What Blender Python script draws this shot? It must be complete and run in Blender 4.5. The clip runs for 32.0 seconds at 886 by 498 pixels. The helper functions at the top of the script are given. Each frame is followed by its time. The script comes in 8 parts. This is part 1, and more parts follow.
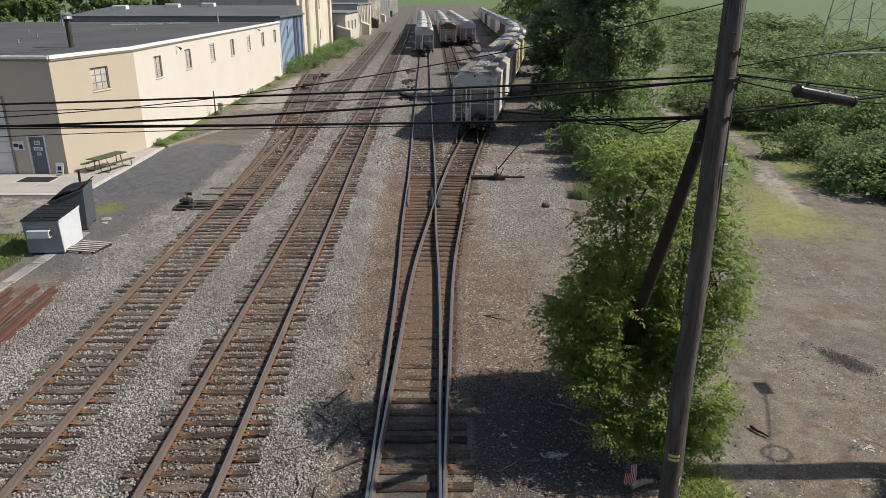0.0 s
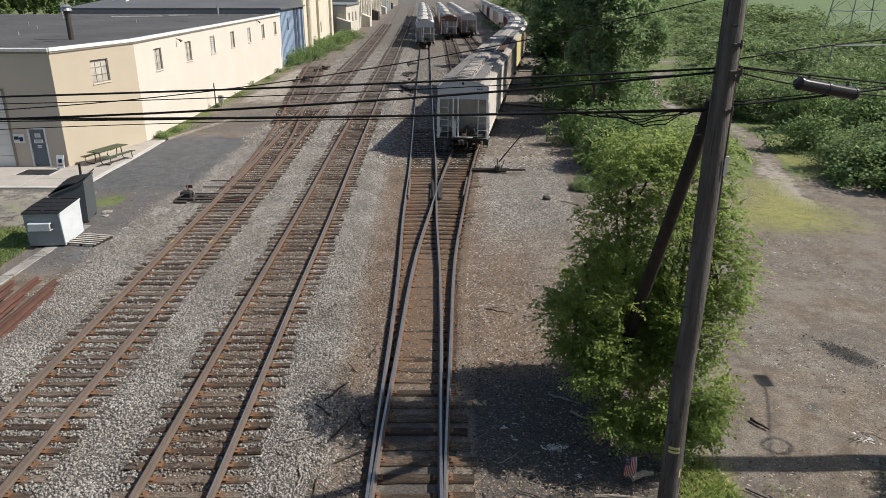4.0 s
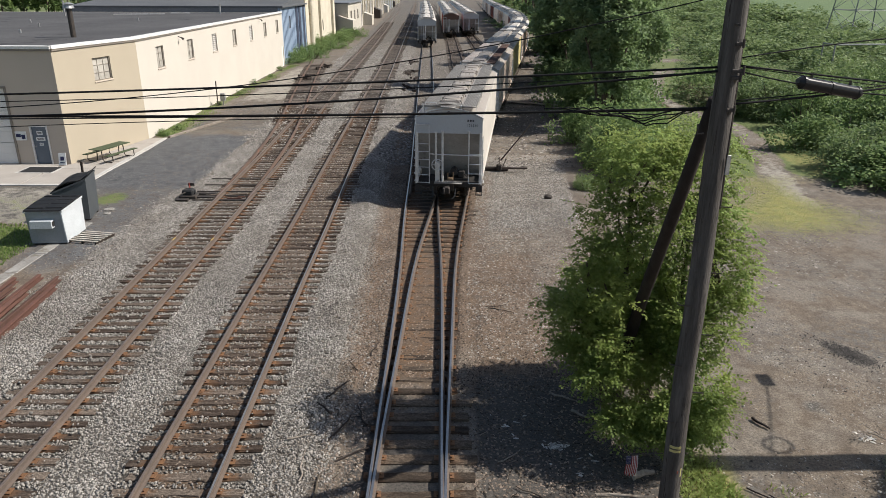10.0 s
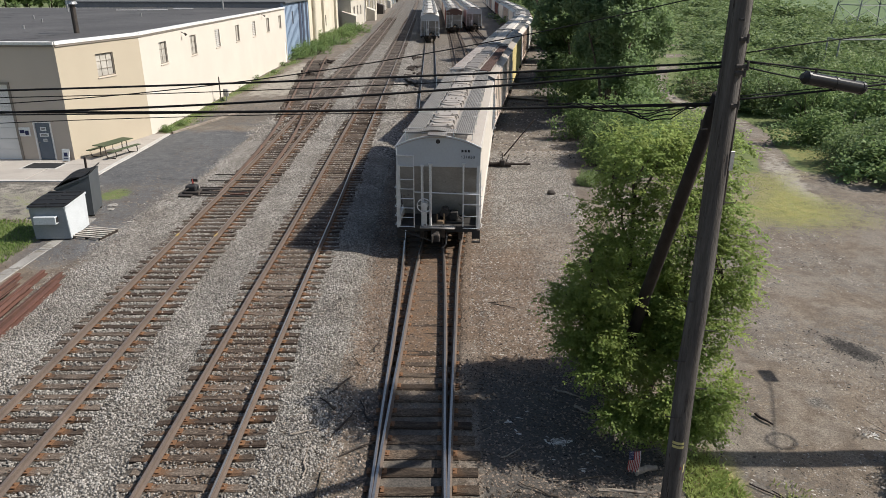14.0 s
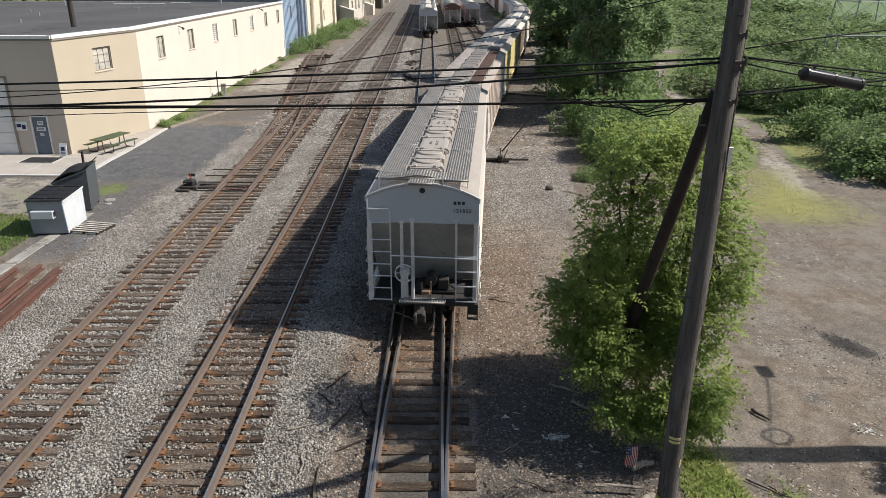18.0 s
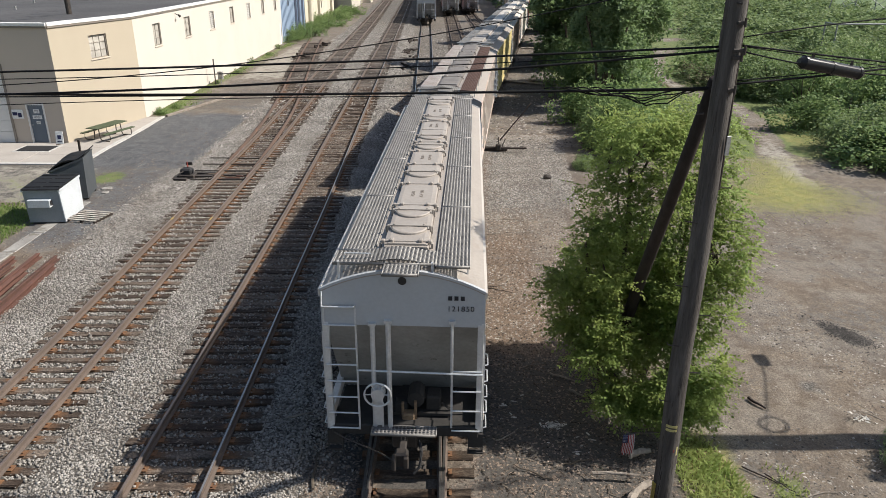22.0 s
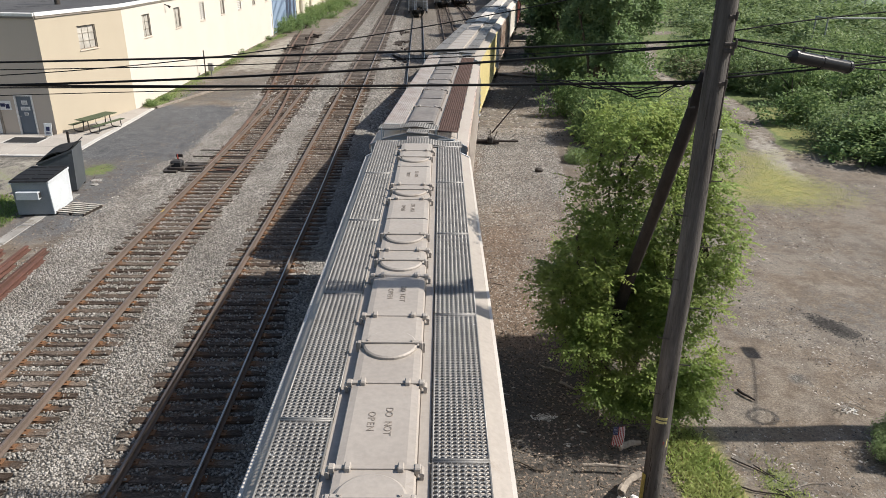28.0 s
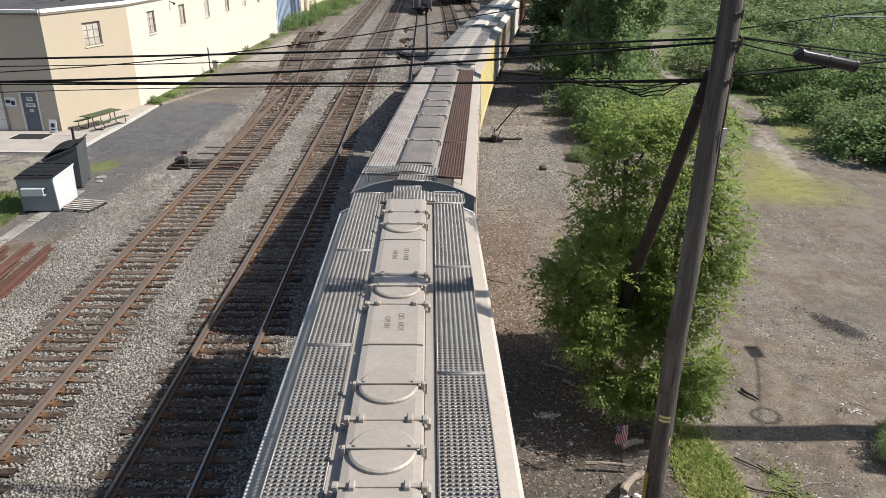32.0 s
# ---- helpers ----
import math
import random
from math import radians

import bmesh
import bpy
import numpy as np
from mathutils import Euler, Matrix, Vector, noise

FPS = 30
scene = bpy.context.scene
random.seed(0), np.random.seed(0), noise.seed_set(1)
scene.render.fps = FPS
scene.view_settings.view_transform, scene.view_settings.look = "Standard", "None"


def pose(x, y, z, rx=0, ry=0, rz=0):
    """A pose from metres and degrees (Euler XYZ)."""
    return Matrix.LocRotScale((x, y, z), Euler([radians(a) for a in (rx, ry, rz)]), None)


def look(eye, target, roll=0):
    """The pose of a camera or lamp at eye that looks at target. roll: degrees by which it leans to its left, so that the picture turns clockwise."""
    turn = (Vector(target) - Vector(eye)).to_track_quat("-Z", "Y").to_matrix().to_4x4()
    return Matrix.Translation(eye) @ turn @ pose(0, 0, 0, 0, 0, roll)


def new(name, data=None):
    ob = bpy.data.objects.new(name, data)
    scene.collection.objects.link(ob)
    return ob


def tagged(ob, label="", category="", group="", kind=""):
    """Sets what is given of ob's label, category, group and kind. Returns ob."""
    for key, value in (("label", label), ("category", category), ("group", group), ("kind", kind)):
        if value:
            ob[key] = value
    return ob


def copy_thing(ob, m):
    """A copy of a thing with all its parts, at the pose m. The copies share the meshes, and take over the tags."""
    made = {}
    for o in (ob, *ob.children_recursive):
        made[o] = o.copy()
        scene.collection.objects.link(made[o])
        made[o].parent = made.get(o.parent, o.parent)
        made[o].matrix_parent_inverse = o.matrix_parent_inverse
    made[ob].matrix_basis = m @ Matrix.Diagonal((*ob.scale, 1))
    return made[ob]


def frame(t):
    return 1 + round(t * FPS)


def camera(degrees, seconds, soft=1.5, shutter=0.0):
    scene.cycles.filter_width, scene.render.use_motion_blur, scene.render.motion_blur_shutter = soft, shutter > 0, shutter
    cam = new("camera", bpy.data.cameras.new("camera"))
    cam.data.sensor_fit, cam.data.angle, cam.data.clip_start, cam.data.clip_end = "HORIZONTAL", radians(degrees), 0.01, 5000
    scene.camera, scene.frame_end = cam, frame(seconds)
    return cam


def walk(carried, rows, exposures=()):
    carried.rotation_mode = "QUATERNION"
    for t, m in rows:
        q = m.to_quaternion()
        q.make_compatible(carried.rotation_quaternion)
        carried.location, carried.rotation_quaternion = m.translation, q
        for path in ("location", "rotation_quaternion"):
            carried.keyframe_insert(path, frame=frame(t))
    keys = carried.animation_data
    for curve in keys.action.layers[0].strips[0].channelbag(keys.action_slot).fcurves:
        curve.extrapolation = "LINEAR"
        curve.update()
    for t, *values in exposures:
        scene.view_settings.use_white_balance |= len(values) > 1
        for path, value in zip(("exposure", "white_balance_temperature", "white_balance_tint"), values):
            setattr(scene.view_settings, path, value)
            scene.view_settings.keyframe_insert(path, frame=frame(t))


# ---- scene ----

# camera
cam = camera(64.3, 32.0, soft=0.6)
EYE = (0.0, 0.0, 9.82)


def eye(yaw, pitch, roll):
    return pose(*EYE) @ pose(0, 0, 0, 0, 0, yaw) @ pose(0, 0, 0, 90 + pitch) @ pose(0, 0, 0, 0, 0, roll)


# seconds, yaw, pitch and roll of the hand-held camera
SWAY = [
    (0.0, -0.110, -19.832, 0.076),
    (0.5, -0.191, -19.957, 0.141),
    (1.0, -0.034, -20.082, 0.053),
    (1.5, 0.056, -20.246, -0.009),
    (2.0, 0.076, -20.343, -0.026),
    (2.5, 0.003, -20.335, 0.045),
    (3.0, 0.022, -20.569, 0.081),
    (3.5, -0.027, -20.508, 0.063),
    (5.5, -0.056, -20.265, 0.059),
    (6.0, -0.000, -20.272, 0.023),
    (6.5, 0.123, -20.443, -0.036),
    (7.0, 0.193, -20.616, -0.031),
    (7.5, 0.227, -20.669, -0.023),
    (8.0, 0.139, -20.581, 0.067),
    (8.5, 0.084, -20.648, 0.095),
    (9.0, 0.157, -20.581, 0.061),
    (9.5, 0.132, -20.551, 0.143),
    (10.0, 0.085, -20.545, 0.153),
    (10.5, 0.092, -20.557, 0.176),
    (11.0, 0.089, -20.648, 0.139),
    (11.5, 0.140, -20.643, 0.107),
    (12.0, 0.202, -20.649, 0.081),
    (12.5, 0.305, -20.677, 0.052),
    (13.0, 0.408, -20.697, 0.002),
    (13.5, 0.375, -20.738, 0.063),
    (14.0, 0.345, -20.885, 0.064),
    (14.5, 0.378, -20.943, 0.128),
    (16.5, 0.233, -21.211, 0.178),
    (17.0, 0.206, -21.190, 0.204),
    (17.5, 0.202, -21.171, 0.184),
    (18.0, 0.157, -21.260, 0.256),
    (18.5, 0.094, -21.326, 0.303),
    (19.0, 0.015, -21.467, 0.340),
    (19.5, -0.080, -21.569, 0.375),
    (20.0, -0.123, -21.652, 0.387),
    (20.5, -0.105, -21.776, 0.353),
    (21.0, -0.102, -21.888, 0.382),
    (21.5, -0.101, -22.056, 0.376),
    (22.0, -0.030, -22.162, 0.345),
    (22.5, -0.051, -22.183, 0.346),
    (23.0, 0.010, -22.202, 0.344),
    (23.5, 0.071, -22.170, 0.291),
    (24.0, 0.115, -22.194, 0.346),
    (24.5, 0.060, -22.286, 0.353),
    (25.0, -0.011, -22.368, 0.370),
    (25.5, -0.149, -22.431, 0.441),
    (27.5, -0.775, -22.657, 0.645),
    (28.0, -0.772, -22.733, 0.681),
    (28.5, -0.773, -22.734, 0.701),
    (29.0, -0.695, -22.749, 0.706),
    (29.5, -0.604, -22.848, 0.713),
    (30.0, -0.492, -22.922, 0.748),
    (30.5, -0.540, -22.899, 0.768),
    (31.0, -0.551, -22.838, 0.777),
    (31.5, -0.494, -22.947, 0.767),
    (32.0, -0.456, -22.918, 0.768),
]
walk(cam, [(t, eye(a, b, c)) for t, a, b, c in SWAY], [(0.0, 0.33), (1.0, 0.43), (2.5, 0.45), (7.0, 0.44), (12.0, 0.46), (17.0, 0.55), (20.0, 0.60), (25.0, 0.62), (32.0, 0.63)])

# light: afternoon sun from the right of the line, clear sky
SUN_UP = 44.0
world = bpy.data.worlds.new("sky")
scene.world = world
world.use_nodes = True
nt = world.node_tree
nt.nodes.clear()
sky = nt.nodes.new("ShaderNodeTexSky")
sky.sky_type, sky.sun_disc = "NISHITA", False
sky.sun_elevation, sky.sun_rotation = radians(SUN_UP), radians(88)
sky.air_density, sky.dust_density = 1.2, 1.5
bg = nt.nodes.new("ShaderNodeBackground")
bg.inputs["Strength"].default_value = 0.085
out = nt.nodes.new("ShaderNodeOutputWorld")
nt.links.new(sky.outputs[0], bg.inputs[0])
nt.links.new(bg.outputs[0], out.inputs[0])
sun_data = bpy.data.lights.new("sun", "SUN")
sun_data.energy, sun_data.angle, sun_data.color = 5.0, radians(0.6), (1.0, 0.95, 0.86)
sun = new("sun", sun_data)
sun.matrix_world = look((math.cos(radians(SUN_UP)) * 60, 2.0, math.sin(radians(SUN_UP)) * 60), (0, 0, 0))


# ---- materials ----
def nodes_of(name):
    m = bpy.data.materials.new(name)
    m.use_nodes = True
    t = m.node_tree
    t.nodes.clear()
    o = t.nodes.new("ShaderNodeOutputMaterial")
    b = t.nodes.new("ShaderNodeBsdfPrincipled")
    t.links.new(b.outputs[0], o.inputs[0])
    return m, t, b, o


def noise_node(t, vec, scale, detail=4.0, rough=0.6):
    n = t.nodes.new("ShaderNodeTexNoise")
    n.inputs["Scale"].default_value, n.inputs["Detail"].default_value, n.inputs["Roughness"].default_value = scale, detail, rough
    t.links.new(vec, n.inputs["Vector"])
    return n.outputs["Fac"]


def ramp(t, fac, lo, hi):
    r = t.nodes.new("ShaderNodeMapRange")
    r.inputs["From Min"].default_value, r.inputs["From Max"].default_value = lo, hi
    t.links.new(fac, r.inputs["Value"])
    return r.outputs[0]


def blend(t, fac, a, b, how="MIX"):
    m = t.nodes.new("ShaderNodeMix")
    m.data_type, m.blend_type = "RGBA", how
    for sock, val in ((m.inputs["Factor"], fac), (m.inputs["A"], a), (m.inputs["B"], b)):
        if isinstance(val, (int, float)):
            sock.default_value = val
        elif isinstance(val, tuple):
            sock.default_value = (*val[:3], 1)
        else:
            t.links.new(val, sock)
    return m.outputs["Result"]


def maths(t, op, a, b):
    m = t.nodes.new("ShaderNodeMath")
    m.operation = op
    for sock, val in ((m.inputs[0], a), (m.inputs[1], b)):
        if isinstance(val, (int, float)):
            sock.default_value = val
        else:
            t.links.new(val, sock)
    return m.outputs[0]


def bumped(t, b, height, strength, dist):
    n = t.nodes.new("ShaderNodeBump")
    n.inputs["Strength"].default_value, n.inputs["Distance"].default_value = strength, dist
    t.links.new(height, n.inputs["Height"])
    t.links.new(n.outputs[0], b.inputs["Normal"])


def place_of(t, world_space=False):
    if world_space:
        return t.nodes.new("ShaderNodeNewGeometry").outputs["Position"]
    return t.nodes.new("ShaderNodeTexCoord").outputs["Object"]


def stuff_mat(name, base, other, rough=0.7, metal=0.0, scale=1.5, fine=25.0, bump=0.3, dist=0.01, worn=None, worn_at=0.62, vary=0.0, island=0.0, stretch=None, grain=0.35):
    """A surface of two tones in broad patches and fine grain, with patches of wear."""
    m, t, b, o = nodes_of(name)
    vec = place_of(t)
    if stretch:
        mp = t.nodes.new("ShaderNodeMapping")
        mp.inputs["Scale"].default_value = stretch
        t.links.new(vec, mp.inputs["Vector"])
        vec = mp.outputs[0]
    big, small = noise_node(t, vec, scale), noise_node(t, vec, fine, 3.0)
    col = blend(t, ramp(t, big, 0.35, 0.65), base, other)
    col = blend(t, ramp(t, small, 0.3, 0.7), col, blend(t, grain, col, (0.02, 0.02, 0.02)))
    if worn:
        patch = ramp(t, noise_node(t, vec, scale * 2.3, 8.0, 0.7), worn_at, worn_at + 0.06)
        col = blend(t, patch, col, worn)
    if vary or island:
        if vary:
            rnd = t.nodes.new("ShaderNodeObjectInfo").outputs["Random"]
        else:
            rnd = t.nodes.new("ShaderNodeNewGeometry").outputs["Random Per Island"]
        amount = vary or island
        h = t.nodes.new("ShaderNodeHueSaturation")
        t.links.new(ramp(t, rnd, 0, 1), h.inputs["Value"])
        rr = h.inputs["Value"].links[0].from_node
        rr.inputs["To Min"].default_value, rr.inputs["To Max"].default_value = 1 - amount, 1 + amount
        t.links.new(col, h.inputs["Color"])
        col = h.outputs[0]
    t.links.new(col, b.inputs["Base Color"])
    b.inputs["Roughness"].default_value, b.inputs["Metallic"].default_value = rough, metal
    b.inputs["Specular IOR Level"].default_value = 0.5 if rough < 0.6 else 0.2
    if bump:
        bumped(t, b, small, bump, dist)
    return m


def leaf_mat(name, dark, light, dry=None, thin=0.52):
    m, t, b, o = nodes_of(name)
    rnd = t.nodes.new("ShaderNodeNewGeometry").outputs["Random Per Island"]
    big = noise_node(t, place_of(t, True), 0.7, 3.0)
    broad = noise_node(t, place_of(t, True), 0.13, 3.0)
    col = blend(t, rnd, dark, light)
    col = blend(t, ramp(t, broad, 0.5, 0.68), col, blend(t, 0.5, col, dark))
    col = blend(t, ramp(t, big, 0.35, 0.7), col, dry or light)
    t.links.new(col, b.inputs["Base Color"])
    b.inputs["Roughness"].default_value = 0.62
    b.inputs["Specular IOR Level"].default_value = 0.25
    tr = t.nodes.new("ShaderNodeBsdfTranslucent")
    t.links.new(blend(t, 0.5, col, (0.27, 0.38, 0.15)), tr.inputs["Color"])
    mix = t.nodes.new("ShaderNodeMixShader")
    mix.inputs[0].default_value = thin
    t.links.new(b.outputs[0], mix.inputs[1])
    t.links.new(tr.outputs[0], mix.inputs[2])
    t.links.new(mix.outputs[0], o.inputs[0])
    return m


def ground_mat():
    """Dirt, with crushed stone, grass, asphalt and dark cinders, tree shade mixed in, laid over it where the attributes
    say.
    """
    m, t, b, o = nodes_of("ground")
    vec = place_of(t, True)
    big, mid, fine = noise_node(t, vec, 0.25, 5), noise_node(t, vec, 2.2, 6), noise_node(t, vec, 16.0, 5, 0.75)
    vor = t.nodes.new("ShaderNodeTexVoronoi")
    vor.inputs["Scale"].default_value = 17.0
    t.links.new(vec, vor.inputs["Vector"])
    stone = t.nodes.new("ShaderNodeSeparateColor")
    t.links.new(vor.outputs["Color"], stone.inputs[0])
    dirt = blend(t, ramp(t, mid, 0.35, 0.65), (0.125, 0.094, 0.068), (0.225, 0.174, 0.126))
    dirt = blend(t, maths(t, "MULTIPLY", ramp(t, big, 0.42, 0.62), ramp(t, noise_node(t, vec, 5.0, 6, 0.7), 0.42, 0.62)), dirt, (0.135, 0.126, 0.117))
    dirt = blend(t, ramp(t, fine, 0.38, 0.66), blend(t, 0.66, dirt, (0.035, 0.027, 0.021)), dirt)
    pebble = t.nodes.new("ShaderNodeTexVoronoi")
    pebble.inputs["Scale"].default_value = 34.0
    t.links.new(vec, pebble.inputs["Vector"])
    grit = t.nodes.new("ShaderNodeSeparateColor")
    t.links.new(pebble.outputs["Color"], grit.inputs[0])
    dirt = blend(t, maths(t, "MULTIPLY", ramp(t, grit.outputs[0], 0.93, 0.98), ramp(t, mid, 0.45, 0.6)), dirt, (0.25, 0.22, 0.19))
    dirt = blend(t, maths(t, "MULTIPLY", ramp(t, grit.outputs[1], 0.84, 0.95), ramp(t, big, 0.4, 0.6)), dirt, (0.055, 0.047, 0.04))
    gritty = ramp(t, maths(t, "ADD", noise_node(t, vec, 0.55, 6, 0.6), maths(t, "MULTIPLY", maths(t, "SUBTRACT", fine, 0.5), 0.35)), 0.46, 0.60)
    chips = blend(t, grit.outputs[2], (0.078, 0.066, 0.056), (0.25, 0.220, 0.188))
    dirt = blend(t, maths(t, "MULTIPLY", gritty, 0.62), dirt, chips)
    ruts = t.nodes.new("ShaderNodeMapping")
    ruts.inputs["Scale"].default_value, ruts.inputs["Rotation"].default_value = (1.6, 0.16, 1), (0, 0, 0.25)
    t.links.new(vec, ruts.inputs["Vector"])
    dirt = blend(t, ramp(t, noise_node(t, ruts.outputs[0], 0.8, 5, 0.65), 0.5, 0.68), dirt, blend(t, 0.62, dirt, (0.075, 0.058, 0.045)))

    def mask(name, lo=0.42, hi=0.58):
        a = t.nodes.new("ShaderNodeAttribute")
        a.attribute_name = name
        return ramp(t, maths(t, "ADD", a.outputs["Fac"], maths(t, "MULTIPLY", maths(t, "SUBTRACT", mid, 0.5), 0.7)), lo, hi)

    gravel = blend(t, stone.outputs[0], (0.045, 0.040, 0.035), (0.29, 0.268, 0.242))
    gravel = blend(t, ramp(t, mid, 0.3, 0.7), blend(t, 0.35, gravel, (0.05, 0.043, 0.037)), gravel)
    gravel = blend(t, ramp(t, big, 0.35, 0.7), gravel, blend(t, 0.45, gravel, (0.16, 0.12, 0.09)))
    edge = ramp(t, vor.outputs["Distance"], 0.25, 0.6)
    gravel = blend(t, edge, gravel, blend(t, 0.75, gravel, (0.03, 0.026, 0.022)))
    col = blend(t, mask("ballast"), dirt, gravel)
    col = blend(t, mask("rusty"), col, blend(t, grit.outputs[2], (0.06, 0.038, 0.023), blend(t, ramp(t, mid, 0.4, 0.6), (0.165, 0.092, 0.047), (0.115, 0.082, 0.058))))
    # cinder tone; by the trees their shade is mixed into this colour
    col = blend(t, mask("cinder_shade"), col, blend(t, ramp(t, fine, 0.35, 0.7), (0.03, 0.027, 0.024), (0.10, 0.086, 0.074)))
    tarmac = blend(t, ramp(t, mid, 0.3, 0.7), (0.036, 0.037, 0.041), (0.094, 0.095, 0.10))
    tarmac = blend(t, ramp(t, grit.outputs[0], 0.86, 0.95), tarmac, (0.20, 0.19, 0.18))
    tarmac = blend(t, ramp(t, grit.outputs[1], 0.8, 0.95), tarmac, (0.03, 0.03, 0.032))
    col = blend(t, mask("asphalt", 0.3, 0.7), col, tarmac)
    col = blend(t, mask("pale"), col, blend(t, ramp(t, fine, 0.3, 0.7), (0.18, 0.162, 0.135), (0.31, 0.285, 0.245)))
    grass = blend(t, ramp(t, mid, 0.3, 0.7), (0.075, 0.115, 0.026), (0.15, 0.165, 0.055))
    grass = blend(t, ramp(t, fine, 0.3, 0.75), blend(t, 0.5, grass, (0.03, 0.04, 0.01)), grass)
    col = blend(t, mask("grass"), col, grass)
    col = blend(t, mask("straw", 0.3, 0.8), col, blend(t, ramp(t, fine, 0.3, 0.7), blend(t, ramp(t, mid, 0.35, 0.6), (0.075, 0.10, 0.024), (0.15, 0.12, 0.045)), (0.25, 0.24, 0.07)))
    field = blend(t, ramp(t, big, 0.35, 0.65), (0.058, 0.098, 0.030), (0.088, 0.132, 0.044))
    col = blend(t, mask("field"), col, field)
    t.links.new(col, b.inputs["Base Color"])
    b.inputs["Roughness"].default_value = 0.92
    hgt = maths(t, "ADD", maths(t, "MULTIPLY", fine, 0.8), maths(t, "MULTIPLY", maths(t, "MULTIPLY", vor.outputs["Distance"], mask("ballast")), -0.6))
    bumped(t, b, hgt, 0.7, 0.035)
    return m


def tie_mat(name, dark, pale, stain=0.75):
    """Creosoted wood that has bleached to grey on some ties, with rust washed out from under the rails."""
    m, t, b, o = nodes_of(name)
    vec = place_of(t)
    mp = t.nodes.new("ShaderNodeMapping")
    mp.inputs["Scale"].default_value = (1.6, 9, 9)
    t.links.new(vec, mp.inputs["Vector"])
    rnd = t.nodes.new("ShaderNodeObjectInfo").outputs["Random"]
    shift = t.nodes.new("ShaderNodeVectorMath")
    shift.operation = "ADD"
    t.links.new(mp.outputs[0], shift.inputs[0])
    t.links.new(maths(t, "MULTIPLY", rnd, 40.0), shift.inputs[1])
    big, fine = noise_node(t, shift.outputs[0], 1.3, 5), noise_node(t, shift.outputs[0], 9.0, 4, 0.7)
    age = maths(t, "ADD", maths(t, "MULTIPLY", ramp(t, rnd, 0.25, 1.0), 0.75), maths(t, "MULTIPLY", maths(t, "SUBTRACT", big, 0.5), 1.6))
    col = blend(t, ramp(t, age, 0.0, 0.8), dark, pale)
    col = blend(t, ramp(t, fine, 0.42, 0.62), blend(t, 0.75, col, (0.016, 0.011, 0.008)), col)
    sep = t.nodes.new("ShaderNodeSeparateXYZ")
    t.links.new(vec, sep.inputs[0])
    off = maths(t, "ABSOLUTE", maths(t, "SUBTRACT", maths(t, "ABSOLUTE", sep.outputs[0], 0.0), 0.7525), 0.0)
    wash = maths(t, "ADD", off, maths(t, "MULTIPLY", maths(t, "SUBTRACT", big, 0.5), 0.5))
    rust = ramp(t, wash, 0.34, 0.10)
    col = blend(t, maths(t, "MULTIPLY", rust, stain), col, blend(t, fine, (0.075, 0.04, 0.022), (0.19, 0.098, 0.05)))
    t.links.new(col, b.inputs["Base Color"])
    b.inputs["Roughness"].default_value, b.inputs["Specular IOR Level"].default_value = 0.92, 0.2
    bumped(t, b, fine, 0.9, 0.014)
    return m


RUST_RAIL = stuff_mat("rusty_rail", (0.150, 0.113, 0.092), (0.118, 0.092, 0.078), 0.75, 0.1, 1.2, 40, 0.25, 0.004, (0.17, 0.119, 0.087), 0.64)
DULL_RAIL = stuff_mat("dull_rail_head", (0.235, 0.178, 0.147), (0.190, 0.145, 0.120), 0.45, 0.45, 1.2, 40, 0.1, 0.002)
HALF_RAIL = stuff_mat("half_worn_rail", (0.50, 0.465, 0.43), (0.42, 0.385, 0.355), 0.34, 0.8, 2, 40, 0.05, 0.002)
SHINY_RAIL = stuff_mat("polished_rail", (0.50, 0.47, 0.45), (0.40, 0.37, 0.35), 0.32, 0.9, 3, 40, 0.05, 0.002)
TIE = tie_mat("old_tie_wood", (0.062, 0.044, 0.034), (0.225, 0.180, 0.146))
TIE_DARK = tie_mat("dark_tie_wood", (0.055, 0.041, 0.031), (0.19, 0.146, 0.11), 0.4)
RED_RUST = stuff_mat("red_rusty_rail", (0.15, 0.098, 0.075), (0.115, 0.082, 0.068), 0.8, 0.1, 0.4, 40, 0.25, 0.004, (0.19, 0.09, 0.06), 0.6)
TIE_FAR = stuff_mat("old_tie_wood_far", (0.115, 0.092, 0.077), (0.175, 0.145, 0.122), 0.9, 0, 2.0, 14, 0.4, 0.01, island=0.45)
PLATE = stuff_mat("rusty_plate", (0.17, 0.09, 0.052), (0.23, 0.12, 0.06), 0.8, 0.2, 4, 40, 0.3, 0.004)
STONE = stuff_mat("crushed_stone", (0.338, 0.315, 0.288), (0.223, 0.202, 0.181), 0.9, 0, 0.5, 30, 0.3, 0.01, island=0.42)
GROUND = ground_mat()
CONCRETE = stuff_mat("concrete", (0.41, 0.375, 0.34), (0.355, 0.322, 0.292), 0.85, 0, 0.8, 30, 0.15, 0.004, (0.33, 0.30, 0.27), 0.64)
OLD_CONCRETE = stuff_mat("old_concrete", (0.33, 0.315, 0.295), (0.24, 0.225, 0.21), 0.9, 0, 1.1, 24, 0.3, 0.006, (0.15, 0.135, 0.115), 0.55)
WHITE_CURB = stuff_mat("pale_curb", (0.54, 0.52, 0.495), (0.44, 0.42, 0.40), 0.85, 0, 1.5, 30, 0.15, 0.004)
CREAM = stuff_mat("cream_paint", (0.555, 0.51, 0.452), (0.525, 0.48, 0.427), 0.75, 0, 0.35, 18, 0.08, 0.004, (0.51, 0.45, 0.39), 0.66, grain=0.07)
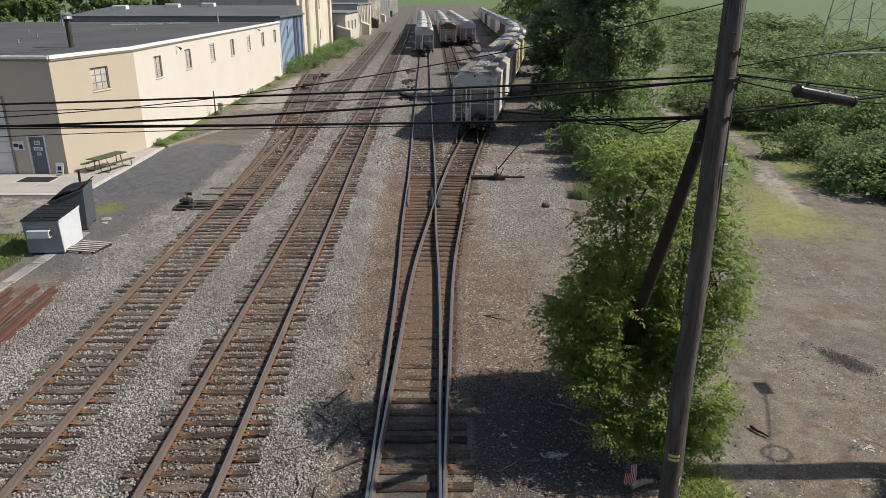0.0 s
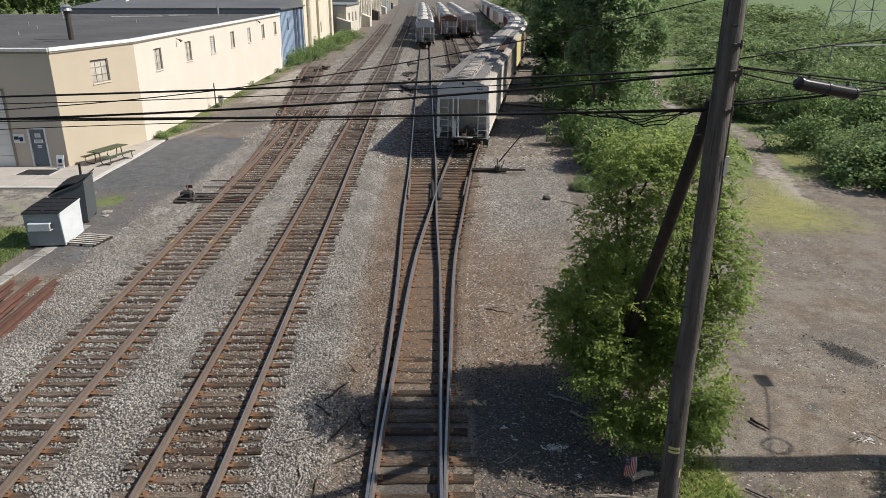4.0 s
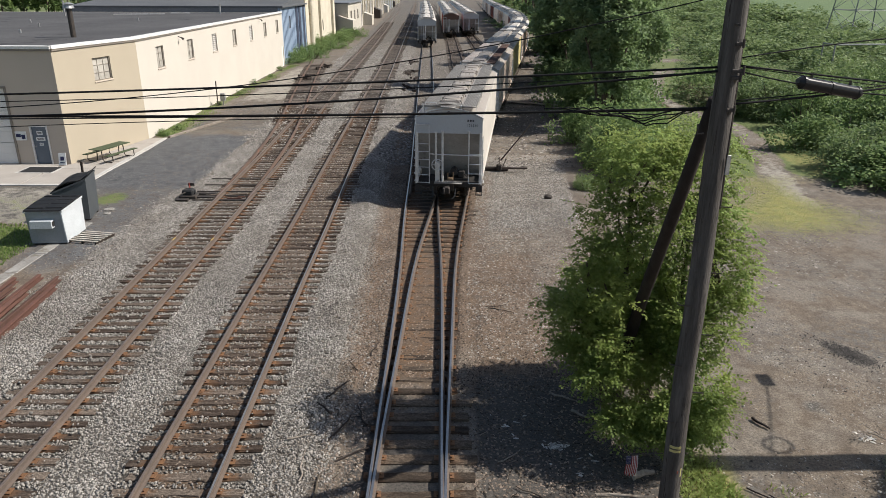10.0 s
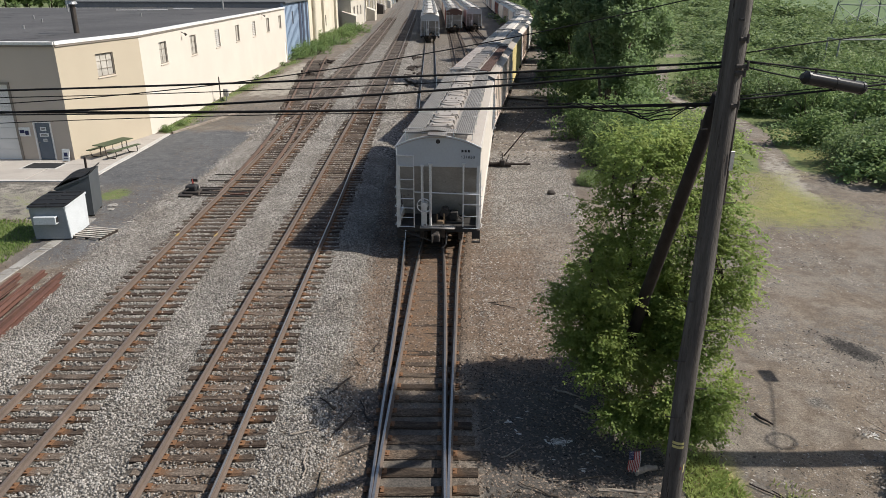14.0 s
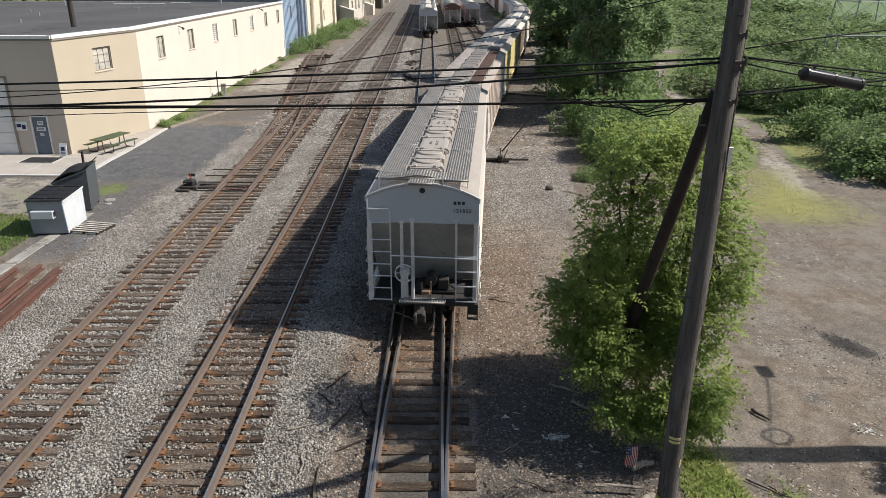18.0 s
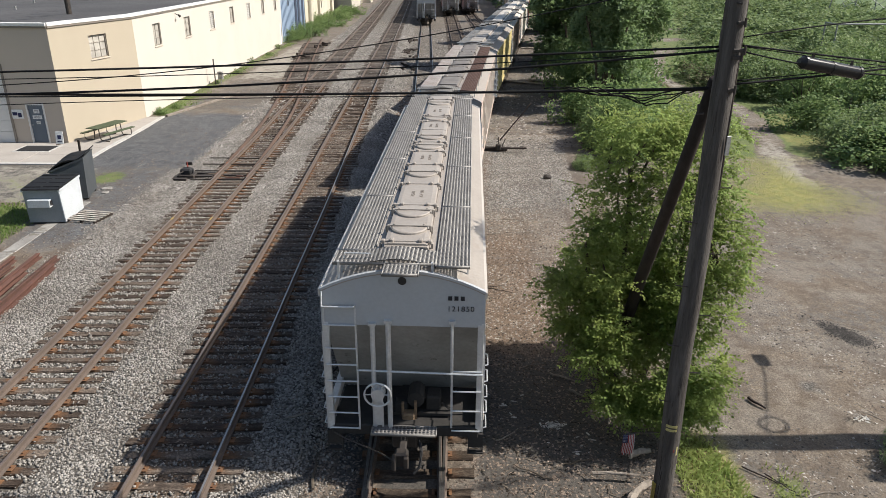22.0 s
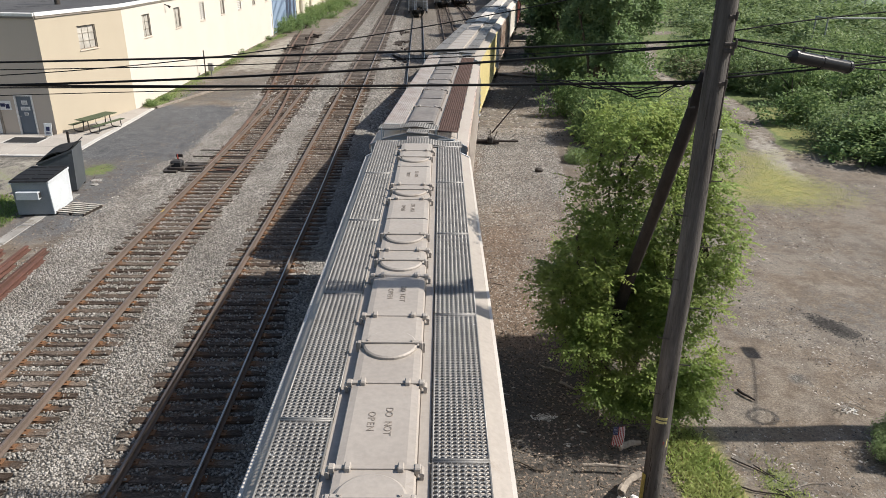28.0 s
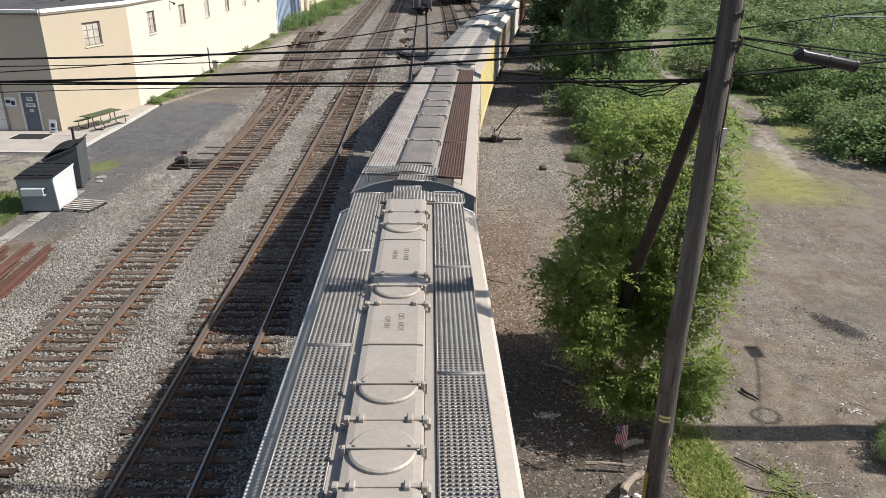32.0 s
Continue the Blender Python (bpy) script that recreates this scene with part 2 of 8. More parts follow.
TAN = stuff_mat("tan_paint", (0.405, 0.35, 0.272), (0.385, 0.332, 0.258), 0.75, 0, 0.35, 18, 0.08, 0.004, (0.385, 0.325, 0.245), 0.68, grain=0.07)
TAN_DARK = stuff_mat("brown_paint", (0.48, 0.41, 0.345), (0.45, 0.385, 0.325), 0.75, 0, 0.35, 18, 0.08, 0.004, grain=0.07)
WHITE_TRIM = stuff_mat("white_trim", (0.80, 0.78, 0.76), (0.70, 0.68, 0.66), 0.5, 0, 1, 20, 0.05, 0.002)
TAR = stuff_mat("tar_roof", (0.068, 0.066, 0.069), (0.098, 0.095, 0.098), 0.92, 0, 0.15, 4, 0.3, 0.02, (0.026, 0.025, 0.027), 0.6)
OLD_ROOF = stuff_mat("weathered_grey_roof", (0.095, 0.10, 0.11), (0.12, 0.125, 0.135), 0.85, 0, 0.2, 8, 0.1, 0.01)
GREY_ROOF = stuff_mat("grey_roof", (0.20, 0.21, 0.23), (0.17, 0.18, 0.20), 0.6, 0, 0.2, 8, 0.1, 0.01)
BROWN_FRAME = stuff_mat("brown_frame", (0.27, 0.235, 0.20), (0.22, 0.19, 0.16), 0.6, 0, 2, 30, 0.1, 0.002)
PANE_BAR = stuff_mat("worn_glazing_bar", (0.40, 0.36, 0.31), (0.33, 0.29, 0.25), 0.6, 0, 2, 30, 0.1, 0.002)
BLUE_DOOR = stuff_mat("slate_blue_paint", (0.125, 0.15, 0.19), (0.11, 0.135, 0.17), 0.55, 0, 1, 25, 0.08, 0.002)
WHITE_PAINT = stuff_mat("white_paint", (0.78, 0.78, 0.77), (0.68, 0.68, 0.67), 0.5, 0, 1.5, 25, 0.06, 0.002, (0.5, 0.47, 0.43), 0.7)
BLACK = stuff_mat("black_rubber", (0.022, 0.022, 0.024), (0.035, 0.034, 0.035), 0.7, 0, 2, 30, 0.1, 0.002)
CABLE = stuff_mat("cable_sheath", (0.009, 0.009, 0.01), (0.014, 0.014, 0.015), 0.85, 0, 2, 30, 0.05, 0.002)
CABLE.node_tree.nodes["Principled BSDF"].inputs["Specular IOR Level"].default_value = 0.15
DARK_STEEL = stuff_mat("dark_steel", (0.055, 0.05, 0.048), (0.085, 0.07, 0.06), 0.65, 0.4, 3, 40, 0.2, 0.004, (0.12, 0.07, 0.045), 0.64)
TOWER_STEEL = stuff_mat("weathered_tower_steel", (0.30, 0.31, 0.31), (0.24, 0.25, 0.25), 0.6, 0.3, 1, 20, 0.05, 0.003)
STEEL = stuff_mat("galvanised_steel", (0.42, 0.42, 0.42), (0.33, 0.33, 0.335), 0.45, 0.6, 3, 40, 0.1, 0.003)
SLATE = stuff_mat("slate_grey_steel", (0.27, 0.30, 0.325), (0.235, 0.265, 0.29), 0.5, 0.1, 1.5, 30, 0.1, 0.003, (0.2, 0.2, 0.2), 0.7)
PALE_STEEL = stuff_mat("pale_grey_steel", (0.66, 0.69, 0.72), (0.58, 0.61, 0.64), 0.5, 0.1, 1.5, 30, 0.1, 0.003, (0.4, 0.38, 0.36), 0.7)
GREEN_WOOD = stuff_mat("green_painted_wood", (0.055, 0.075, 0.04), (0.075, 0.09, 0.05), 0.7, 0, 2, 30, 0.2, 0.003)
POLE_WOOD = stuff_mat("weathered_pole_wood", (0.050, 0.043, 0.039), (0.125, 0.113, 0.104), 0.85, 0, 1.0, 9, 0.9, 0.015, (0.035, 0.027, 0.023), 0.58, stretch=(6, 6, 0.6))
DARK_WOOD = stuff_mat("creosote_wood", (0.026, 0.019, 0.016), (0.042, 0.032, 0.027), 0.85, 0, 1.2, 10, 0.6, 0.012, stretch=(6, 6, 0.6))
BARK = stuff_mat("bark", (0.12, 0.095, 0.07), (0.08, 0.065, 0.05), 0.9, 0, 3, 20, 0.8, 0.02)
GREY_WOOD = stuff_mat("grey_driftwood", (0.30, 0.26, 0.22), (0.19, 0.16, 0.135), 0.9, 0, 3, 12, 0.7, 0.01, (0.13, 0.10, 0.08), 0.58)
CLOTH_WHITE = stuff_mat("faded_white_cloth", (0.42, 0.41, 0.41), (0.36, 0.35, 0.35), 0.85, 0, 4, 30, 0.05, 0.002)
CLOTH_RED = stuff_mat("faded_red_cloth", (0.27, 0.035, 0.035), (0.22, 0.03, 0.03), 0.85, 0, 4, 30, 0.05, 0.002)
NAVY = stuff_mat("navy_cloth", (0.035, 0.04, 0.10), (0.03, 0.035, 0.09), 0.8, 0, 3, 30, 0.05, 0.002)
YELLOW_DIRTY = stuff_mat("dirty_yellow_plastic", (0.36, 0.28, 0.06), (0.26, 0.20, 0.06), 0.6, 0, 3, 20, 0.1, 0.003)
PALE_YELLOW = stuff_mat("pale_yellow_paint", (0.55, 0.50, 0.20), (0.48, 0.42, 0.16), 0.5, 0, 3, 30, 0.05, 0.002)
MARK_YELLOW = stuff_mat("worn_yellow_paint", (0.42, 0.30, 0.10), (0.30, 0.20, 0.09), 0.7, 0, 6, 40, 0.1, 0.002)
MARK_TAN = stuff_mat("dirty_tan_paint", (0.30, 0.20, 0.12), (0.20, 0.14, 0.09), 0.7, 0, 3, 20, 0.1, 0.003)
DULL_RED = stuff_mat("faded_red_paint", (0.34, 0.06, 0.05), (0.14, 0.04, 0.035), 0.6, 0, 4, 30, 0.1, 0.002)
RUST_STEEL = stuff_mat("rusty_steel", (0.145, 0.068, 0.05), (0.11, 0.058, 0.046), 0.8, 0.2, 0.8, 20, 0.3, 0.004, (0.11, 0.06, 0.05), 0.58)
RUST_DARK = stuff_mat("dark_rusty_steel", (0.085, 0.05, 0.042), (0.12, 0.062, 0.046), 0.8, 0.2, 0.8, 20, 0.3, 0.004, (0.16, 0.075, 0.05), 0.6)
BLUE_SIDING = stuff_mat("blue_siding", (0.30, 0.38, 0.50), (0.26, 0.34, 0.46), 0.6, 0, 0.3, 12, 0.06, 0.003)
NAVY_SIDING = stuff_mat("navy_siding", (0.05, 0.065, 0.10), (0.045, 0.055, 0.09), 0.6, 0, 0.3, 12, 0.06, 0.003)
OLD_CREAM = stuff_mat("stained_cream_block", (0.66, 0.61, 0.50), (0.58, 0.52, 0.42), 0.85, 0, 0.3, 6, 0.2, 0.01, (0.30, 0.25, 0.19), 0.6)
OLD_BRICK = stuff_mat("pale_brick", (0.56, 0.52, 0.45), (0.48, 0.44, 0.38), 0.85, 0, 0.3, 8, 0.2, 0.01)
CAR_GREY = stuff_mat("car_grey_paint", (0.41, 0.43, 0.455), (0.39, 0.405, 0.425), 0.5, 0.1, 0.6, 12, 0.04, 0.003, (0.345, 0.345, 0.35), 0.66, grain=0.08)
BRIGHT_STEEL = stuff_mat("bright_galvanised_steel", (0.66, 0.67, 0.68), (0.54, 0.55, 0.56), 0.38, 0.4, 3, 20, 0.06, 0.002, grain=0.15)
END_SLATE = stuff_mat("grey_blue_end_paint", (0.26, 0.275, 0.295), (0.22, 0.235, 0.25), 0.55, 0.1, 0.7, 12, 0.05, 0.003, grain=0.1)
CAR_ROOF = stuff_mat("dusty_roof_paint", (0.335, 0.298, 0.266), (0.30, 0.265, 0.236), 0.55, 0.1, 0.9, 14, 0.04, 0.003, (0.265, 0.225, 0.195), 0.60, grain=0.16)
CAR_WHITE = stuff_mat("car_white_paint", (0.565, 0.52, 0.47), (0.515, 0.47, 0.425), 0.5, 0.05, 0.6, 14, 0.04, 0.003, (0.46, 0.39, 0.32), 0.66, grain=0.1)
CAR_DARK = stuff_mat("dark_hopper", (0.17, 0.15, 0.135), (0.11, 0.10, 0.095), 0.75, 0.1, 0.8, 20, 0.1, 0.003)
CAR_YELLOW = stuff_mat("car_yellow_paint", (0.62, 0.52, 0.24), (0.56, 0.46, 0.22), 0.5, 0.05, 0.6, 20, 0.08, 0.003, (0.60, 0.56, 0.46), 0.66)
CAR_TAG = stuff_mat("tagged_white_paint", (0.60, 0.52, 0.46), (0.50, 0.36, 0.28), 0.55, 0.05, 0.9, 8, 0.08, 0.003, (0.13, 0.11, 0.12), 0.56)
CAR_BROWN = stuff_mat("car_brown_paint", (0.105, 0.06, 0.05), (0.13, 0.075, 0.06), 0.6, 0.1, 0.6, 20, 0.1, 0.003)
CAR_RED = stuff_mat("car_red_paint", (0.30, 0.12, 0.10), (0.25, 0.10, 0.085), 0.6, 0.05, 0.6, 20, 0.1, 0.003, (0.4, 0.36, 0.34), 0.64)
GRATE = stuff_mat("steel_grating", (0.25, 0.238, 0.228), (0.185, 0.175, 0.168), 0.5, 0.3, 2, 40, 0.1, 0.003)
GRATE_PALE = stuff_mat("pale_worn_grating", (0.42, 0.395, 0.38), (0.29, 0.24, 0.225), 0.6, 0.1, 1.2, 12, 0.1, 0.003, (0.19, 0.12, 0.105), 0.6)
LID_BROWN = stuff_mat("brown_grey_cover_paint", (0.215, 0.195, 0.18), (0.18, 0.16, 0.15), 0.6, 0.1, 0.9, 6, 0.06, 0.003)
SLOPE_GREY = stuff_mat("stained_slope_paint", (0.36, 0.355, 0.345), (0.24, 0.232, 0.22), 0.65, 0.1, 0.8, 12, 0.06, 0.003, (0.12, 0.114, 0.104), 0.62, grain=0.16)
# grime and the shade of the car-end recess, both put into one colour
GRIME_SHADE = stuff_mat("grimy_shaded_steel", (0.035, 0.033, 0.032), (0.055, 0.05, 0.047), 0.75, 0.2, 2, 20, 0.1, 0.003)
GRATE_BROWN = stuff_mat("rusty_grating", (0.130, 0.080, 0.068), (0.098, 0.065, 0.056), 0.7, 0.3, 2, 40, 0.1, 0.003)
INK = stuff_mat("black_lettering", (0.025, 0.027, 0.035), (0.035, 0.036, 0.04), 0.6, 0, 3, 30, 0.0)
LEAF_NEAR = leaf_mat("bright_leaf", (0.080, 0.130, 0.034), (0.232, 0.306, 0.082), (0.285, 0.325, 0.084), 0.62)
LEAF_BUSH = leaf_mat("bush_leaf", (0.050, 0.100, 0.036), (0.165, 0.248, 0.088), (0.19, 0.25, 0.088), 0.34)
# tall trees: paler, bluer leaf tones with some distance haze mixed in
LEAF_TREE = leaf_mat("hazy_tree_leaf", (0.085, 0.140, 0.078), (0.225, 0.295, 0.155), thin=0.56)
PALLET_WOOD = stuff_mat("pallet_wood", (0.44, 0.40, 0.35), (0.33, 0.295, 0.26), 0.85, 0, 3, 20, 0.3, 0.004)
DIRT_LUMP = stuff_mat("dark_clods", (0.032, 0.029, 0.028), (0.055, 0.05, 0.047), 0.9, 0, 2, 20, 0.4, 0.01, island=0.5)
BROWN_STONE = stuff_mat("brown_stone", (0.205, 0.160, 0.128), (0.12, 0.092, 0.072), 0.9, 0, 0.5, 30, 0.3, 0.01, island=0.8)
LOT_STONE = stuff_mat("mixed_lot_stone", (0.30, 0.275, 0.25), (0.09, 0.08, 0.072), 0.9, 0, 3.0, 30, 0.3, 0.01, island=0.85)
PALE_SCRAP = stuff_mat("pale_litter", (0.52, 0.50, 0.47), (0.40, 0.37, 0.33), 0.8, 0, 6, 30, 0.1, 0.003, island=0.5)
# darker slate for the second bin: its unlit sides put into the colour
SLATE_SHADED = stuff_mat("shaded_slate_steel", (0.085, 0.095, 0.105), (0.065, 0.073, 0.082), 0.5, 0.1, 1.5, 30, 0.1, 0.003)
LID_BLACK = stuff_mat("black_lid_plastic", (0.009, 0.0095, 0.011), (0.015, 0.0155, 0.017), 0.6, 0, 2, 30, 0.1, 0.002)
TWIG = stuff_mat("dead_twigs", (0.08, 0.062, 0.048), (0.14, 0.115, 0.09), 0.9, 0, 2, 20, 0.3, 0.005, island=0.9)
LEAF_LOW = leaf_mat("undergrowth_leaf", (0.038, 0.070, 0.034), (0.10, 0.15, 0.068), (0.135, 0.175, 0.075), 0.3)
LEAF_SCRUB = leaf_mat("scrub_leaf", (0.058, 0.10, 0.046), (0.18, 0.245, 0.108), (0.22, 0.265, 0.112), 0.32)
GRASS_BLADE = leaf_mat("grass_blade", (0.20, 0.255, 0.058), (0.34, 0.375, 0.11), (0.37, 0.36, 0.14))
LAWN_BLADE = leaf_mat("lawn_blade", (0.075, 0.135, 0.025), (0.15, 0.215, 0.05), (0.18, 0.23, 0.06))
DRY_GRASS = leaf_mat("dry_grass_blade", (0.20, 0.215, 0.065), (0.29, 0.28, 0.095), (0.33, 0.285, 0.12), 0.6)
DRY_BRUSH = leaf_mat("dry_brush", (0.14, 0.11, 0.075), (0.20, 0.16, 0.115))


def glass_mat():
    m, t, b, o = nodes_of("window_glass")
    n = noise_node(t, place_of(t), 1.2)
    t.links.new(blend(t, ramp(t, n, 0.4, 0.6), (0.46, 0.43, 0.385), (0.34, 0.32, 0.29)), b.inputs["Base Color"])
    b.inputs["Roughness"].default_value = 0.12
    return m


GLASS = glass_mat()


# ---- building tools ----
class Shape:
    """Collects the faces of one mesh."""

    def __init__(self):
        self.v, self.f = [], []

    def add(self, verts, faces, m=None):
        k = len(self.v)
        self.v += [tuple(m @ Vector(p)) for p in verts] if m else [tuple(p) for p in verts]
        self.f += [tuple(i + k for i in f) for f in faces]
        return self

    def box(self, x, y, z, sx, sy, sz, c=0.0, m=None):
        """A box about its centre, its upright and upper edges cut off by c."""
        a, b, h = sx / 2, sy / 2, sz / 2
        if not c:
            pts = [(x + i * a, y + j * b, z + k * h) for k in (-1, 1) for i, j in ((-1, -1), (1, -1), (1, 1), (-1, 1))]
            return self.add(pts, [(3, 2, 1, 0), (4, 5, 6, 7), (0, 1, 5, 4), (1, 2, 6, 5), (2, 3, 7, 6), (3, 0, 4, 7)], m)
        ring = [(-a + c, -b), (a - c, -b), (a, -b + c), (a, b - c), (a - c, b), (-a + c, b), (-a, b - c), (-a, -b + c)]
        top = [(-a + c, -b + c), (a - c, -b + c), (a - c, -b + c), (a - c, b - c), (a - c, b - c), (-a + c, b - c), (-a + c, b - c), (-a + c, -b + c)]
        pts = [(x + p, y + q, z - h) for p, q in ring] + [(x + p, y + q, z + h - c) for p, q in ring] + [(x + p, y + q, z + h) for p, q in top[0:1] + top[1:2] + top[3:4] + top[5:6]]
        fs = [tuple(range(7, -1, -1))] + [(i, (i + 1) % 8, 8 + (i + 1) % 8, 8 + i) for i in range(8)]
        fs += [(16, 17, 18, 19), (8, 9, 17, 16), (10, 11, 18, 17), (12, 13, 19, 18), (14, 15, 16, 19), (9, 10, 17), (11, 12, 18), (13, 14, 19), (15, 8, 16)]
        return self.add(pts, fs, m)

    def cyl(self, p, q, r, r2=None, n=8, m=None):
        p, q = Vector(p), Vector(q)
        d = (q - p).normalized()
        u = d.cross((0, 0, 1)) if abs(d.z) < 0.9 else d.cross((1, 0, 0))
        u.normalize()
        w = d.cross(u)
        pts = []
        for c, rad in ((p, r), (q, r if r2 is None else r2)):
            pts += [tuple(c + rad * (math.cos(a) * u + math.sin(a) * w)) for a in (2 * math.pi * i / n for i in range(n))]
        fs = [(i, i + n, (i + 1) % n + n, (i + 1) % n) for i in range(n)] + [tuple(range(n)), tuple(range(2 * n - 1, n - 1, -1))]
        return self.add(pts, fs, m)

    def tube(self, pts, r, n=6, r_end=None):
        pts = [Vector(p) for p in pts]
        out, k = [], len(pts)
        for i, p in enumerate(pts):
            d = (pts[min(i + 1, k - 1)] - pts[max(i - 1, 0)]).normalized()
            u = d.cross((0, 0, 1)) if abs(d.z) < 0.95 else d.cross((1, 0, 0))
            u.normalize()
            w = d.cross(u)
            rad = r if r_end is None else r + (r_end - r) * i / (k - 1)
            out += [tuple(p + rad * (math.cos(a) * u + math.sin(a) * w)) for a in (2 * math.pi * j / n for j in range(n))]
        fs = [(i * n + j, (i + 1) * n + j, (i + 1) * n + (j + 1) % n, i * n + (j + 1) % n) for i in range(k - 1) for j in range(n)]
        fs += [tuple(range(n)), tuple(range(k * n - 1, (k - 1) * n - 1, -1))]
        return self.add(out, fs)

    def prism(self, outline, lo, hi, axis="y", m=None):
        """An outline in the other two axes, drawn out from lo to hi along axis."""
        def at(p, w):
            return {"x": (w, p[0], p[1]), "y": (p[0], w, p[1]), "z": (p[0], p[1], w)}[axis]
        n = len(outline)
        pts = [at(p, lo) for p in outline] + [at(p, hi) for p in outline]
        fs = [(i, (i + 1) % n, n + (i + 1) % n, n + i) for i in range(n)] + [tuple(range(n - 1, -1, -1)), tuple(range(n, 2 * n))]
        return self.add(pts, fs, m)

    def mesh(self, name, material=None, smooth=False):
        me = bpy.data.meshes.new(name)
        me.from_pydata(self.v, [], self.f)
        if material:
            me.materials.append(material)
        bm = bmesh.new()
        bm.from_mesh(me)
        bmesh.ops.recalc_face_normals(bm, faces=bm.faces)
        bm.to_mesh(me)
        bm.free()
        if smooth:
            me.polygons.foreach_set("use_smooth", [True] * len(me.polygons))
        return me


def part(name, shape, material, parent=None, label="", smooth=False, at=None):
    """One mesh object under a thing or a part. shape: a Shape, or a mesh to share."""
    me = shape if isinstance(shape, bpy.types.Mesh) else shape.mesh(name, material, smooth)
    ob = new(name, me)
    ob.parent = parent
    if at is not None:
        ob.matrix_basis = at
    return tagged(ob, label)


def thing(name, label, category, at=None, group="", kind=""):
    ob = new(name)
    if at is not None:
        ob.matrix_basis = at
    return tagged(ob, label, category, group, kind)


def fast_mesh(name, verts, faces, material, smooth=False):
    """A mesh from number arrays: verts n x 3, faces n x 3 or n x 4."""
    verts, faces = np.asarray(verts, np.float32), np.asarray(faces, np.int32)
    me = bpy.data.meshes.new(name)
    me.vertices.add(len(verts))
    me.vertices.foreach_set("co", verts.ravel())
    k = faces.shape[1]
    me.loops.add(faces.size)
    me.loops.foreach_set("vertex_index", faces.ravel())
    me.polygons.add(len(faces))
    me.polygons.foreach_set("loop_start", np.arange(0, faces.size, k, dtype=np.int32))
    me.polygons.foreach_set("loop_total", np.full(len(faces), k, np.int32))
    if smooth:
        me.polygons.foreach_set("use_smooth", np.ones(len(faces), bool))
    me.update(calc_edges=True)
    me.materials.append(material)
    return me


def spline(points):
    """A smooth curve x(y) through (y, x) points: natural cubic."""
    ys, xs = np.array(points, float).T
    n, h = len(ys), np.diff(ys)
    a, r = np.eye(n), np.zeros(n)
    for i in range(1, n - 1):
        a[i, i - 1:i + 2] = h[i - 1], 2 * (h[i - 1] + h[i]), h[i]
        r[i] = 6 * ((xs[i + 1] - xs[i]) / h[i] - (xs[i] - xs[i - 1]) / h[i - 1])
    m = np.linalg.solve(a, r)

    def x(y):
        y = np.asarray(y, float)
        i = np.clip(np.searchsorted(ys, y) - 1, 0, n - 2)
        p, q, w = ys[i + 1] - y, y - ys[i], h[i]
        inner = (m[i] * p**3 + m[i + 1] * q**3) / (6 * w) + (xs[i] / w - m[i] * w / 6) * p + (xs[i + 1] / w - m[i + 1] * w / 6) * q
        lo = xs[0] + (y - ys[0]) * (xs[1] - xs[0]) / h[0]
        hi = xs[-1] + (y - ys[-1]) * (xs[-1] - xs[-2]) / h[-1]
        return np.where(y < ys[0], lo, np.where(y > ys[-1], hi, inner))
    return x


# ---- plan: centre lines of the tracks, x by y ----
MAIN_TOP, YARD_TOP = 0.53, 0.174
line_a = spline([(-60, -9.1), (0, -9.42), (15, -9.55), (25, -9.75), (38, -9.96), (51, -10.36), (106, -11.9), (185, -14.5), (400, -23)])
line_b = spline([(-60, -5.1), (0, -5.25), (12, -5.32), (20, -5.48), (28, -5.6), (38, -5.85), (56, -6.27), (96, -7.18), (260, -11.4), (500, -19)])
line_c = spline([(-60, 1.3), (0, -0.48), (4, -0.58), (8, -0.71), (12, -0.78), (18, -0.80), (25.5, -0.9), (29, -1.0), (37, -1.1), (47, -1.3), (70, -1.8), (114, -2.75), (200, -5), (400, -12)])
line_d = spline([(-60, 1.3), (0, -0.48), (4, -0.58), (8, -0.705), (13.3, -0.67), (18, -0.53), (22, -0.42), (26, -0.23), (29.3, 0.03), (34.8, 0.49), (40.8, 1.05), (46, 1.65), (54, 2.76), (68.6, 4.88), (83, 6.95), (110, 10.9), (129, 13.0), (158, 14.3), (198, 14.8), (265, 15.8), (360, 18), (600, 24)])
line_e = spline([(47, 1.65), (60, 2.2), (82, 1.95), (95, 1.8), (142, 1.27), (250, -1.0), (400, -7)])
line_f = spline([(66, 3.9), (80, 5.1), (100, 5.8), (126, 5.7), (143, 5.4), (250, 3.0), (400, -2)])
line_g = spline([(31, -9.86), (37.7, -10.2), (45.4, -10.72), (51.5, -11.35), (60, -12.4), (75, -14.3), (95, -16.6)])

foot_path = spline([(30, 17.0), (39, 18.8), (46, 20.6), (51, 21.5), (55, 21.4), (59, 20.5), (66, 20.1), (80, 23.5), (95, 28.5), (110, 33.7), (140, 44), (200, 64)])


# ---- ground ----
def smooth_step(v, lo, hi):
    t = np.clip((v - lo) / (hi - lo), 0, 1)
    return t * t * (3 - 2 * t)


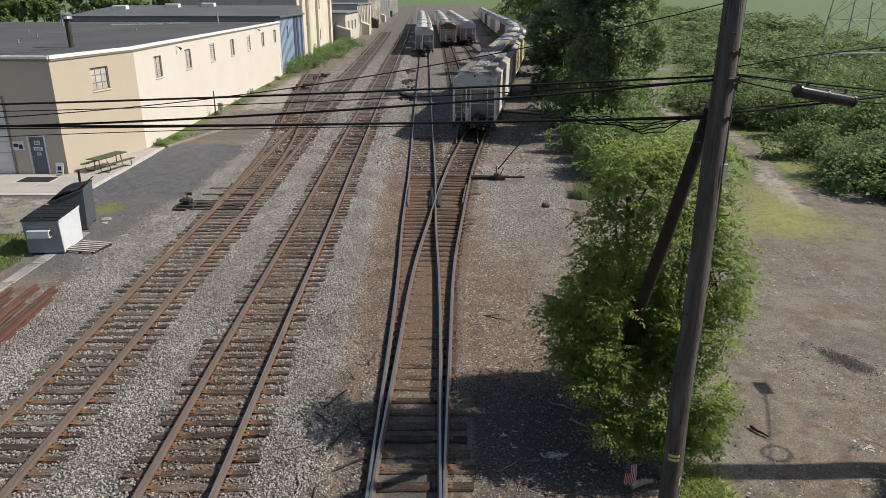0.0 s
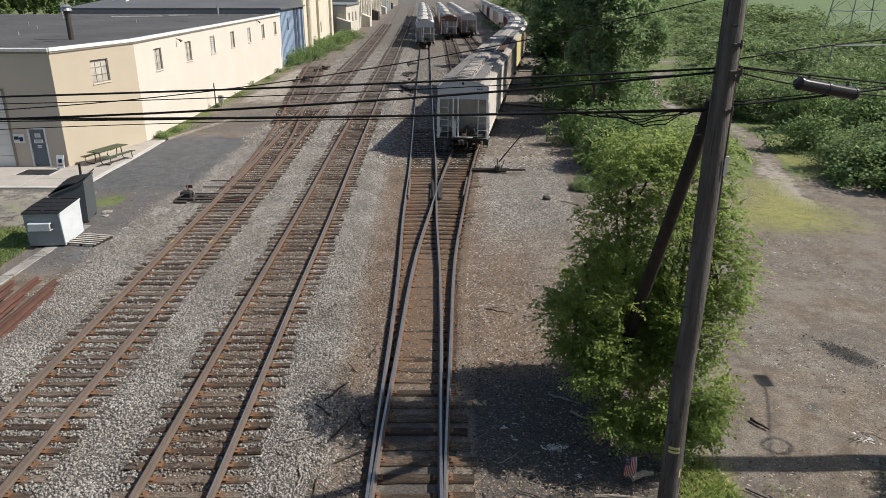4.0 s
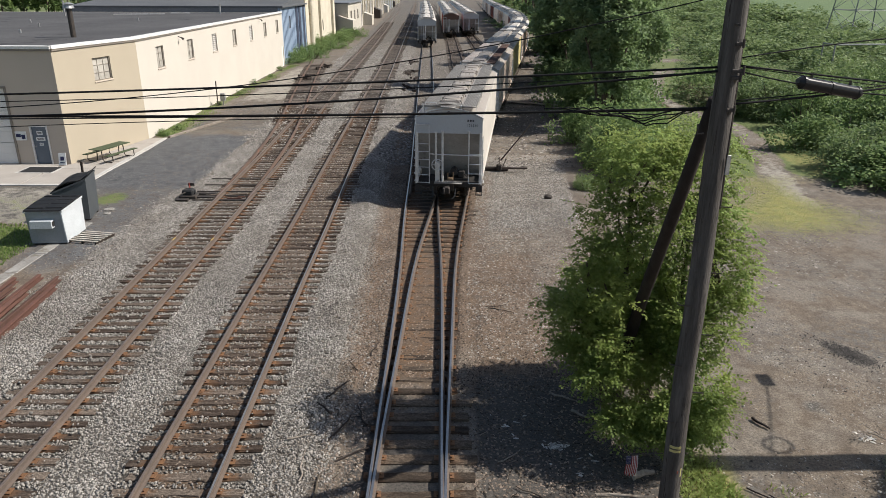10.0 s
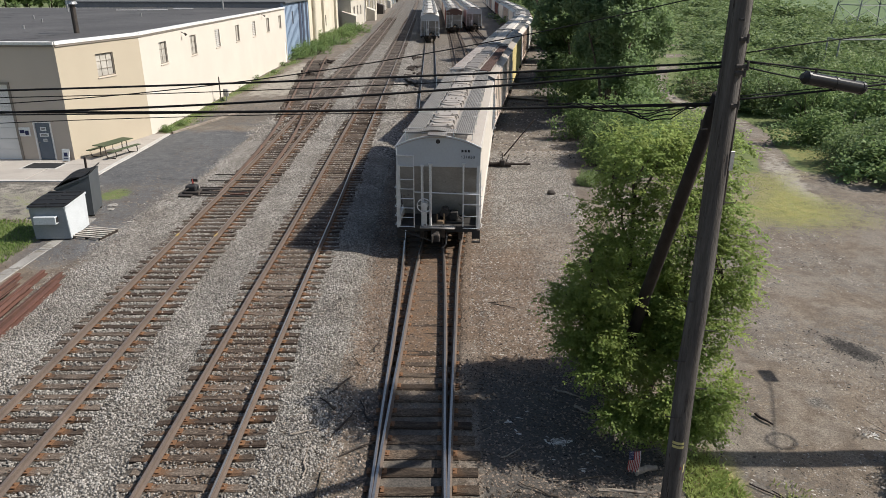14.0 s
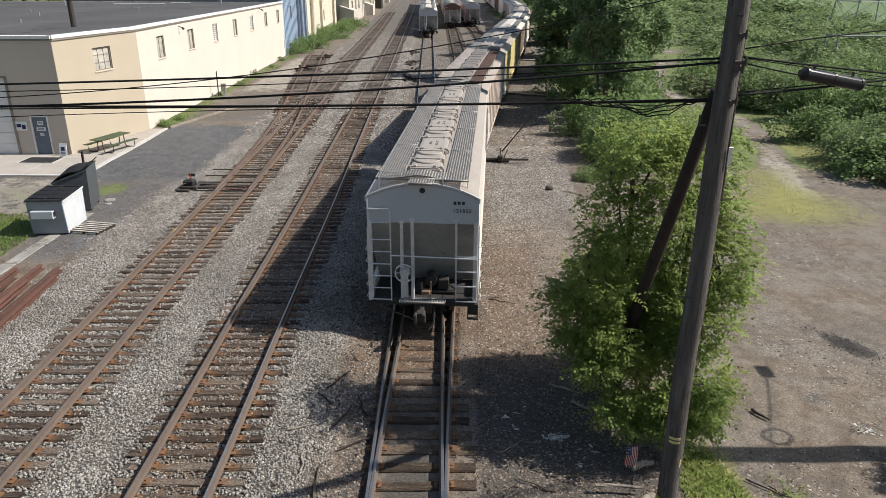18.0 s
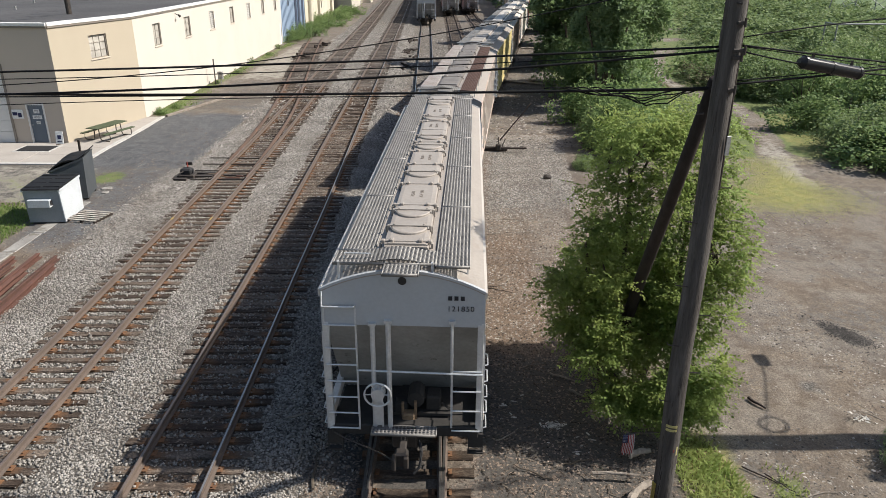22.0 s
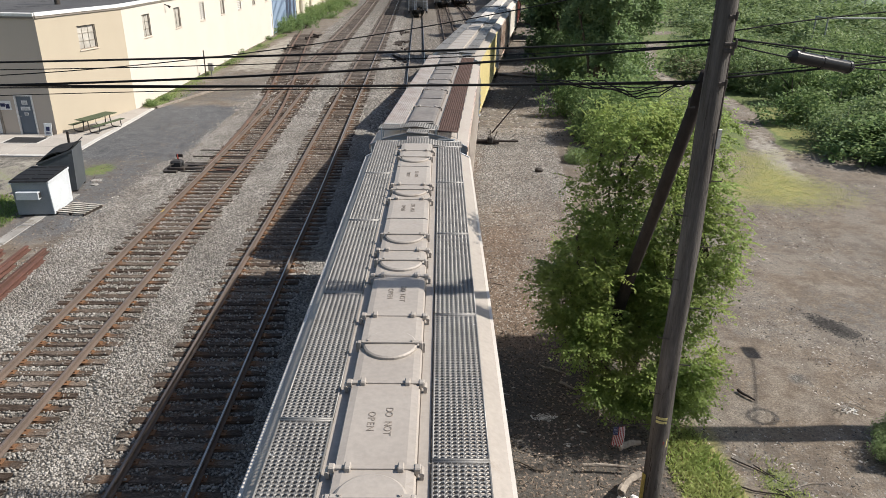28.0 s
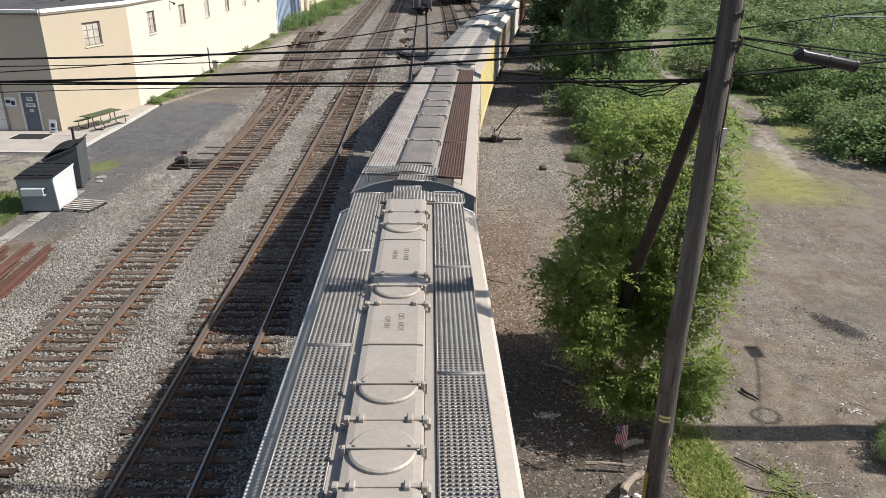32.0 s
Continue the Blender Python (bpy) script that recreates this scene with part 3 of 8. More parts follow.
def ground_height(x, y):
    b, c = line_b(y), line_c(y)
    far = smooth_step(y, 120, 220)
    bed = 0.285 * (1 - smooth_step(x, b + 2.0, b + 3.3)) + (-0.07) * smooth_step(x, b + 2.0, b + 3.3)
    left = smooth_step(-x, -(line_a(y) - 2.6), -(line_a(y) - 3.6))
    z = bed + left * (0.25 - bed)
    dirt = smooth_step(x, c - 0.9, c - 0.5) * (1 - smooth_step(x, line_d(y) + 0.95, line_d(y) + 1.5)) * smooth_step(y, 15.5, 17.5) * (1 - smooth_step(y, 24, 28))
    z = z + dirt * 0.045
    banks = (smooth_step(x, c - 2.3, c - 1.5) * (1 - smooth_step(x, c - 0.95, c - 0.86)) * smooth_step(y, 8, 10) + smooth_step(x, line_d(y) + 0.86, line_d(y) + 0.95) * (1 - smooth_step(x, line_d(y) + 1.6, line_d(y) + 3.0)) * smooth_step(y, 14.5, 16.5)) * (1 - smooth_step(y, 56, 60))
    z = z + banks * 0.075
    dip = np.exp(-((x - 3.0) / 2.2) ** 2) * 0.05
    return z - dip * (y < 60) + far * 0.0


def lumps(x, y, scale, seed):
    rng = np.random.default_rng(seed)
    z = 0
    for k in range(6):
        a = rng.uniform(0, 2 * math.pi)
        f = scale * rng.uniform(0.6, 1.7)
        z = z + np.sin((x * math.cos(a) + y * math.sin(a)) * f + rng.uniform(0, 6.28))
    return z / 6


def surface(x, y):
    """The height of the ground with its unevenness."""
    bed = (np.abs(x - line_a(y)) < 1.6) | (np.abs(x - line_b(y)) < 1.6) | ((x > line_c(y) - 1.5) & (x < line_d(y) + 1.5) & (y < 60))
    return ground_height(x, y) + np.where(bed, 0.016, 0.03) * lumps(x, y, 2.6, 3) + np.where(bed, 0, 0.04) * lumps(x, y, 0.7, 4)


def meadow_edge(y):
    """Where the scrub ends and the mown meadow begins, x by y."""
    return 66 + 0.17 * y


def build_ground():
    gx = np.concatenate([-np.geomspace(3000, 30, 26), np.arange(-29, -2.6, 0.3), np.arange(-2.6, 2.6, 0.1), np.arange(2.6, 26, 0.3), np.geomspace(26.3, 3000, 30)])
    gy = np.concatenate([-np.geomspace(600, 6, 12), np.arange(-5, 4, 1.0), np.arange(4, 50, 0.3), np.geomspace(50.3, 4500, 90)])
    X, Y = np.meshgrid(gx, gy)
    Z = surface(X, Y)
    ny, nx = X.shape
    idx = np.arange(ny * nx).reshape(ny, nx)
    faces = np.stack([idx[:-1, :-1], idx[:-1, 1:], idx[1:, 1:], idx[1:, :-1]], -1).reshape(-1, 4)
    me = fast_mesh("ground", np.stack([X, Y, Z], -1).reshape(-1, 3), faces, GROUND, True)
    a, b, c, d = line_a(Y), line_b(Y), line_c(Y), line_d(Y)

    def inside(v, lo, hi, soft=0.4):
        return smooth_step(v, lo - soft, lo + soft) * (1 - smooth_step(v, hi - soft, hi + soft))

    shoulder = 2.6 + 0.9 * (1 - smooth_step(Y, 30, 36)) + 0.35 * lumps(X, Y, 1.3, 77)
    ballast = inside(X, a - shoulder, b + 3.0, 0.5)
    ballast = np.maximum(ballast, 0.74 * inside(X, d + 1.2, d + 6.0, 1.0) * inside(Y, 28, 42, 3))
    ballast = np.maximum(ballast, 0.40 * inside(X, 8, 26, 3) * inside(Y, 19, 34, 3))
    ballast = np.maximum(ballast, 0.62 * np.exp(-((X - 9.3) / 0.7) ** 2 - ((Y - 15.2) / 0.5) ** 2))
    ballast = np.maximum(ballast, 0.8 * inside(X, -60, -15.6, 1) * inside(Y, 28.5, 34.4, 0.6))
    ballast = np.maximum(ballast, 0.5 * inside(X, b, d, 1.0) * (Y > 60))
    ballast = np.maximum(ballast, 0.5 * inside(X, -18.4, a - 2.0, 0.8) * inside(Y, 47, 92, 3))
    asphalt_end = 49 + 5 * lumps(X, Y, 0.6, 81) + 3 * lumps(X, Y, 1.9, 82)
    rusty = 0.85 * inside(X, c - 0.65, d + 0.65, 0.1) * inside(Y, 16, 60, 2)
    rusty = np.maximum(rusty, 0.56 * inside(X, c - 1.9, d + 2.2, 0.6) * inside(Y, 16, 40, 3))
    rusty = np.maximum(rusty, 0.54 * inside(X, d + 0.8, d + 4.2, 0.9) * inside(Y, 13.5, 27, 2))
    rusty = np.maximum(rusty, 0.55 * inside(X, b - 0.65, b + 0.65, 0.2))
    rusty = np.maximum(rusty, 0.68 * inside(X, b + 2.7, c - 0.8, 0.4) * inside(Y, 15, 60, 3))
    rusty = np.maximum(rusty, 0.62 * inside(X, line_g(Y) - 1.2, a + 1.0, 0.4) * inside(Y, 33, 47, 3))
    rusty = np.maximum(rusty, 0.5 * inside(X, line_g(Y) - 2.6, a - 1.6, 0.8) * inside(Y, 58, 96, 6))
    asphalt = inside(X, -18.3, a - 2.7, 0.4) * inside(Y, 33.5, asphalt_end, 3)
    asphalt = np.maximum(asphalt, 0.62 * inside(X, -16.2, -12.9, 0.8) * inside(Y, 23, 34.5, 1.5))
    cinder_shade = 0.4 * inside(X, -16.2, -13.2, 0.8) * inside(Y, 24, 30, 1.5)
    cinder_shade = np.maximum(cinder_shade, 0.42 * inside(X, -17.6, a - 3.0, 1.0) * inside(Y, 48, 60, 3))
    along, across = (X - 11.65) * 0.46 - (Y - 17.95) * 0.89, (X - 11.65) * 0.89 + (Y - 17.95) * 0.46
    cinder_shade = np.maximum(cinder_shade, 0.85 * np.exp(-(along / 1.15) ** 2 - (across / 0.5) ** 2))
    # left of the turnout: dark soil, tree shade included in the tone
    cinder_shade = np.maximum(cinder_shade, 0.72 * inside(X, b + 3.0, c - 0.7, 0.4) * inside(Y, 8, 16, 1.5))
    cinder_shade = np.maximum(cinder_shade, 0.42 * inside(X, d + 1.0, d + 2.4, 0.6) * inside(Y, 16, 40, 3))
    # between the near rails and round the bushy tree: soil plus painted shade
    cinder_shade = np.maximum(cinder_shade, 0.7 * inside(X, c - 0.6, c + 0.6, 0.3) * inside(Y, 4, 15, 1.5))
    cinder_shade = np.maximum(cinder_shade, 0.8 * inside(X, 0.7, 4.9, 0.5) * inside(Y, 8, 17, 1.5))
    cinder_shade = np.maximum(cinder_shade, 0.36 * inside(X, 8.5, 16, 1.5) * inside(Y, 21, 27, 1.5))
    # right of the train: soil tone deepened for the tall trees' shade
    cinder_shade = np.maximum(cinder_shade, 0.55 * inside(X, d + 2, d + 8, 1.0) * inside(Y, 46, 130, 6))
    grass = 0.9 * inside(X, -40, -16.4, 0.4) * inside(Y, 18, 28, 0.8)
    grass = np.maximum(grass, 0.55 * inside(X, -19.9, -18.5, 0.5) * inside(Y, 46.5, 95, 2)
                       + 0.4 * inside(X, -19, -16.8, 0.6) * inside(Y, 46.5, 52, 2))
    grass = np.maximum(grass, 0.70 * np.exp(-((X + 15.9) / 1.2) ** 2 - ((Y - 32.3) / 1.6) ** 2))
    grass = np.maximum(grass, 0.42 * inside(X, -24, -16.0, 1.0) * inside(Y, 27.5, 33.5, 1.5))
    path = inside(X - foot_path(Y) + 0.4 * lumps(X, Y, 0.9, 33), -0.9, 0.9, 0.6) * inside(Y, 30, 120, 3)
    straw = 0.66 * np.exp(-(((X - 15.8) / 4.3) ** 2 + ((Y - 31.0) / 3.3) ** 2) ** 1.5) + 0.6 * np.exp(-((X - 16.6) / 1.7) ** 2 - ((Y - 35.6) / 2.8) ** 2)
    straw = straw + 0.16 * lumps(X, Y, 1.1, 57) * (straw > 0.15) + 0.4 * np.exp(-((X - 20) / 3.5) ** 2 - ((Y - 37.5) / 1.6) ** 2)
    straw = np.maximum(straw, 0.6 * inside(X, 20.3, 25, 0.6) * inside(Y, 36, 52, 3) * (1 - path))
    straw = np.maximum(straw, 0.7 * inside(X, 4.9, 6.4, 0.4) * inside(Y, 9, 13.4, 0.8))
    grass = np.maximum(grass, 0.6 * inside(X, 6.6, 7.6, 0.5) * inside(Y, 9, 12.0, 0.6))
    grass = np.maximum(grass, 0.9 * inside(X, np.maximum(d + 5.5, 9.6), 4000, 0.8) * smooth_step(Y, 35, 40) * (1 - 0.85 * path))
    grass = np.maximum(grass, 0.8 * (X < -30))
    pale = 0.56 * inside(X, -18.4, a - 3.0, 0.8) * inside(Y, 60, 92, 5)
    pale = np.maximum(pale, 0.5 * inside(X, -40, -16.6, 1.0) * inside(Y, 28.0, 34.4, 0.8))
    pale = pale + (0.38 + 0.14 * smooth_step(Y, 48, 54)) * path + 0.2 * inside(X, 11, 30, 4) * inside(Y, 31, 41, 4)
    field = smooth_step(X - meadow_edge(Y), -8, 8) * smooth_step(Y, 115, 140)
    field = np.maximum(field, smooth_step(Y, 600, 900))
    for name, vals in (("ballast", ballast), ("rusty", rusty), ("cinder_shade", cinder_shade), ("asphalt", asphalt), ("pale", pale), ("grass", grass), ("straw", straw), ("field", field)):
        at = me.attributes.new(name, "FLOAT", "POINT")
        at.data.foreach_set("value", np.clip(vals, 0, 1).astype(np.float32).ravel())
    return tagged(new("ground", me), "brown dirt and grey crushed stone rail yard ground with grass", "ground", kind="structure")


build_ground()


# ---- tracks ----
def rail_shape(xs, ys, top, h=0.165):
    """A rail along the points: foot, web and head."""
    prof = [(-0.07, -h), (0.07, -h), (0.07, -h + 0.018), (0.012, -h + 0.04), (0.012, -0.05), (0.036, -0.036), (0.036, -0.006), (0.028, 0.0), (-0.028, 0.0), (-0.036, -0.006), (-0.036, -0.036), (-0.012, -0.05), (-0.012, -h + 0.04), (-0.07, -h + 0.018)]
    s, n = Shape(), len(prof)
    pts = []
    for i in range(len(ys)):
        j, k = max(i - 1, 0), min(i + 1, len(ys) - 1)
        dx, dy = xs[k] - xs[j], ys[k] - ys[j]
        ln = math.hypot(dx, dy)
        nx, ny = dy / ln, -dx / ln
        pts += [(xs[i] + u * nx, ys[i] + u * ny, top + w) for u, w in prof]
    fs = [(i * n + j, i * n + (j + 1) % n, (i + 1) * n + (j + 1) % n, (i + 1) * n + j) for i in range(len(ys) - 1) for j in range(n)]
    return s.add(pts, fs + [tuple(range(n)), tuple(range(len(pts) - n, len(pts)))])


def steps(lo, hi):
    near = np.arange(lo, min(hi, 60), 1.0)
    far = np.arange(max(lo, 60), hi + 2, 4.0)
    return np.concatenate([near, far])


def lay_rail(line, side, lo, hi, top, parent, name="rail", shiny=False, worn=None, steel=None, band=0.027):
    ys = steps(lo, hi)
    xs = line(ys) + side
    part(name, rail_shape(xs, ys, top), steel or RUST_RAIL, parent)
    if shiny or worn:
        s = Shape()
        n = len(ys)
        s.add([(x + u, y, top + 0.004) for x, y in zip(xs, ys) for u in (-band, band)], [(2 * i, 2 * i + 1, 2 * i + 3, 2 * i + 2) for i in range(n - 1)])
        part("running_surface", s, worn or SHINY_RAIL, parent, "worn running surface of the rail")


rng = np.random.default_rng(11)


def worn_tie(seed, length, width, material=None):
    """A split and rounded tie: uneven cross-sections along its length, broken ends."""
    r = np.random.default_rng(seed)
    s, xs = Shape(), np.linspace(-length / 2, length / 2, 8) + np.concatenate([[0], r.uniform(-0.08, 0.08, 6), [0]])
    prof = [(-0.5, -0.14), (0.5, -0.14), (0.5, -0.03), (0.4, 0.0), (0.05, -0.008), (-0.4, 0.0), (-0.5, -0.03)]
    pts = []
    sag = 0
    for i, x in enumerate(xs):
        sag += r.normal(0, 0.006)
        ragged = 0.03 if i in (0, 7) else 0.0
        pts += [(x + r.uniform(-ragged, ragged), u * width * r.uniform(0.88, 1.1) + sag, w - (r.random() * 0.028 if w > -0.1 else 0)) for u, w in prof]
    n = len(prof)
    fs = [(i * n + j, i * n + (j + 1) % n, (i + 1) * n + (j + 1) % n, (i + 1) * n + j) for i in range(7) for j in range(n)]
    return s.add(pts, fs + [tuple(range(n)), tuple(range(7 * n, 8 * n))]).mesh("tie", material or TIE)


YARD_TIES = [worn_tie(200 + k, 2.62, 0.2 + 0.012 * (k % 4), TIE_DARK) for k in range(7)]
TIE_BOX = [worn_tie(100 + k, 2.62 + 0.05 * (k % 3 - 1), 0.215 + 0.012 * (k % 4)) for k in range(9)]


def lay_ties(line, lo, split, hi, top, parent, pitch=0.465, skip=None):
    """Ties: the near ones one by one, the far ones joined; plates and spikes under the rails."""
    plates, far = Shape(), Shape()
    for y in np.arange(lo, hi, pitch):
        y = y + rng.uniform(-0.03, 0.03)
        if skip and skip(y):
            continue
        x = float(line(y)) + rng.normal(0, 0.06)
        turn = -math.degrees(math.atan2(float(line(y + 1) - line(y)), 1.0)) + rng.normal(0, 1.0)
        z = top - 0.172 - rng.uniform(0, 0.02)
        if y < split:
            ob = part("tie", TIE_BOX[int(rng.integers(9))], None, parent, at=pose(x, y, z, 0, rng.normal(0, 0.3), turn))
        else:
            far.box(0, 0, -0.06, 2.6, 0.22, 0.12, m=pose(x, y, z, 0, 0, turn))
        if y < 34:
            for side in (-0.7525, 0.7525):
                cx = float(line(y)) + side
                plates.box(cx, y, z + 0.006, 0.34, 0.18, 0.014)
                for u in (-0.105, 0.105):
                    plates.box(cx + u, y + rng.uniform(-0.05, 0.05), z + 0.025, 0.035, 0.03, 0.035)
    part("tie_plate", plates, PLATE, parent, "rusty tie plates and spikes")["kind"] = "stuff"
    if far.v:
        part("tie", far, TIE_FAR, parent)["kind"] = "stuff"


def main_tracks():
    for line, label in ((line_a, "rusty railroad track on weathered wooden ties in pale ballast"), (line_b, "railroad track with brown rails on dark wooden ties")):
        tr = thing("railroad_track", label, "track", group="parallel tracks", kind="structure")
        for side in (-0.7525, 0.7525):
            lay_rail(line, side, -30, 400, MAIN_TOP, tr, worn=HALF_RAIL if line is line_b and side > 0 else DULL_RAIL, band=0.019 if line is line_b and side > 0 else 0.025)
        lay_ties(line, 4 - 0.465 * 22, 58, 200, MAIN_TOP, tr)
    # the siding that leaves the left track
    br = thing("siding_track", "rusty siding track curving away from the main line", "track", kind="structure")
    for side in (-0.7525, 0.7525):
        lay_rail(line_g, side, 31.5, 95, MAIN_TOP + 0.003, br, steel=RED_RUST)
    lay_ties(line_g, 49, 60, 92, MAIN_TOP - 0.004, br, skip=lambda y: False)
    guard = Shape()
    for y in (33.0, 34.2, 35.4):
        guard.cyl((-12.0, y, 0.40), (-8.9, y, 0.40), 0.03)
    part("switch_rod", guard, DARK_STEEL, br)


def yard_turnout():
    tr = thing("railroad_turnout", "railroad turnout with bright worn rails and long wooden ties", "track", kind="structure")
    lay_rail(line_c, -0.7525, -30, 400, YARD_TOP, tr, shiny=True)
    lay_rail(line_d, 0.7525, -30, 500, YARD_TOP, tr, shiny=True)
    lay_rail(line_d, -0.7525, 7, 500, YARD_TOP + 0.003, tr, shiny=True)
    lay_rail(line_c, 0.7525, 7, 400, YARD_TOP + 0.001, tr, shiny=True)
    for line, side, lo in ((line_c, -0.64, 33.5), (line_d, 0.64, 33.5)):
        ys = np.arange(lo, lo + 3.6, 0.6)
        part("guard_rail", rail_shape(line(ys) + side, ys, YARD_TOP + 0.005), RUST_RAIL, tr)
    frog = Shape()
    for u in (-0.11, 0.11):
        frog.tube([(-0.31 + u * 1.3, 33.2, YARD_TOP - 0.04), (-0.33 + u, 34.6, YARD_TOP - 0.02), (-0.30 + u * 2.2, 36.6, YARD_TOP - 0.03)], 0.035, 6)
    frog.box(-0.32, 35, YARD_TOP - 0.14, 0.6, 3.2, 0.03)
    part("frog", frog, DARK_STEEL, tr, "cast steel crossing frog")
    plates, far = Shape(), Shape()
    y = -6.0
    while y < 112:
        y += 0.575 + rng.uniform(-0.03, 0.03)
        a, b = float(line_c(y)), float(line_d(y))
        z = YARD_TOP - 0.172 - rng.uniform(0, 0.015) - 0.009 * (15.5 < y < 58)
        spans = [(a - 1.3 + rng.normal(0, 0.07), b + 1.3 + rng.normal(0, 0.09))] if b - a < 2.2 else ([(b - 1.3, b + 1.3)] if y > 52 else [(a - 1.3, a + 1.3), (b - 1.3, b + 1.3)])
        for lo, hi in spans:
            w = rng.uniform(0.26, 0.32)
            if y < 58:
                ob = part("tie", YARD_TIES[int(rng.integers(7))], None, tr, at=pose((lo + hi) / 2, y, z, 0, rng.normal(0, 0.2), rng.normal(0, 0.6)))
                ob.scale = ((hi - lo) / 2.6, w / 0.225, 1)
            else:
                far.box((lo + hi) / 2, y, z - 0.06, hi - lo, w, 0.12)
        if y < 34:
            for cx in sorted({a - 0.7525, b - 0.7525, a + 0.7525, b + 0.7525}):
                plates.box(cx, y, z + 0.006, 0.34, 0.18, 0.014)
                for u in (-0.1, 0.1):
                    plates.box(cx + u, y + rng.uniform(-0.05, 0.05), z + 0.025, 0.035, 0.03, 0.035)
    part("tie_plate", plates, PLATE, tr, "rusty tie plates and spikes")["kind"] = "stuff"
    part("tie", far, TIE_FAR, tr)["kind"] = "stuff"
    joints = Shape()
    for line, side, yj in ((line_c, -0.7525, 15.3), (line_d, 0.7525, 15.3), (line_c, -0.7525, 23.0), (line_d, 0.7525, 28.0)):
        joints.box(float(line(yj)) + side, yj, YARD_TOP - 0.08, 0.085, 0.75, 0.09)
    part("joint_bar", joints, RUST_RAIL, tr)


def far_tracks():
    for line, lo in ((line_e, 49), (line_f, 67)):
        tr = thing("yard_track", "yard track with dark rails sunk in dirt", "track", group="yard tracks", kind="structure")
        for side in (-0.7525, 0.7525):
            lay_rail(line, side, lo, 400, YARD_TOP - 0.002, tr)
        s = Shape()
        for y in np.arange(lo + 8, 170, 0.5):
            s.box(float(line(y)), y, -0.055, 2.6, 0.22, 0.1)
        part("tie", s, TIE_FAR, tr)["kind"] = "stuff"


main_tracks()
yard_turnout()
far_tracks()


def stone_mesh(name, x, y, z, size, shape, material, seed):
    """Angular stones joined in one mesh. shape: "block" for crushed lumps with eight corners, "chip" for small far ones."""
    r = np.random.default_rng(seed)
    n = len(x)
    if shape == "block":
        base = np.array([(i, j, k) for k in (-1, 1) for i, j in ((-1, -1), (1, -1), (1, 1), (-1, 1))], float) * 0.62
        face = np.array([(3, 2, 1, 0), (4, 5, 6, 7), (0, 1, 5, 4), (1, 2, 6, 5), (2, 3, 7, 6), (3, 0, 4, 7)])
    else:
        base = np.array([(1, 0, -0.4), (-1, 0, -0.4), (0, 1, -0.4), (0, -1, -0.4), (0.2, 0.1, 0.9)], float)
        face = np.array([(0, 2, 4), (2, 1, 4), (1, 3, 4), (3, 0, 4)])
    k = len(base)
    v = base[None] * r.uniform(0.55, 1.3, (n, k, 3)) * r.uniform(0.65, 1.25, (n, 1, 3)) * size[:, None, None]
    turn = r.uniform(0, 6.28, (3, n)) if shape == "block" else np.stack([r.normal(0, 0.4, n), r.normal(0, 0.3, n), r.uniform(0, 6.28, n)])
    for axis in range(3):
        p, q = [u for u in range(3) if u != axis]
        c, w = np.cos(turn[axis])[:, None], np.sin(turn[axis])[:, None]
        a, b = v[..., p].copy(), v[..., q].copy()
        v[..., p], v[..., q] = a * c - b * w, a * w + b * c
    v[..., 2] *= 0.8
    v += np.stack([x, y, z], -1)[:, None]
    f = (face[None] + k * np.arange(n)[:, None, None]).reshape(-1, face.shape[1])
    return fast_mesh(name, v.reshape(-1, 3), f, material)


def scatter_stones():
    """Crushed stone between and beside the tracks: blocks near by, chips farther off."""
    r = np.random.default_rng(5)
    for shape, lo, hi, per, small, large in (("block", 9.6, 24, 430, 0.020, 0.046), ("chip", 24, 44, 330, 0.022, 0.050), ("chip", 44, 135, 48, 0.05, 0.10)):
        n = int(per * 14 * (hi - lo))
        y = r.uniform(lo, hi, n)
        x = r.uniform(-14.2, -0.2, n) - 0.03 * np.maximum(y - 30, 0)
        a, b, c = line_a(y), line_b(y), line_c(y)
        keep = (x < b + 2.5 + 0.5 * lumps(x, y, 1.6, 78) + np.abs(r.normal(0, 0.3, n))) | ((x < c - 1.0) & (r.random(n) < 0.12))
        keep &= x > a - (2.5 + 0.9 * (1 - smooth_step(y, 30, 36)) + 0.35 * lumps(x, y, 1.3, 77)) - np.abs(r.normal(0, 0.35, n))
        keep &= x > -0.64 * (0.93 * y + 4.2)
        keep &= r.random(n) > smooth_step(y, 90, 135)
        keep &= ~((np.abs(x - b) < 0.7) & (r.random(n) < 0.5)) & ~((np.abs(x - a) < 0.7) & (r.random(n) < 0.15))
        high, bed = np.zeros(n, bool), np.zeros(n, bool)
        for line in (a, b):
            on_tie = (np.abs(x - line) < 1.3) & (np.abs((y - 4 + 0.2325) % 0.465 - 0.2325) < 0.13)
            near_rail = np.abs(np.abs(x - line) - 0.7525) < 0.085
            keep &= ~((on_tie & (r.random(n) > 0.035)) | near_rail)
            high |= on_tie
            bed |= (np.abs(x - line) < 1.4) & ~on_tie
        x, y, high, bed = x[keep], y[keep], high[keep], bed[keep]
        n = len(x)
        z = np.where(high, MAIN_TOP - 0.165, surface(x, y) + np.where(bed, 0.022, 0.006) + 0.012 * lumps(x, y, 7.0, 79))
        size = small + (large - small) * r.random(n) ** 1.6
        me = stone_mesh("ballast_stones", x, y, z, size, shape, STONE, int(lo))
        tagged(new("ballast_stones", me), "pale grey crushed stone ballast around the ties", "gravel", kind="stuff")


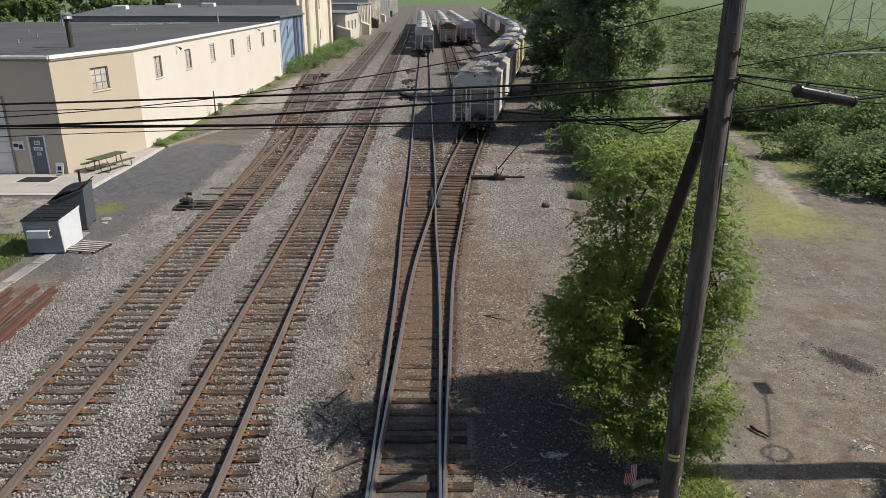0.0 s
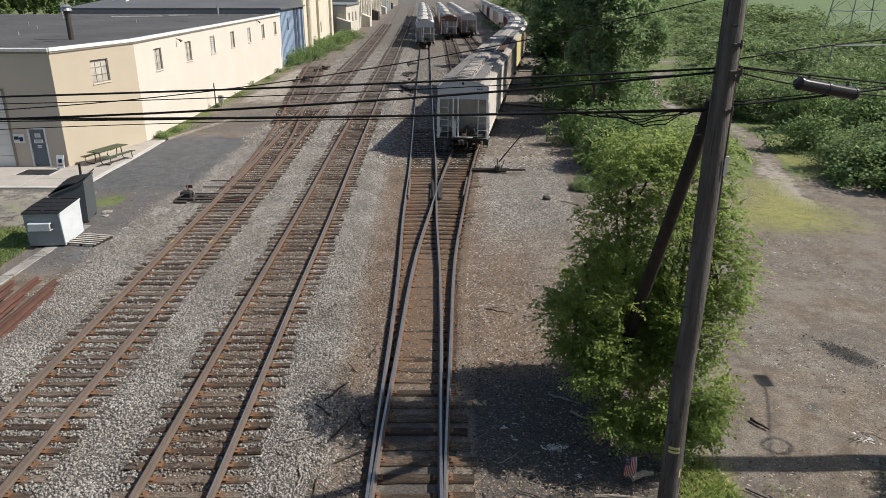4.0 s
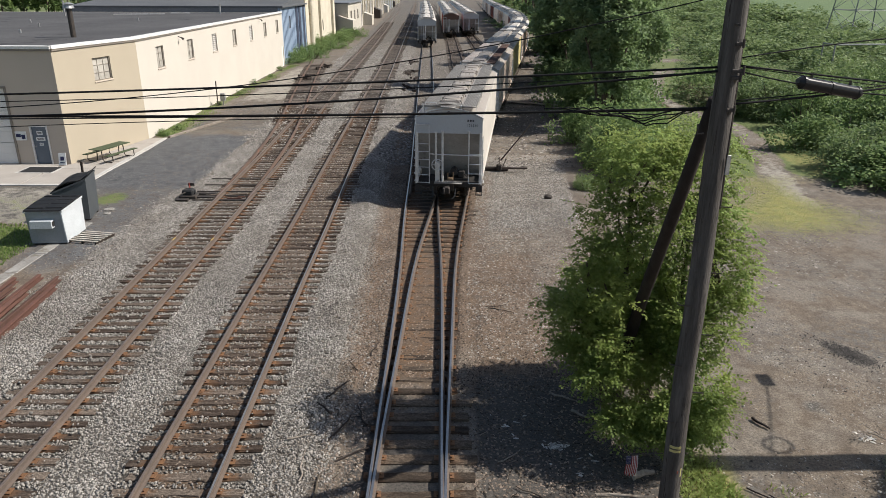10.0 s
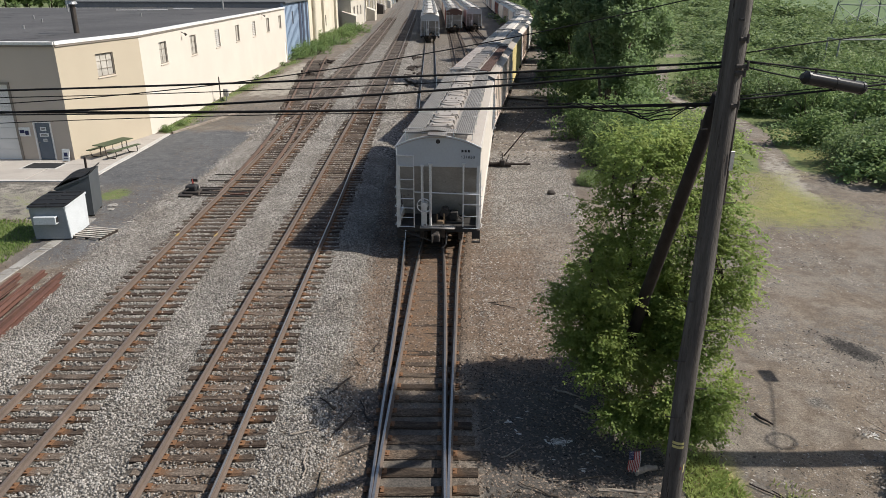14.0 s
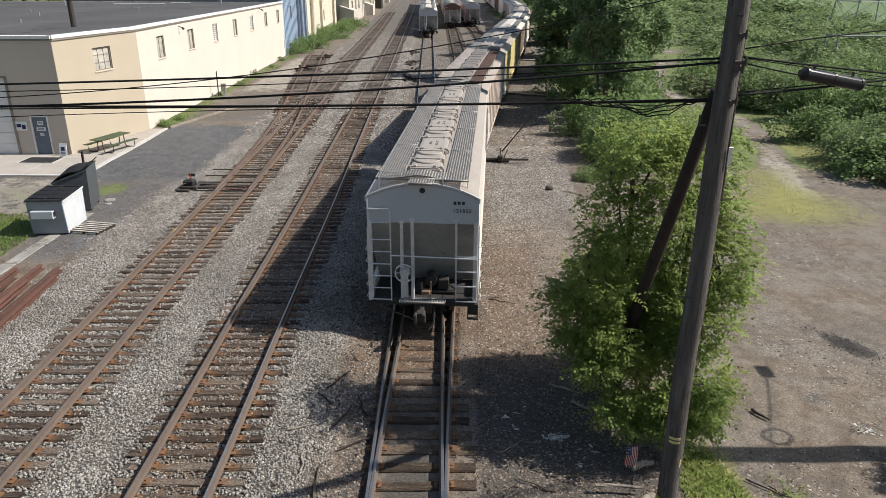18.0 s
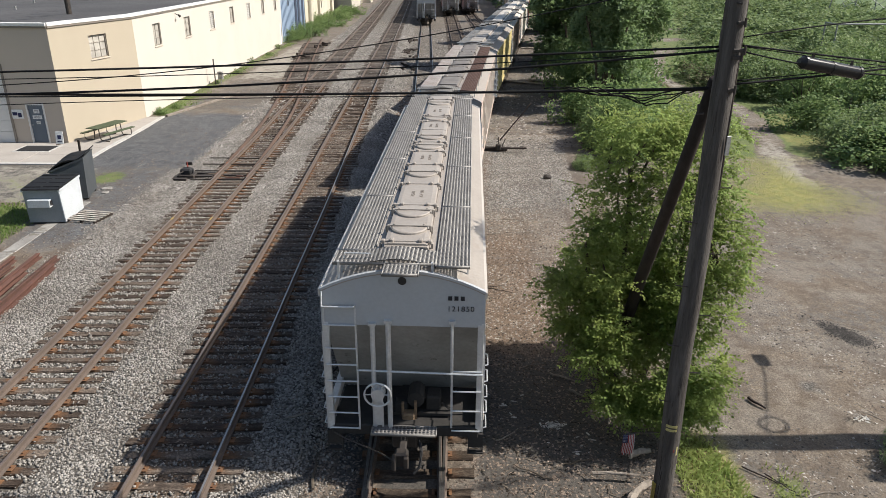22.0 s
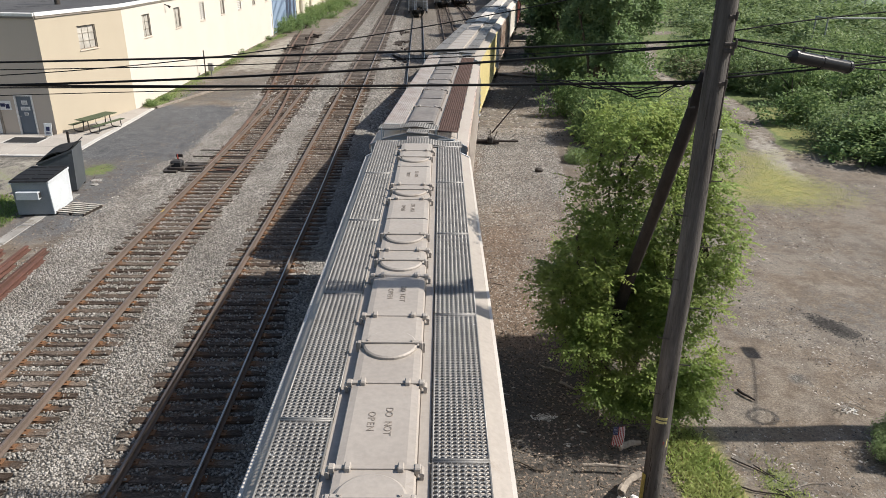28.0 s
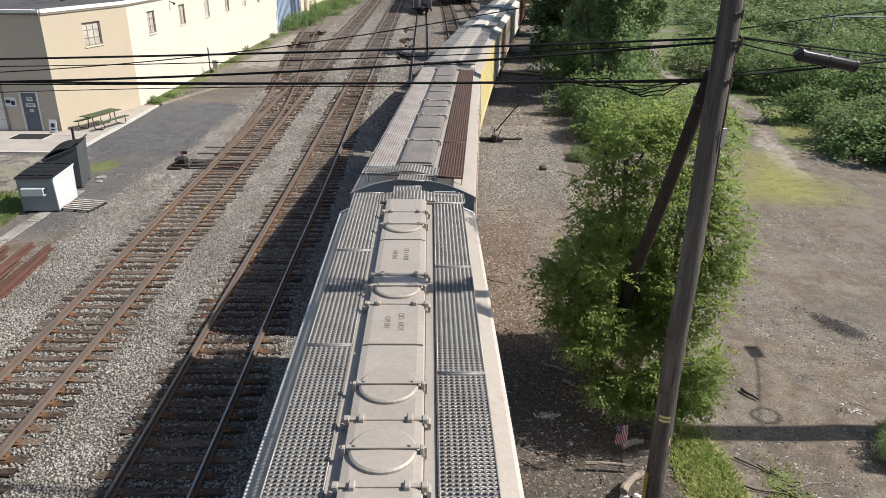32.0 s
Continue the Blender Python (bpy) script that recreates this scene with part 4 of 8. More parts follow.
def flat_bits(name, label, category, x, y, z, sx, sy, sz, material, seed):
    """Many thin slivers lying about, joined in one mesh."""
    r = np.random.default_rng(seed)
    n = len(x)
    base = np.array([(-1, -0.7, 0), (1, -1, 0.2), (1, 1, 0), (-1, 0.8, 0.1), (0.1, 0.1, 1)], float)
    tri = np.array([(0, 1, 4), (1, 2, 4), (2, 3, 4), (3, 0, 4)])
    v = base[None] * np.stack([sx, sy, sz], -1)[:, None] * r.uniform(0.7, 1.3, (n, 5, 3))
    t = r.uniform(0, 6.28, n)
    c, s = np.cos(t)[:, None], np.sin(t)[:, None]
    v = np.stack([v[..., 0] * c - v[..., 1] * s, v[..., 0] * s + v[..., 1] * c, v[..., 2]], -1) + np.stack([x, y, z], -1)[:, None]
    f = (tri[None] + 5 * np.arange(n)[:, None, None]).reshape(-1, 3)
    tagged(new(name, fast_mesh(name, v.reshape(-1, 3), f, material)), label, category, kind="stuff")


scatter_stones()
rb = np.random.default_rng(17)
n_ = 3000
y_ = 8.5 + 24 * rb.random(n_) ** 1.3
x_ = np.where(rb.random(n_) < 0.45, rb.uniform(line_b(y_) + 1.6, line_c(y_) - 0.9), rb.uniform(line_d(y_) + 0.95, line_d(y_) + 5.0))
flat_bits("dead_twigs", "dead twigs and bark scraps strewn beside the track", "twigs", x_, y_, surface(x_, y_) + 0.015, 0.02 + 0.11 * rb.random(n_) ** 3, rb.uniform(0.006, 0.018, n_), rb.uniform(0.008, 0.02, n_), TWIG, 18)
n_ = 1100
u_, w_ = rb.normal(0, 0.45, n_), rb.normal(0, 0.2, n_)
x_, y_ = 11.65 + 0.46 * u_ + 0.89 * w_, 17.95 - 0.89 * u_ + 0.46 * w_
flat_bits("dark_gravel", "small dark heap of coal-black gravel on the lot", "gravel", x_, y_, surface(x_, y_) - 0.004, rb.uniform(0.01, 0.035, n_), rb.uniform(0.01, 0.03, n_), rb.uniform(0.01, 0.03, n_), DIRT_LUMP, 19)
n_ = 90000
y_ = 7 + 36 * rb.random(n_) ** 1.5
x_ = np.where((rb.random(n_) < 0.1) & (y_ > 15), rb.uniform(line_c(y_) - 0.68, line_d(y_) + 0.68), rb.uniform(line_d(y_) + 0.88, line_d(y_) + 6.0))
x_ = np.where(rb.random(n_) < 0.3, rb.uniform(line_b(y_) + 2.6, line_c(y_) - 0.85), np.where(rb.random(n_) < 0.07, rb.uniform(-16.0, line_a(y_) - 2.6), x_))
on_b = rb.random(n_) < 0.1
x_ = np.where(on_b, line_b(y_) + rb.uniform(-0.68, 0.68, n_), x_)
ok_ = (y_ > 16) | (rb.random(n_) < 0.45)
x_, y_ = x_[ok_], y_[ok_]
n_ = len(x_)
pick = (x_ > line_d(y_) + 1.2) & (y_ > 17.5) & (rb.random(n_) < 0.2 + 0.65 * smooth_step(y_, 25, 31))
xs_, ys_ = x_[pick], y_[pick]
k_ = len(xs_)
flat_bits("pale_gravel", "pale grey gravel spread beside the yard track", "gravel", xs_, ys_, surface(xs_, ys_), rb.uniform(0.014, 0.04, k_), rb.uniform(0.012, 0.034, k_), rb.uniform(0.012, 0.034, k_), STONE, 22)
x_, y_, on_b, ok_ = x_[~pick], y_[~pick], on_b[ok_][~pick], slice(None)
n_ = len(x_)
flat_bits("brown_gravel", "brown dirty gravel beside the tracks", "gravel", x_, y_, surface(x_, y_) + np.where(on_b[ok_], 0.03, 0.0), rb.uniform(0.012, 0.034, n_), rb.uniform(0.012, 0.03, n_), rb.uniform(0.01, 0.032, n_), BROWN_STONE, 21)
for cx_, cy_, n_, spread in ((2.62, 13.6, 34, 0.11), (9.83, 13.9, 26, 0.16), (3.1, 12.9, 8, 0.3), (-13.4, 28.2, 6, 0.08), (1.7, 14.4, 8, 0.4)):
    x_, y_ = cx_ + rb.normal(0, spread, n_), cy_ + rb.normal(0, spread * 0.6, n_)
    flat_bits("litter", "crumpled pale litter lying on the ground", "litter", x_, y_, surface(x_, y_) + 0.01, rb.uniform(0.02, 0.09, n_), rb.uniform(0.01, 0.035, n_), rb.uniform(0.008, 0.03, n_), PALE_SCRAP, 23)
n_ = 66000
x_, y_ = rb.uniform(6.0, 24, n_), rb.uniform(9, 38, n_)
bare_ = (((x_ - 15.8) / 4.4) ** 2 + ((y_ - 31.0) / 3.4) ** 2 < 1) | (((x_ - 11.65) / 0.8) ** 2 + ((y_ - 17.95) / 0.9) ** 2 < 1)
ok_ = ~bare_ & (lumps(x_, y_, 0.8, 61) + 0.6 * lumps(x_, y_, 2.5, 62) > rb.uniform(-0.1, 0.6, n_)) & (x_ > line_d(y_) + 5)
x_, y_ = x_[ok_], y_[ok_]
n_ = len(x_)
flat_bits("gravel", "loose grey gravel spread thinly on the dirt lot", "gravel", x_, y_, surface(x_, y_) - 0.004, 0.010 + 0.045 * rb.random(n_) ** 2.5, 0.010 + 0.035 * rb.random(n_) ** 2.5, 0.008 + 0.025 * rb.random(n_) ** 2, LOT_STONE, 20)


n_ = 30000
y_ = 40 + 78 * rb.random(n_) ** 1.3
x_ = rb.uniform(line_b(y_) + 2.0, line_d(y_) + 6.5)
ok_ = (x_ < line_d(y_) + 1.2) | (rb.random(n_) < 0.3)
x_, y_ = x_[ok_], y_[ok_]
n_ = len(x_)
flat_bits("yard_gravel", "grey and brown gravel strewn over the far yard", "gravel", x_, y_, surface(x_, y_), rb.uniform(0.03, 0.085, n_), rb.uniform(0.03, 0.075, n_), rb.uniform(0.02, 0.06, n_), LOT_STONE, 24)


# ---- the train: covered hopper cars ----
CAR_LEN, CAR_PITCH, PIVOTS = 17.72, 19.0, (2.35, 15.37)
HALF, EAVE, RIDGE = 1.54, 4.02, 4.42
LIDS = (1.65, 2.65, 5.65, 8.48, 9.71, 12.48, 15.26)
STRAPS = (0.95, 3.15, 4.75, 6.54, 7.95, 9.06, 11.96, 13.01, 16.11)


def roof_z(u):
    return EAVE + (RIDGE - EAVE) * (1 - (u / HALF) ** 2)


def grating_mesh(length, width, material, pitch=0.075):
    """A perforated plate: square cells with eight-sided holes, and a turned-down rim."""
    nx, ny = max(2, round(width / pitch)), max(2, round(length / (pitch * 0.87)))
    px, py = width / nx, length / ny
    ring = [(0, 0), (0.5, 0), (1, 0), (1, 0.5), (1, 1), (0.5, 1), (0, 1), (0, 0.5)]
    hole = [(0.5 + 0.47 * math.cos(a), 0.5 + 0.47 * math.sin(a)) for a in (radians(-135 + 45 * k) for k in range(8))]
    cell = np.array(ring + hole)
    org = np.stack(np.meshgrid(np.arange(nx), np.arange(ny)), -1).reshape(-1, 1, 2)
    xy = (org + cell[None]) * (px, py)
    v = np.concatenate([xy, np.zeros((*xy.shape[:2], 1))], -1)
    v[:, 8:, 2] = 0.006
    q = np.array([(k, (k + 1) % 8, 8 + (k + 1) % 8, 8 + k) for k in range(8)])
    f = (q[None] + 16 * np.arange(len(org))[:, None, None]).reshape(-1, 4)
    # a short wall down inside every hole
    low = v[:, 8:].copy()
    low[..., 2] -= 0.034
    k0 = v.shape[0] * 16
    v2 = np.concatenate([v.reshape(-1, 3), low.reshape(-1, 3)])
    w = np.array([(k, (k + 1) % 8) for k in range(8)])
    top = (w[None] + 8 + 16 * np.arange(len(org))[:, None, None])
    bot = (w[None] + k0 + 8 * np.arange(len(org))[:, None, None])
    f2 = np.concatenate([top, bot[..., ::-1]], -1).reshape(-1, 4)
    rim = Shape().box(width / 2, 0.012, -0.02, width, 0.024, 0.055).box(width / 2, length - 0.012, -0.02, width, 0.024, 0.055)
    rim.box(0.01, length / 2, -0.02, 0.02, length, 0.055).box(width - 0.01, length / 2, -0.02, 0.02, length, 0.055)
    rv, rf = np.array(rim.v), np.array(rim.f)
    return fast_mesh("running_board", np.concatenate([v2, rv]), np.concatenate([f, f2, rf + len(v2)]), material)


def plank_mesh(length, width, material):
    """A far running board: ribs across a frame."""
    s = Shape()
    for i in range(7):
        s.box(width * (i + 0.5) / 7, length / 2, -0.01, width / 7 - 0.03, length, 0.03)
    for y in (0.015, length - 0.015):
        s.box(width / 2, y, -0.012, width, 0.03, 0.05)
    return s.mesh("running_board", material)


def lettering(text, size, material, name="lettering"):
    cu = bpy.data.curves.new(name, "FONT")
    cu.body, cu.size, cu.align_x, cu.extrude = text, size, "CENTER", 0.002
    tmp = bpy.data.objects.new(name, cu)
    scene.collection.objects.link(tmp)
    bpy.context.view_layer.update()
    me = bpy.data.meshes.new_from_object(tmp.evaluated_get(bpy.context.evaluated_depsgraph_get()))
    bpy.data.objects.remove(tmp)
    me.materials.clear()
    me.materials.append(material)
    return me


def wheelset_shape():
    s = Shape()
    s.cyl((-0.9, 0, 0), (0.9, 0, 0), 0.075, n=8)
    for d in (-1, 1):
        s.cyl((d * 0.70, 0, 0), (d * 0.83, 0, 0), 0.42, n=20)
        s.cyl((d * 0.68, 0, 0), (d * 0.72, 0, 0), 0.45, n=20)
        s.cyl((d * 0.83, 0, 0), (d * 0.86, 0, 0), 0.2, n=10)
        for k in range(3):
            a = 2 * math.pi * k / 3
            s.box(d * 0.84, 0.3 * math.cos(a), 0.3 * math.sin(a), 0.02, 0.06, 0.06)
    return s


def add_truck(car, y):
    frame_ = Shape()
    for d in (-1, 1):
        frame_.prism([(-1.15, 0.34), (-0.9, 0.52), (-0.35, 0.66), (0.35, 0.66), (0.9, 0.52), (1.15, 0.34), (1.15, 0.5), (0.95, 0.66), (0.4, 0.84), (-0.4, 0.84), (-0.95, 0.66), (-1.15, 0.5)], d * 0.98 - 0.06, d * 0.98 + 0.06, "x")
        frame_.prism([(-0.9, 0.46), (-0.35, 0.22), (0.35, 0.22), (0.9, 0.46), (0.9, 0.56), (0.3, 0.34), (-0.3, 0.34), (-0.9, 0.56)], d * 0.98 - 0.055, d * 0.98 + 0.055, "x")
        for k in (-0.12, 0.12):
            frame_.cyl((d * 0.98, k, 0.32), (d * 0.98, k, 0.62), 0.08, n=8)
    frame_.box(0, 0, 0.62, 2.1, 0.36, 0.22, 0.03)
    truck = part("truck", frame_, DARK_STEEL, car, "dark rusty freight truck frame", at=pose(0, y, 0))
    for k in (-0.87, 0.87):
        part("wheelset", WHEELSET, None, truck, at=pose(0, k, 0.42))
    return truck


WHEELSET = wheelset_shape().mesh("wheelset", DARK_STEEL)


def end_details(car, side, steel, mark, near):
    """What stands at one end of a car: ladders, hand rails, brake gear, platform and coupler. side: 0 front, 1 rear."""
    m = pose(0, 0, 0) if side == 0 else pose(0, CAR_LEN, 0, 0, 0, 180)

    def put(name, s, mat, label="", smooth=False):
        s.v = [tuple(m @ Vector(p)) for p in s.v]
        return part(name, s, mat, car, label, smooth)

    lad = Shape()
    for u in (-1.5, -0.9):
        lad.box(u, 0.02, 2.3, 0.034, 0.045, 2.75)
    for z in (0.98, 1.34, 1.71, 2.07, 2.44, 2.8, 3.3, 3.68):
        lad.cyl((-1.5, -0.03, z), (-0.9, -0.03, z), 0.017, n=6)
    put("ladder", lad, steel, "grey steel end ladder")
    lad = Shape()
    for u in (0.93, 1.5):
        lad.box(u, 0.02, 2.2, 0.042, 0.045, 2.35)
    for z in (0.98, 1.45, 1.9, 2.35):
        lad.cyl((0.93, -0.03, z), (1.5, -0.03, z), 0.017, n=6)
    put("ladder", lad, steel, "grey steel end ladder")
    for d in (-1, 1):
        lad = Shape()
        for y in (0.08, 0.52):
            lad.box(d * 1.55, y, 2.0, 0.03, 0.04, 2.2)
        for z in (1.0, 1.36, 1.72, 2.08, 2.44):
            lad.tube([(d * 1.55, 0.08, z), (d * 1.62, 0.1, z), (d * 1.62, 0.5, z), (d * 1.55, 0.52, z)], 0.014, 5)
        put("grab_iron", lad, steel, "side grab irons by the corner")
    put("hand_rail", Shape().cyl((-0.9, -0.05, 2.34), (1.52, -0.05, 2.3), 0.022, n=6), steel, "pale end hand rail")
    put("hand_rail", Shape().tube([(-1.5, -0.02, 4.0), (-1.5, -0.1, 3.72), (-0.9, -0.1, 3.72), (-0.9, -0.02, 3.7)], 0.018, 6), steel, "pale end hand rail")
    for u, w, z0, z1 in ((-0.28, 0.085, 1.0, 3.38), (-0.58, 0.08, 1.0, 3.32), (0.93, 0.055, 2.3, 3.4)):
        s = Shape()
        s.cyl((u, -0.02, z0), (u, -0.02, z1), w * 0.6, n=10)
        s.box(u, -0.02, z1 + 0.02, w + 0.06, 0.1, 0.05)
        put("post", s, steel)
    wheel = Shape()
    ring = [(-0.5 + 0.26 * math.cos(a), -0.16, 1.86 + 0.26 * math.sin(a)) for a in (2 * math.pi * k / 20 for k in range(21))]
    wheel.tube(ring, 0.02, 6)
    for k in range(6):
        a = math.pi * k / 3
        wheel.cyl((-0.5, -0.13, 1.86), (-0.5 + 0.26 * math.cos(a), -0.16, 1.86 + 0.26 * math.sin(a)), 0.012, n=5)
    wheel.cyl((-0.5, -0.18, 1.86), (-0.5, 0.0, 1.86), 0.13, 0.15, n=12)
    wheel.box(-0.5, -0.02, 1.5, 0.16, 0.12, 0.8)
    wheel.cyl((-0.43, -0.04, 1.0), (-0.43, -0.04, 1.5), 0.025, n=6)
    put("brake_wheel", wheel, steel, "round hand brake wheel with gear case")
    sill = Shape()
    sill.box(0, 0.12, 0.93, 2.95, 0.24, 0.22, 0.02)
    sill.box(0, 1.2, 0.9, 0.36, 2.3, 0.3)
    sill.box(-1.42, 0.06, 0.72, 0.3, 0.1, 0.32).box(1.42, 0.06, 0.72, 0.3, 0.1, 0.32)
    for d in (-1, 1):
        sill.box(d * 1.42, 0.06, 0.42, 0.32, 0.12, 0.03).box(d * 1.28, 0.06, 0.55, 0.02, 0.06, 0.28).box(d * 1.56, 0.06, 0.55, 0.02, 0.06, 0.28)
    # platform, sill and gear are coloured dark for the recess shade too
    put("end_platform", Shape().box(0, 0.78, 0.985, 2.86, 1.36, 0.05), GRIME_SHADE, "grimy end platform, recess shade painted in")
    put("end_sill", sill, GRIME_SHADE, "grimy end sill with steps, recess shade painted in")
    cp = Shape()
    cp.box(0, -0.3, 0.84, 0.14, 0.7, 0.16, 0.02)
    cp.box(0, -0.7, 0.84, 0.26, 0.22, 0.28, 0.04)
    cp.box(-0.13, -0.86, 0.84, 0.08, 0.2, 0.26, 0.02).box(0.1, -0.84, 0.84, 0.1, 0.12, 0.24, 0.02)
    cp.box(0, -0.06, 0.84, 0.5, 0.16, 0.42, 0.03)
    put("coupler", cp, DARK_STEEL, "rusty knuckle coupler")
    hose = Shape().tube([(0.3, -0.1, 0.8), (0.36, -0.4, 0.74), (0.34, -0.55, 0.5), (0.22, -0.62, 0.38)], 0.03, 6)
    put("air_hose", hose, BLACK, "hanging black air hose")
    lever = Shape().tube([(-1.42, -0.02, 0.86), (-1.2, -0.12, 0.8), (-0.5, -0.3, 0.62), (-0.12, -0.6, 0.62)], 0.018, 5)
    put("uncoupling_lever", lever, DARK_STEEL)
    put("brake_valve", Shape().box(0.06, 0.3, 1.09, 0.26, 0.22, 0.17, 0.03).box(-0.06, 0.3, 1.2, 0.05, 0.05, 0.4).box(0.2, 0.3, 1.22, 0.05, 0.05, 0.42), MARK_TAN, "tan brake valve on the end platform")
    gear = Shape()
    gear.cyl((0.2, 0.35, 1.42), (0.2, 0.8, 1.42), 0.17, n=12)
    gear.box(0.55, 0.6, 1.3, 0.3, 0.35, 0.3, 0.03).box(-0.1, 0.5, 1.2, 0.25, 0.25, 0.22, 0.02).box(0.2, 0.65, 1.08, 1.4, 0.6, 0.06)
    gear.tube([(-0.3, 0.45, 1.2), (0.5, 0.5, 1.45), (0.9, 0.45, 1.15)], 0.025, 6)
    put("brake_gear", gear, GRIME_SHADE, "brake cylinder and pipes under the end slope")
    part("brake_step", BRAKE_STEP if near else STEP_FAR, None, car, "perforated brake step", at=m @ pose(-0.65, -0.3, 1.05))
    part("roof_step", ROOF_STEP if near else ROOF_STEP_FAR, None, car, "perforated roof end step", at=m @ pose(-0.33, -0.42, 4.55))
    part("crossover_board", CROSS_BOARD if near else CROSS_FAR, None, car, "perforated roof crossover board", at=m @ pose(-1.29, 0.1, 4.53))
    if near:
        for u in (-1.18, -0.3, 0.3, 0.55):
            put("roof_bracket", Shape().box(u, 0.1, (roof_z(u) + 4.55) / 2, 0.04, 0.04, 4.55 - roof_z(u) + 0.02), steel)
        put("roof_grab_iron", Shape().tube([(-1.1, 0.3, 4.55), (-1.1, 0.3, 4.64), (-0.6, 0.3, 4.64), (-0.6, 0.3, 4.55)], 0.014, 5), steel)
    if mark:
        for k, ch in enumerate("121850"):
            part("lettering", lettering(ch, 0.15, INK), None, car, "black number on the end sheet", at=m @ pose(0.865 + 0.087 * k, -0.006, 3.635, 90))
        for u in (0.885, 1.0, 1.115):
            bars = Shape().box(u, -0.004, 3.9, 0.075, 0.008, 0.085)
            put("owner_mark", bars, INK, "dark owner's mark in plain shapes")


def hopper_car(label, side_mat, roof_mat, end_mat, board_mat, steel, lid_mat, near=True, ribs=False, mark=False, dark_ribs=None, left_board=None, lids=True):
    car = thing("covered_hopper_car", label, "freight car", group="cars of the moving train")
    L = CAR_LEN
    # sides
    for d in (-1, 1):
        s = Shape()
        s.prism([(0.04, EAVE), (0.04, 3.1), (0.35, 3.1), (1.62, 1.28), (L - 1.62, 1.28), (L - 0.35, 3.1), (L - 0.04, 3.1), (L - 0.04, EAVE)], d * HALF - 0.02 * (d > 0) * 2 + 0.0, d * HALF + 0.02 * (d < 0) * 2, "x")
        s.box(d * (HALF - 0.03), L / 2, 1.2, 0.14, L - 0.4, 0.2, 0.01)
        s.box(d * (HALF + 0.005), L / 2, EAVE - 0.06, 0.05, L, 0.14)
        wall = part("side_wall", s, side_mat, car)
        if ribs:
            for k in range(11):
                y = 1.6 + 1.452 * k
                z0 = 1.3 if 1.7 < y < L - 1.7 else 2.6
                part("rib", Shape().box(d * (HALF + 0.03), y, (z0 + EAVE) / 2, 0.06, 0.09, EAVE - z0, 0.01), dark_ribs or side_mat, wall)
    # roof sheet
    s = Shape()
    us = [HALF * (-1 + 2 * i / 14) for i in range(15)]
    prof = [(u, roof_z(u)) for u in us] + [(u, roof_z(u) - 0.05) for u in reversed(us)]
    s.prism(prof, 0.0, L, "y")
    part("roof", s, roof_mat, car)
    # end sheets, slopes and corner posts
    for side in (0, 1):
        m = pose(0, 0, 0) if side == 0 else pose(0, L, 0, 0, 0, 180)
        s = Shape()
        s.prism([(-HALF, 3.3), (HALF, 3.3), (HALF, EAVE)] + [(u, roof_z(u) + 0.012) for u in reversed(us[1:-1])] + [(-HALF, EAVE)], 0.005, 0.05, "y", m)
        s.prism([(u, roof_z(u) + 0.03) for u in us] + [(u, roof_z(u) - 0.02) for u in reversed(us)], -0.02, 0.06, "y", m)
        sheet = part("end_sheet", s, end_mat, car, "flat painted end sheet with rounded top")
        if near:
            # dark disc standing for the shade inside the hole
            ring_ = Shape().cyl((0, -0.004, 4.23), (0, 0.006, 4.23), 0.08, n=16)
            part("lifting_hole", Shape().add([tuple(m @ Vector(p)) for p in ring_.v], ring_.f), GRIME_SHADE, sheet, "dark round lifting hole")
        s = Shape().prism([(0.1, 3.34), (0.06, 3.3), (1.5, 1.0), (1.56, 1.02)], -HALF + 0.05, HALF - 0.05, "x", m)
        part("slope_sheet", s, SLOPE_GREY, car, "stained grey end slope sheet")
        for d in (-1, 1):
            part("corner_post", Shape().box(d * (HALF - 0.07), 0.05, 2.15, 0.12, 0.1, 2.4, 0.01, m), steel, car)

        end_details(car, side, steel, mark and side == 0, near)
    # hoppers below
    for k in range(3):
        c = 4.6 + 4.26 * k
        s = Shape()
        a, b = 1.95, 0.55
        s.add([(-1.45, c - a, 1.3), (1.45, c - a, 1.3), (1.45, c + a, 1.3), (-1.45, c + a, 1.3), (-0.55, c - b, 0.4), (0.55, c - b, 0.4), (0.55, c + b, 0.4), (-0.55, c + b, 0.4)], [(0, 1, 5, 4), (1, 2, 6, 5), (2, 3, 7, 6), (3, 0, 4, 7), (4, 5, 6, 7), (3, 2, 1, 0)])
        s.box(0, c, 0.36, 1.5, 1.0, 0.1)
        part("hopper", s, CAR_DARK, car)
    for y in PIVOTS:
        add_truck(car, y)
    # roof: running boards, hatch trough, lids and straps
    board = (BOARD_NEAR if board_mat is GRATE else BOARD_BROWN) if near else (BOARD_FAR if board_mat is GRATE else BOARD_FAR_BROWN)
    for k in range(5):
        part("running_board", board, None, car, at=pose(0.6, 0.02 + 3.395 * k, 4.53))
        part("running_board", left_board or board, None, car, at=pose(-1.22, 0.74 + 3.395 * k, 4.53))
    for k in range(12 if near else 0):
        y = 0.5 + 1.5 * k
        for u0, u1 in ((0.6, 1.24), (-1.22, -0.58)):
            s = Shape().box((u0 + u1) / 2, y, 4.465, u1 - u0, 0.05, 0.04)
            for u in (u0 + 0.04, u1 - 0.04):
                s.box(u, y, (roof_z(u) + 4.5) / 2, 0.03, 0.05, 4.5 - roof_z(u) + 0.03)
            part("board_bracket", s, steel, car)
    s = Shape()
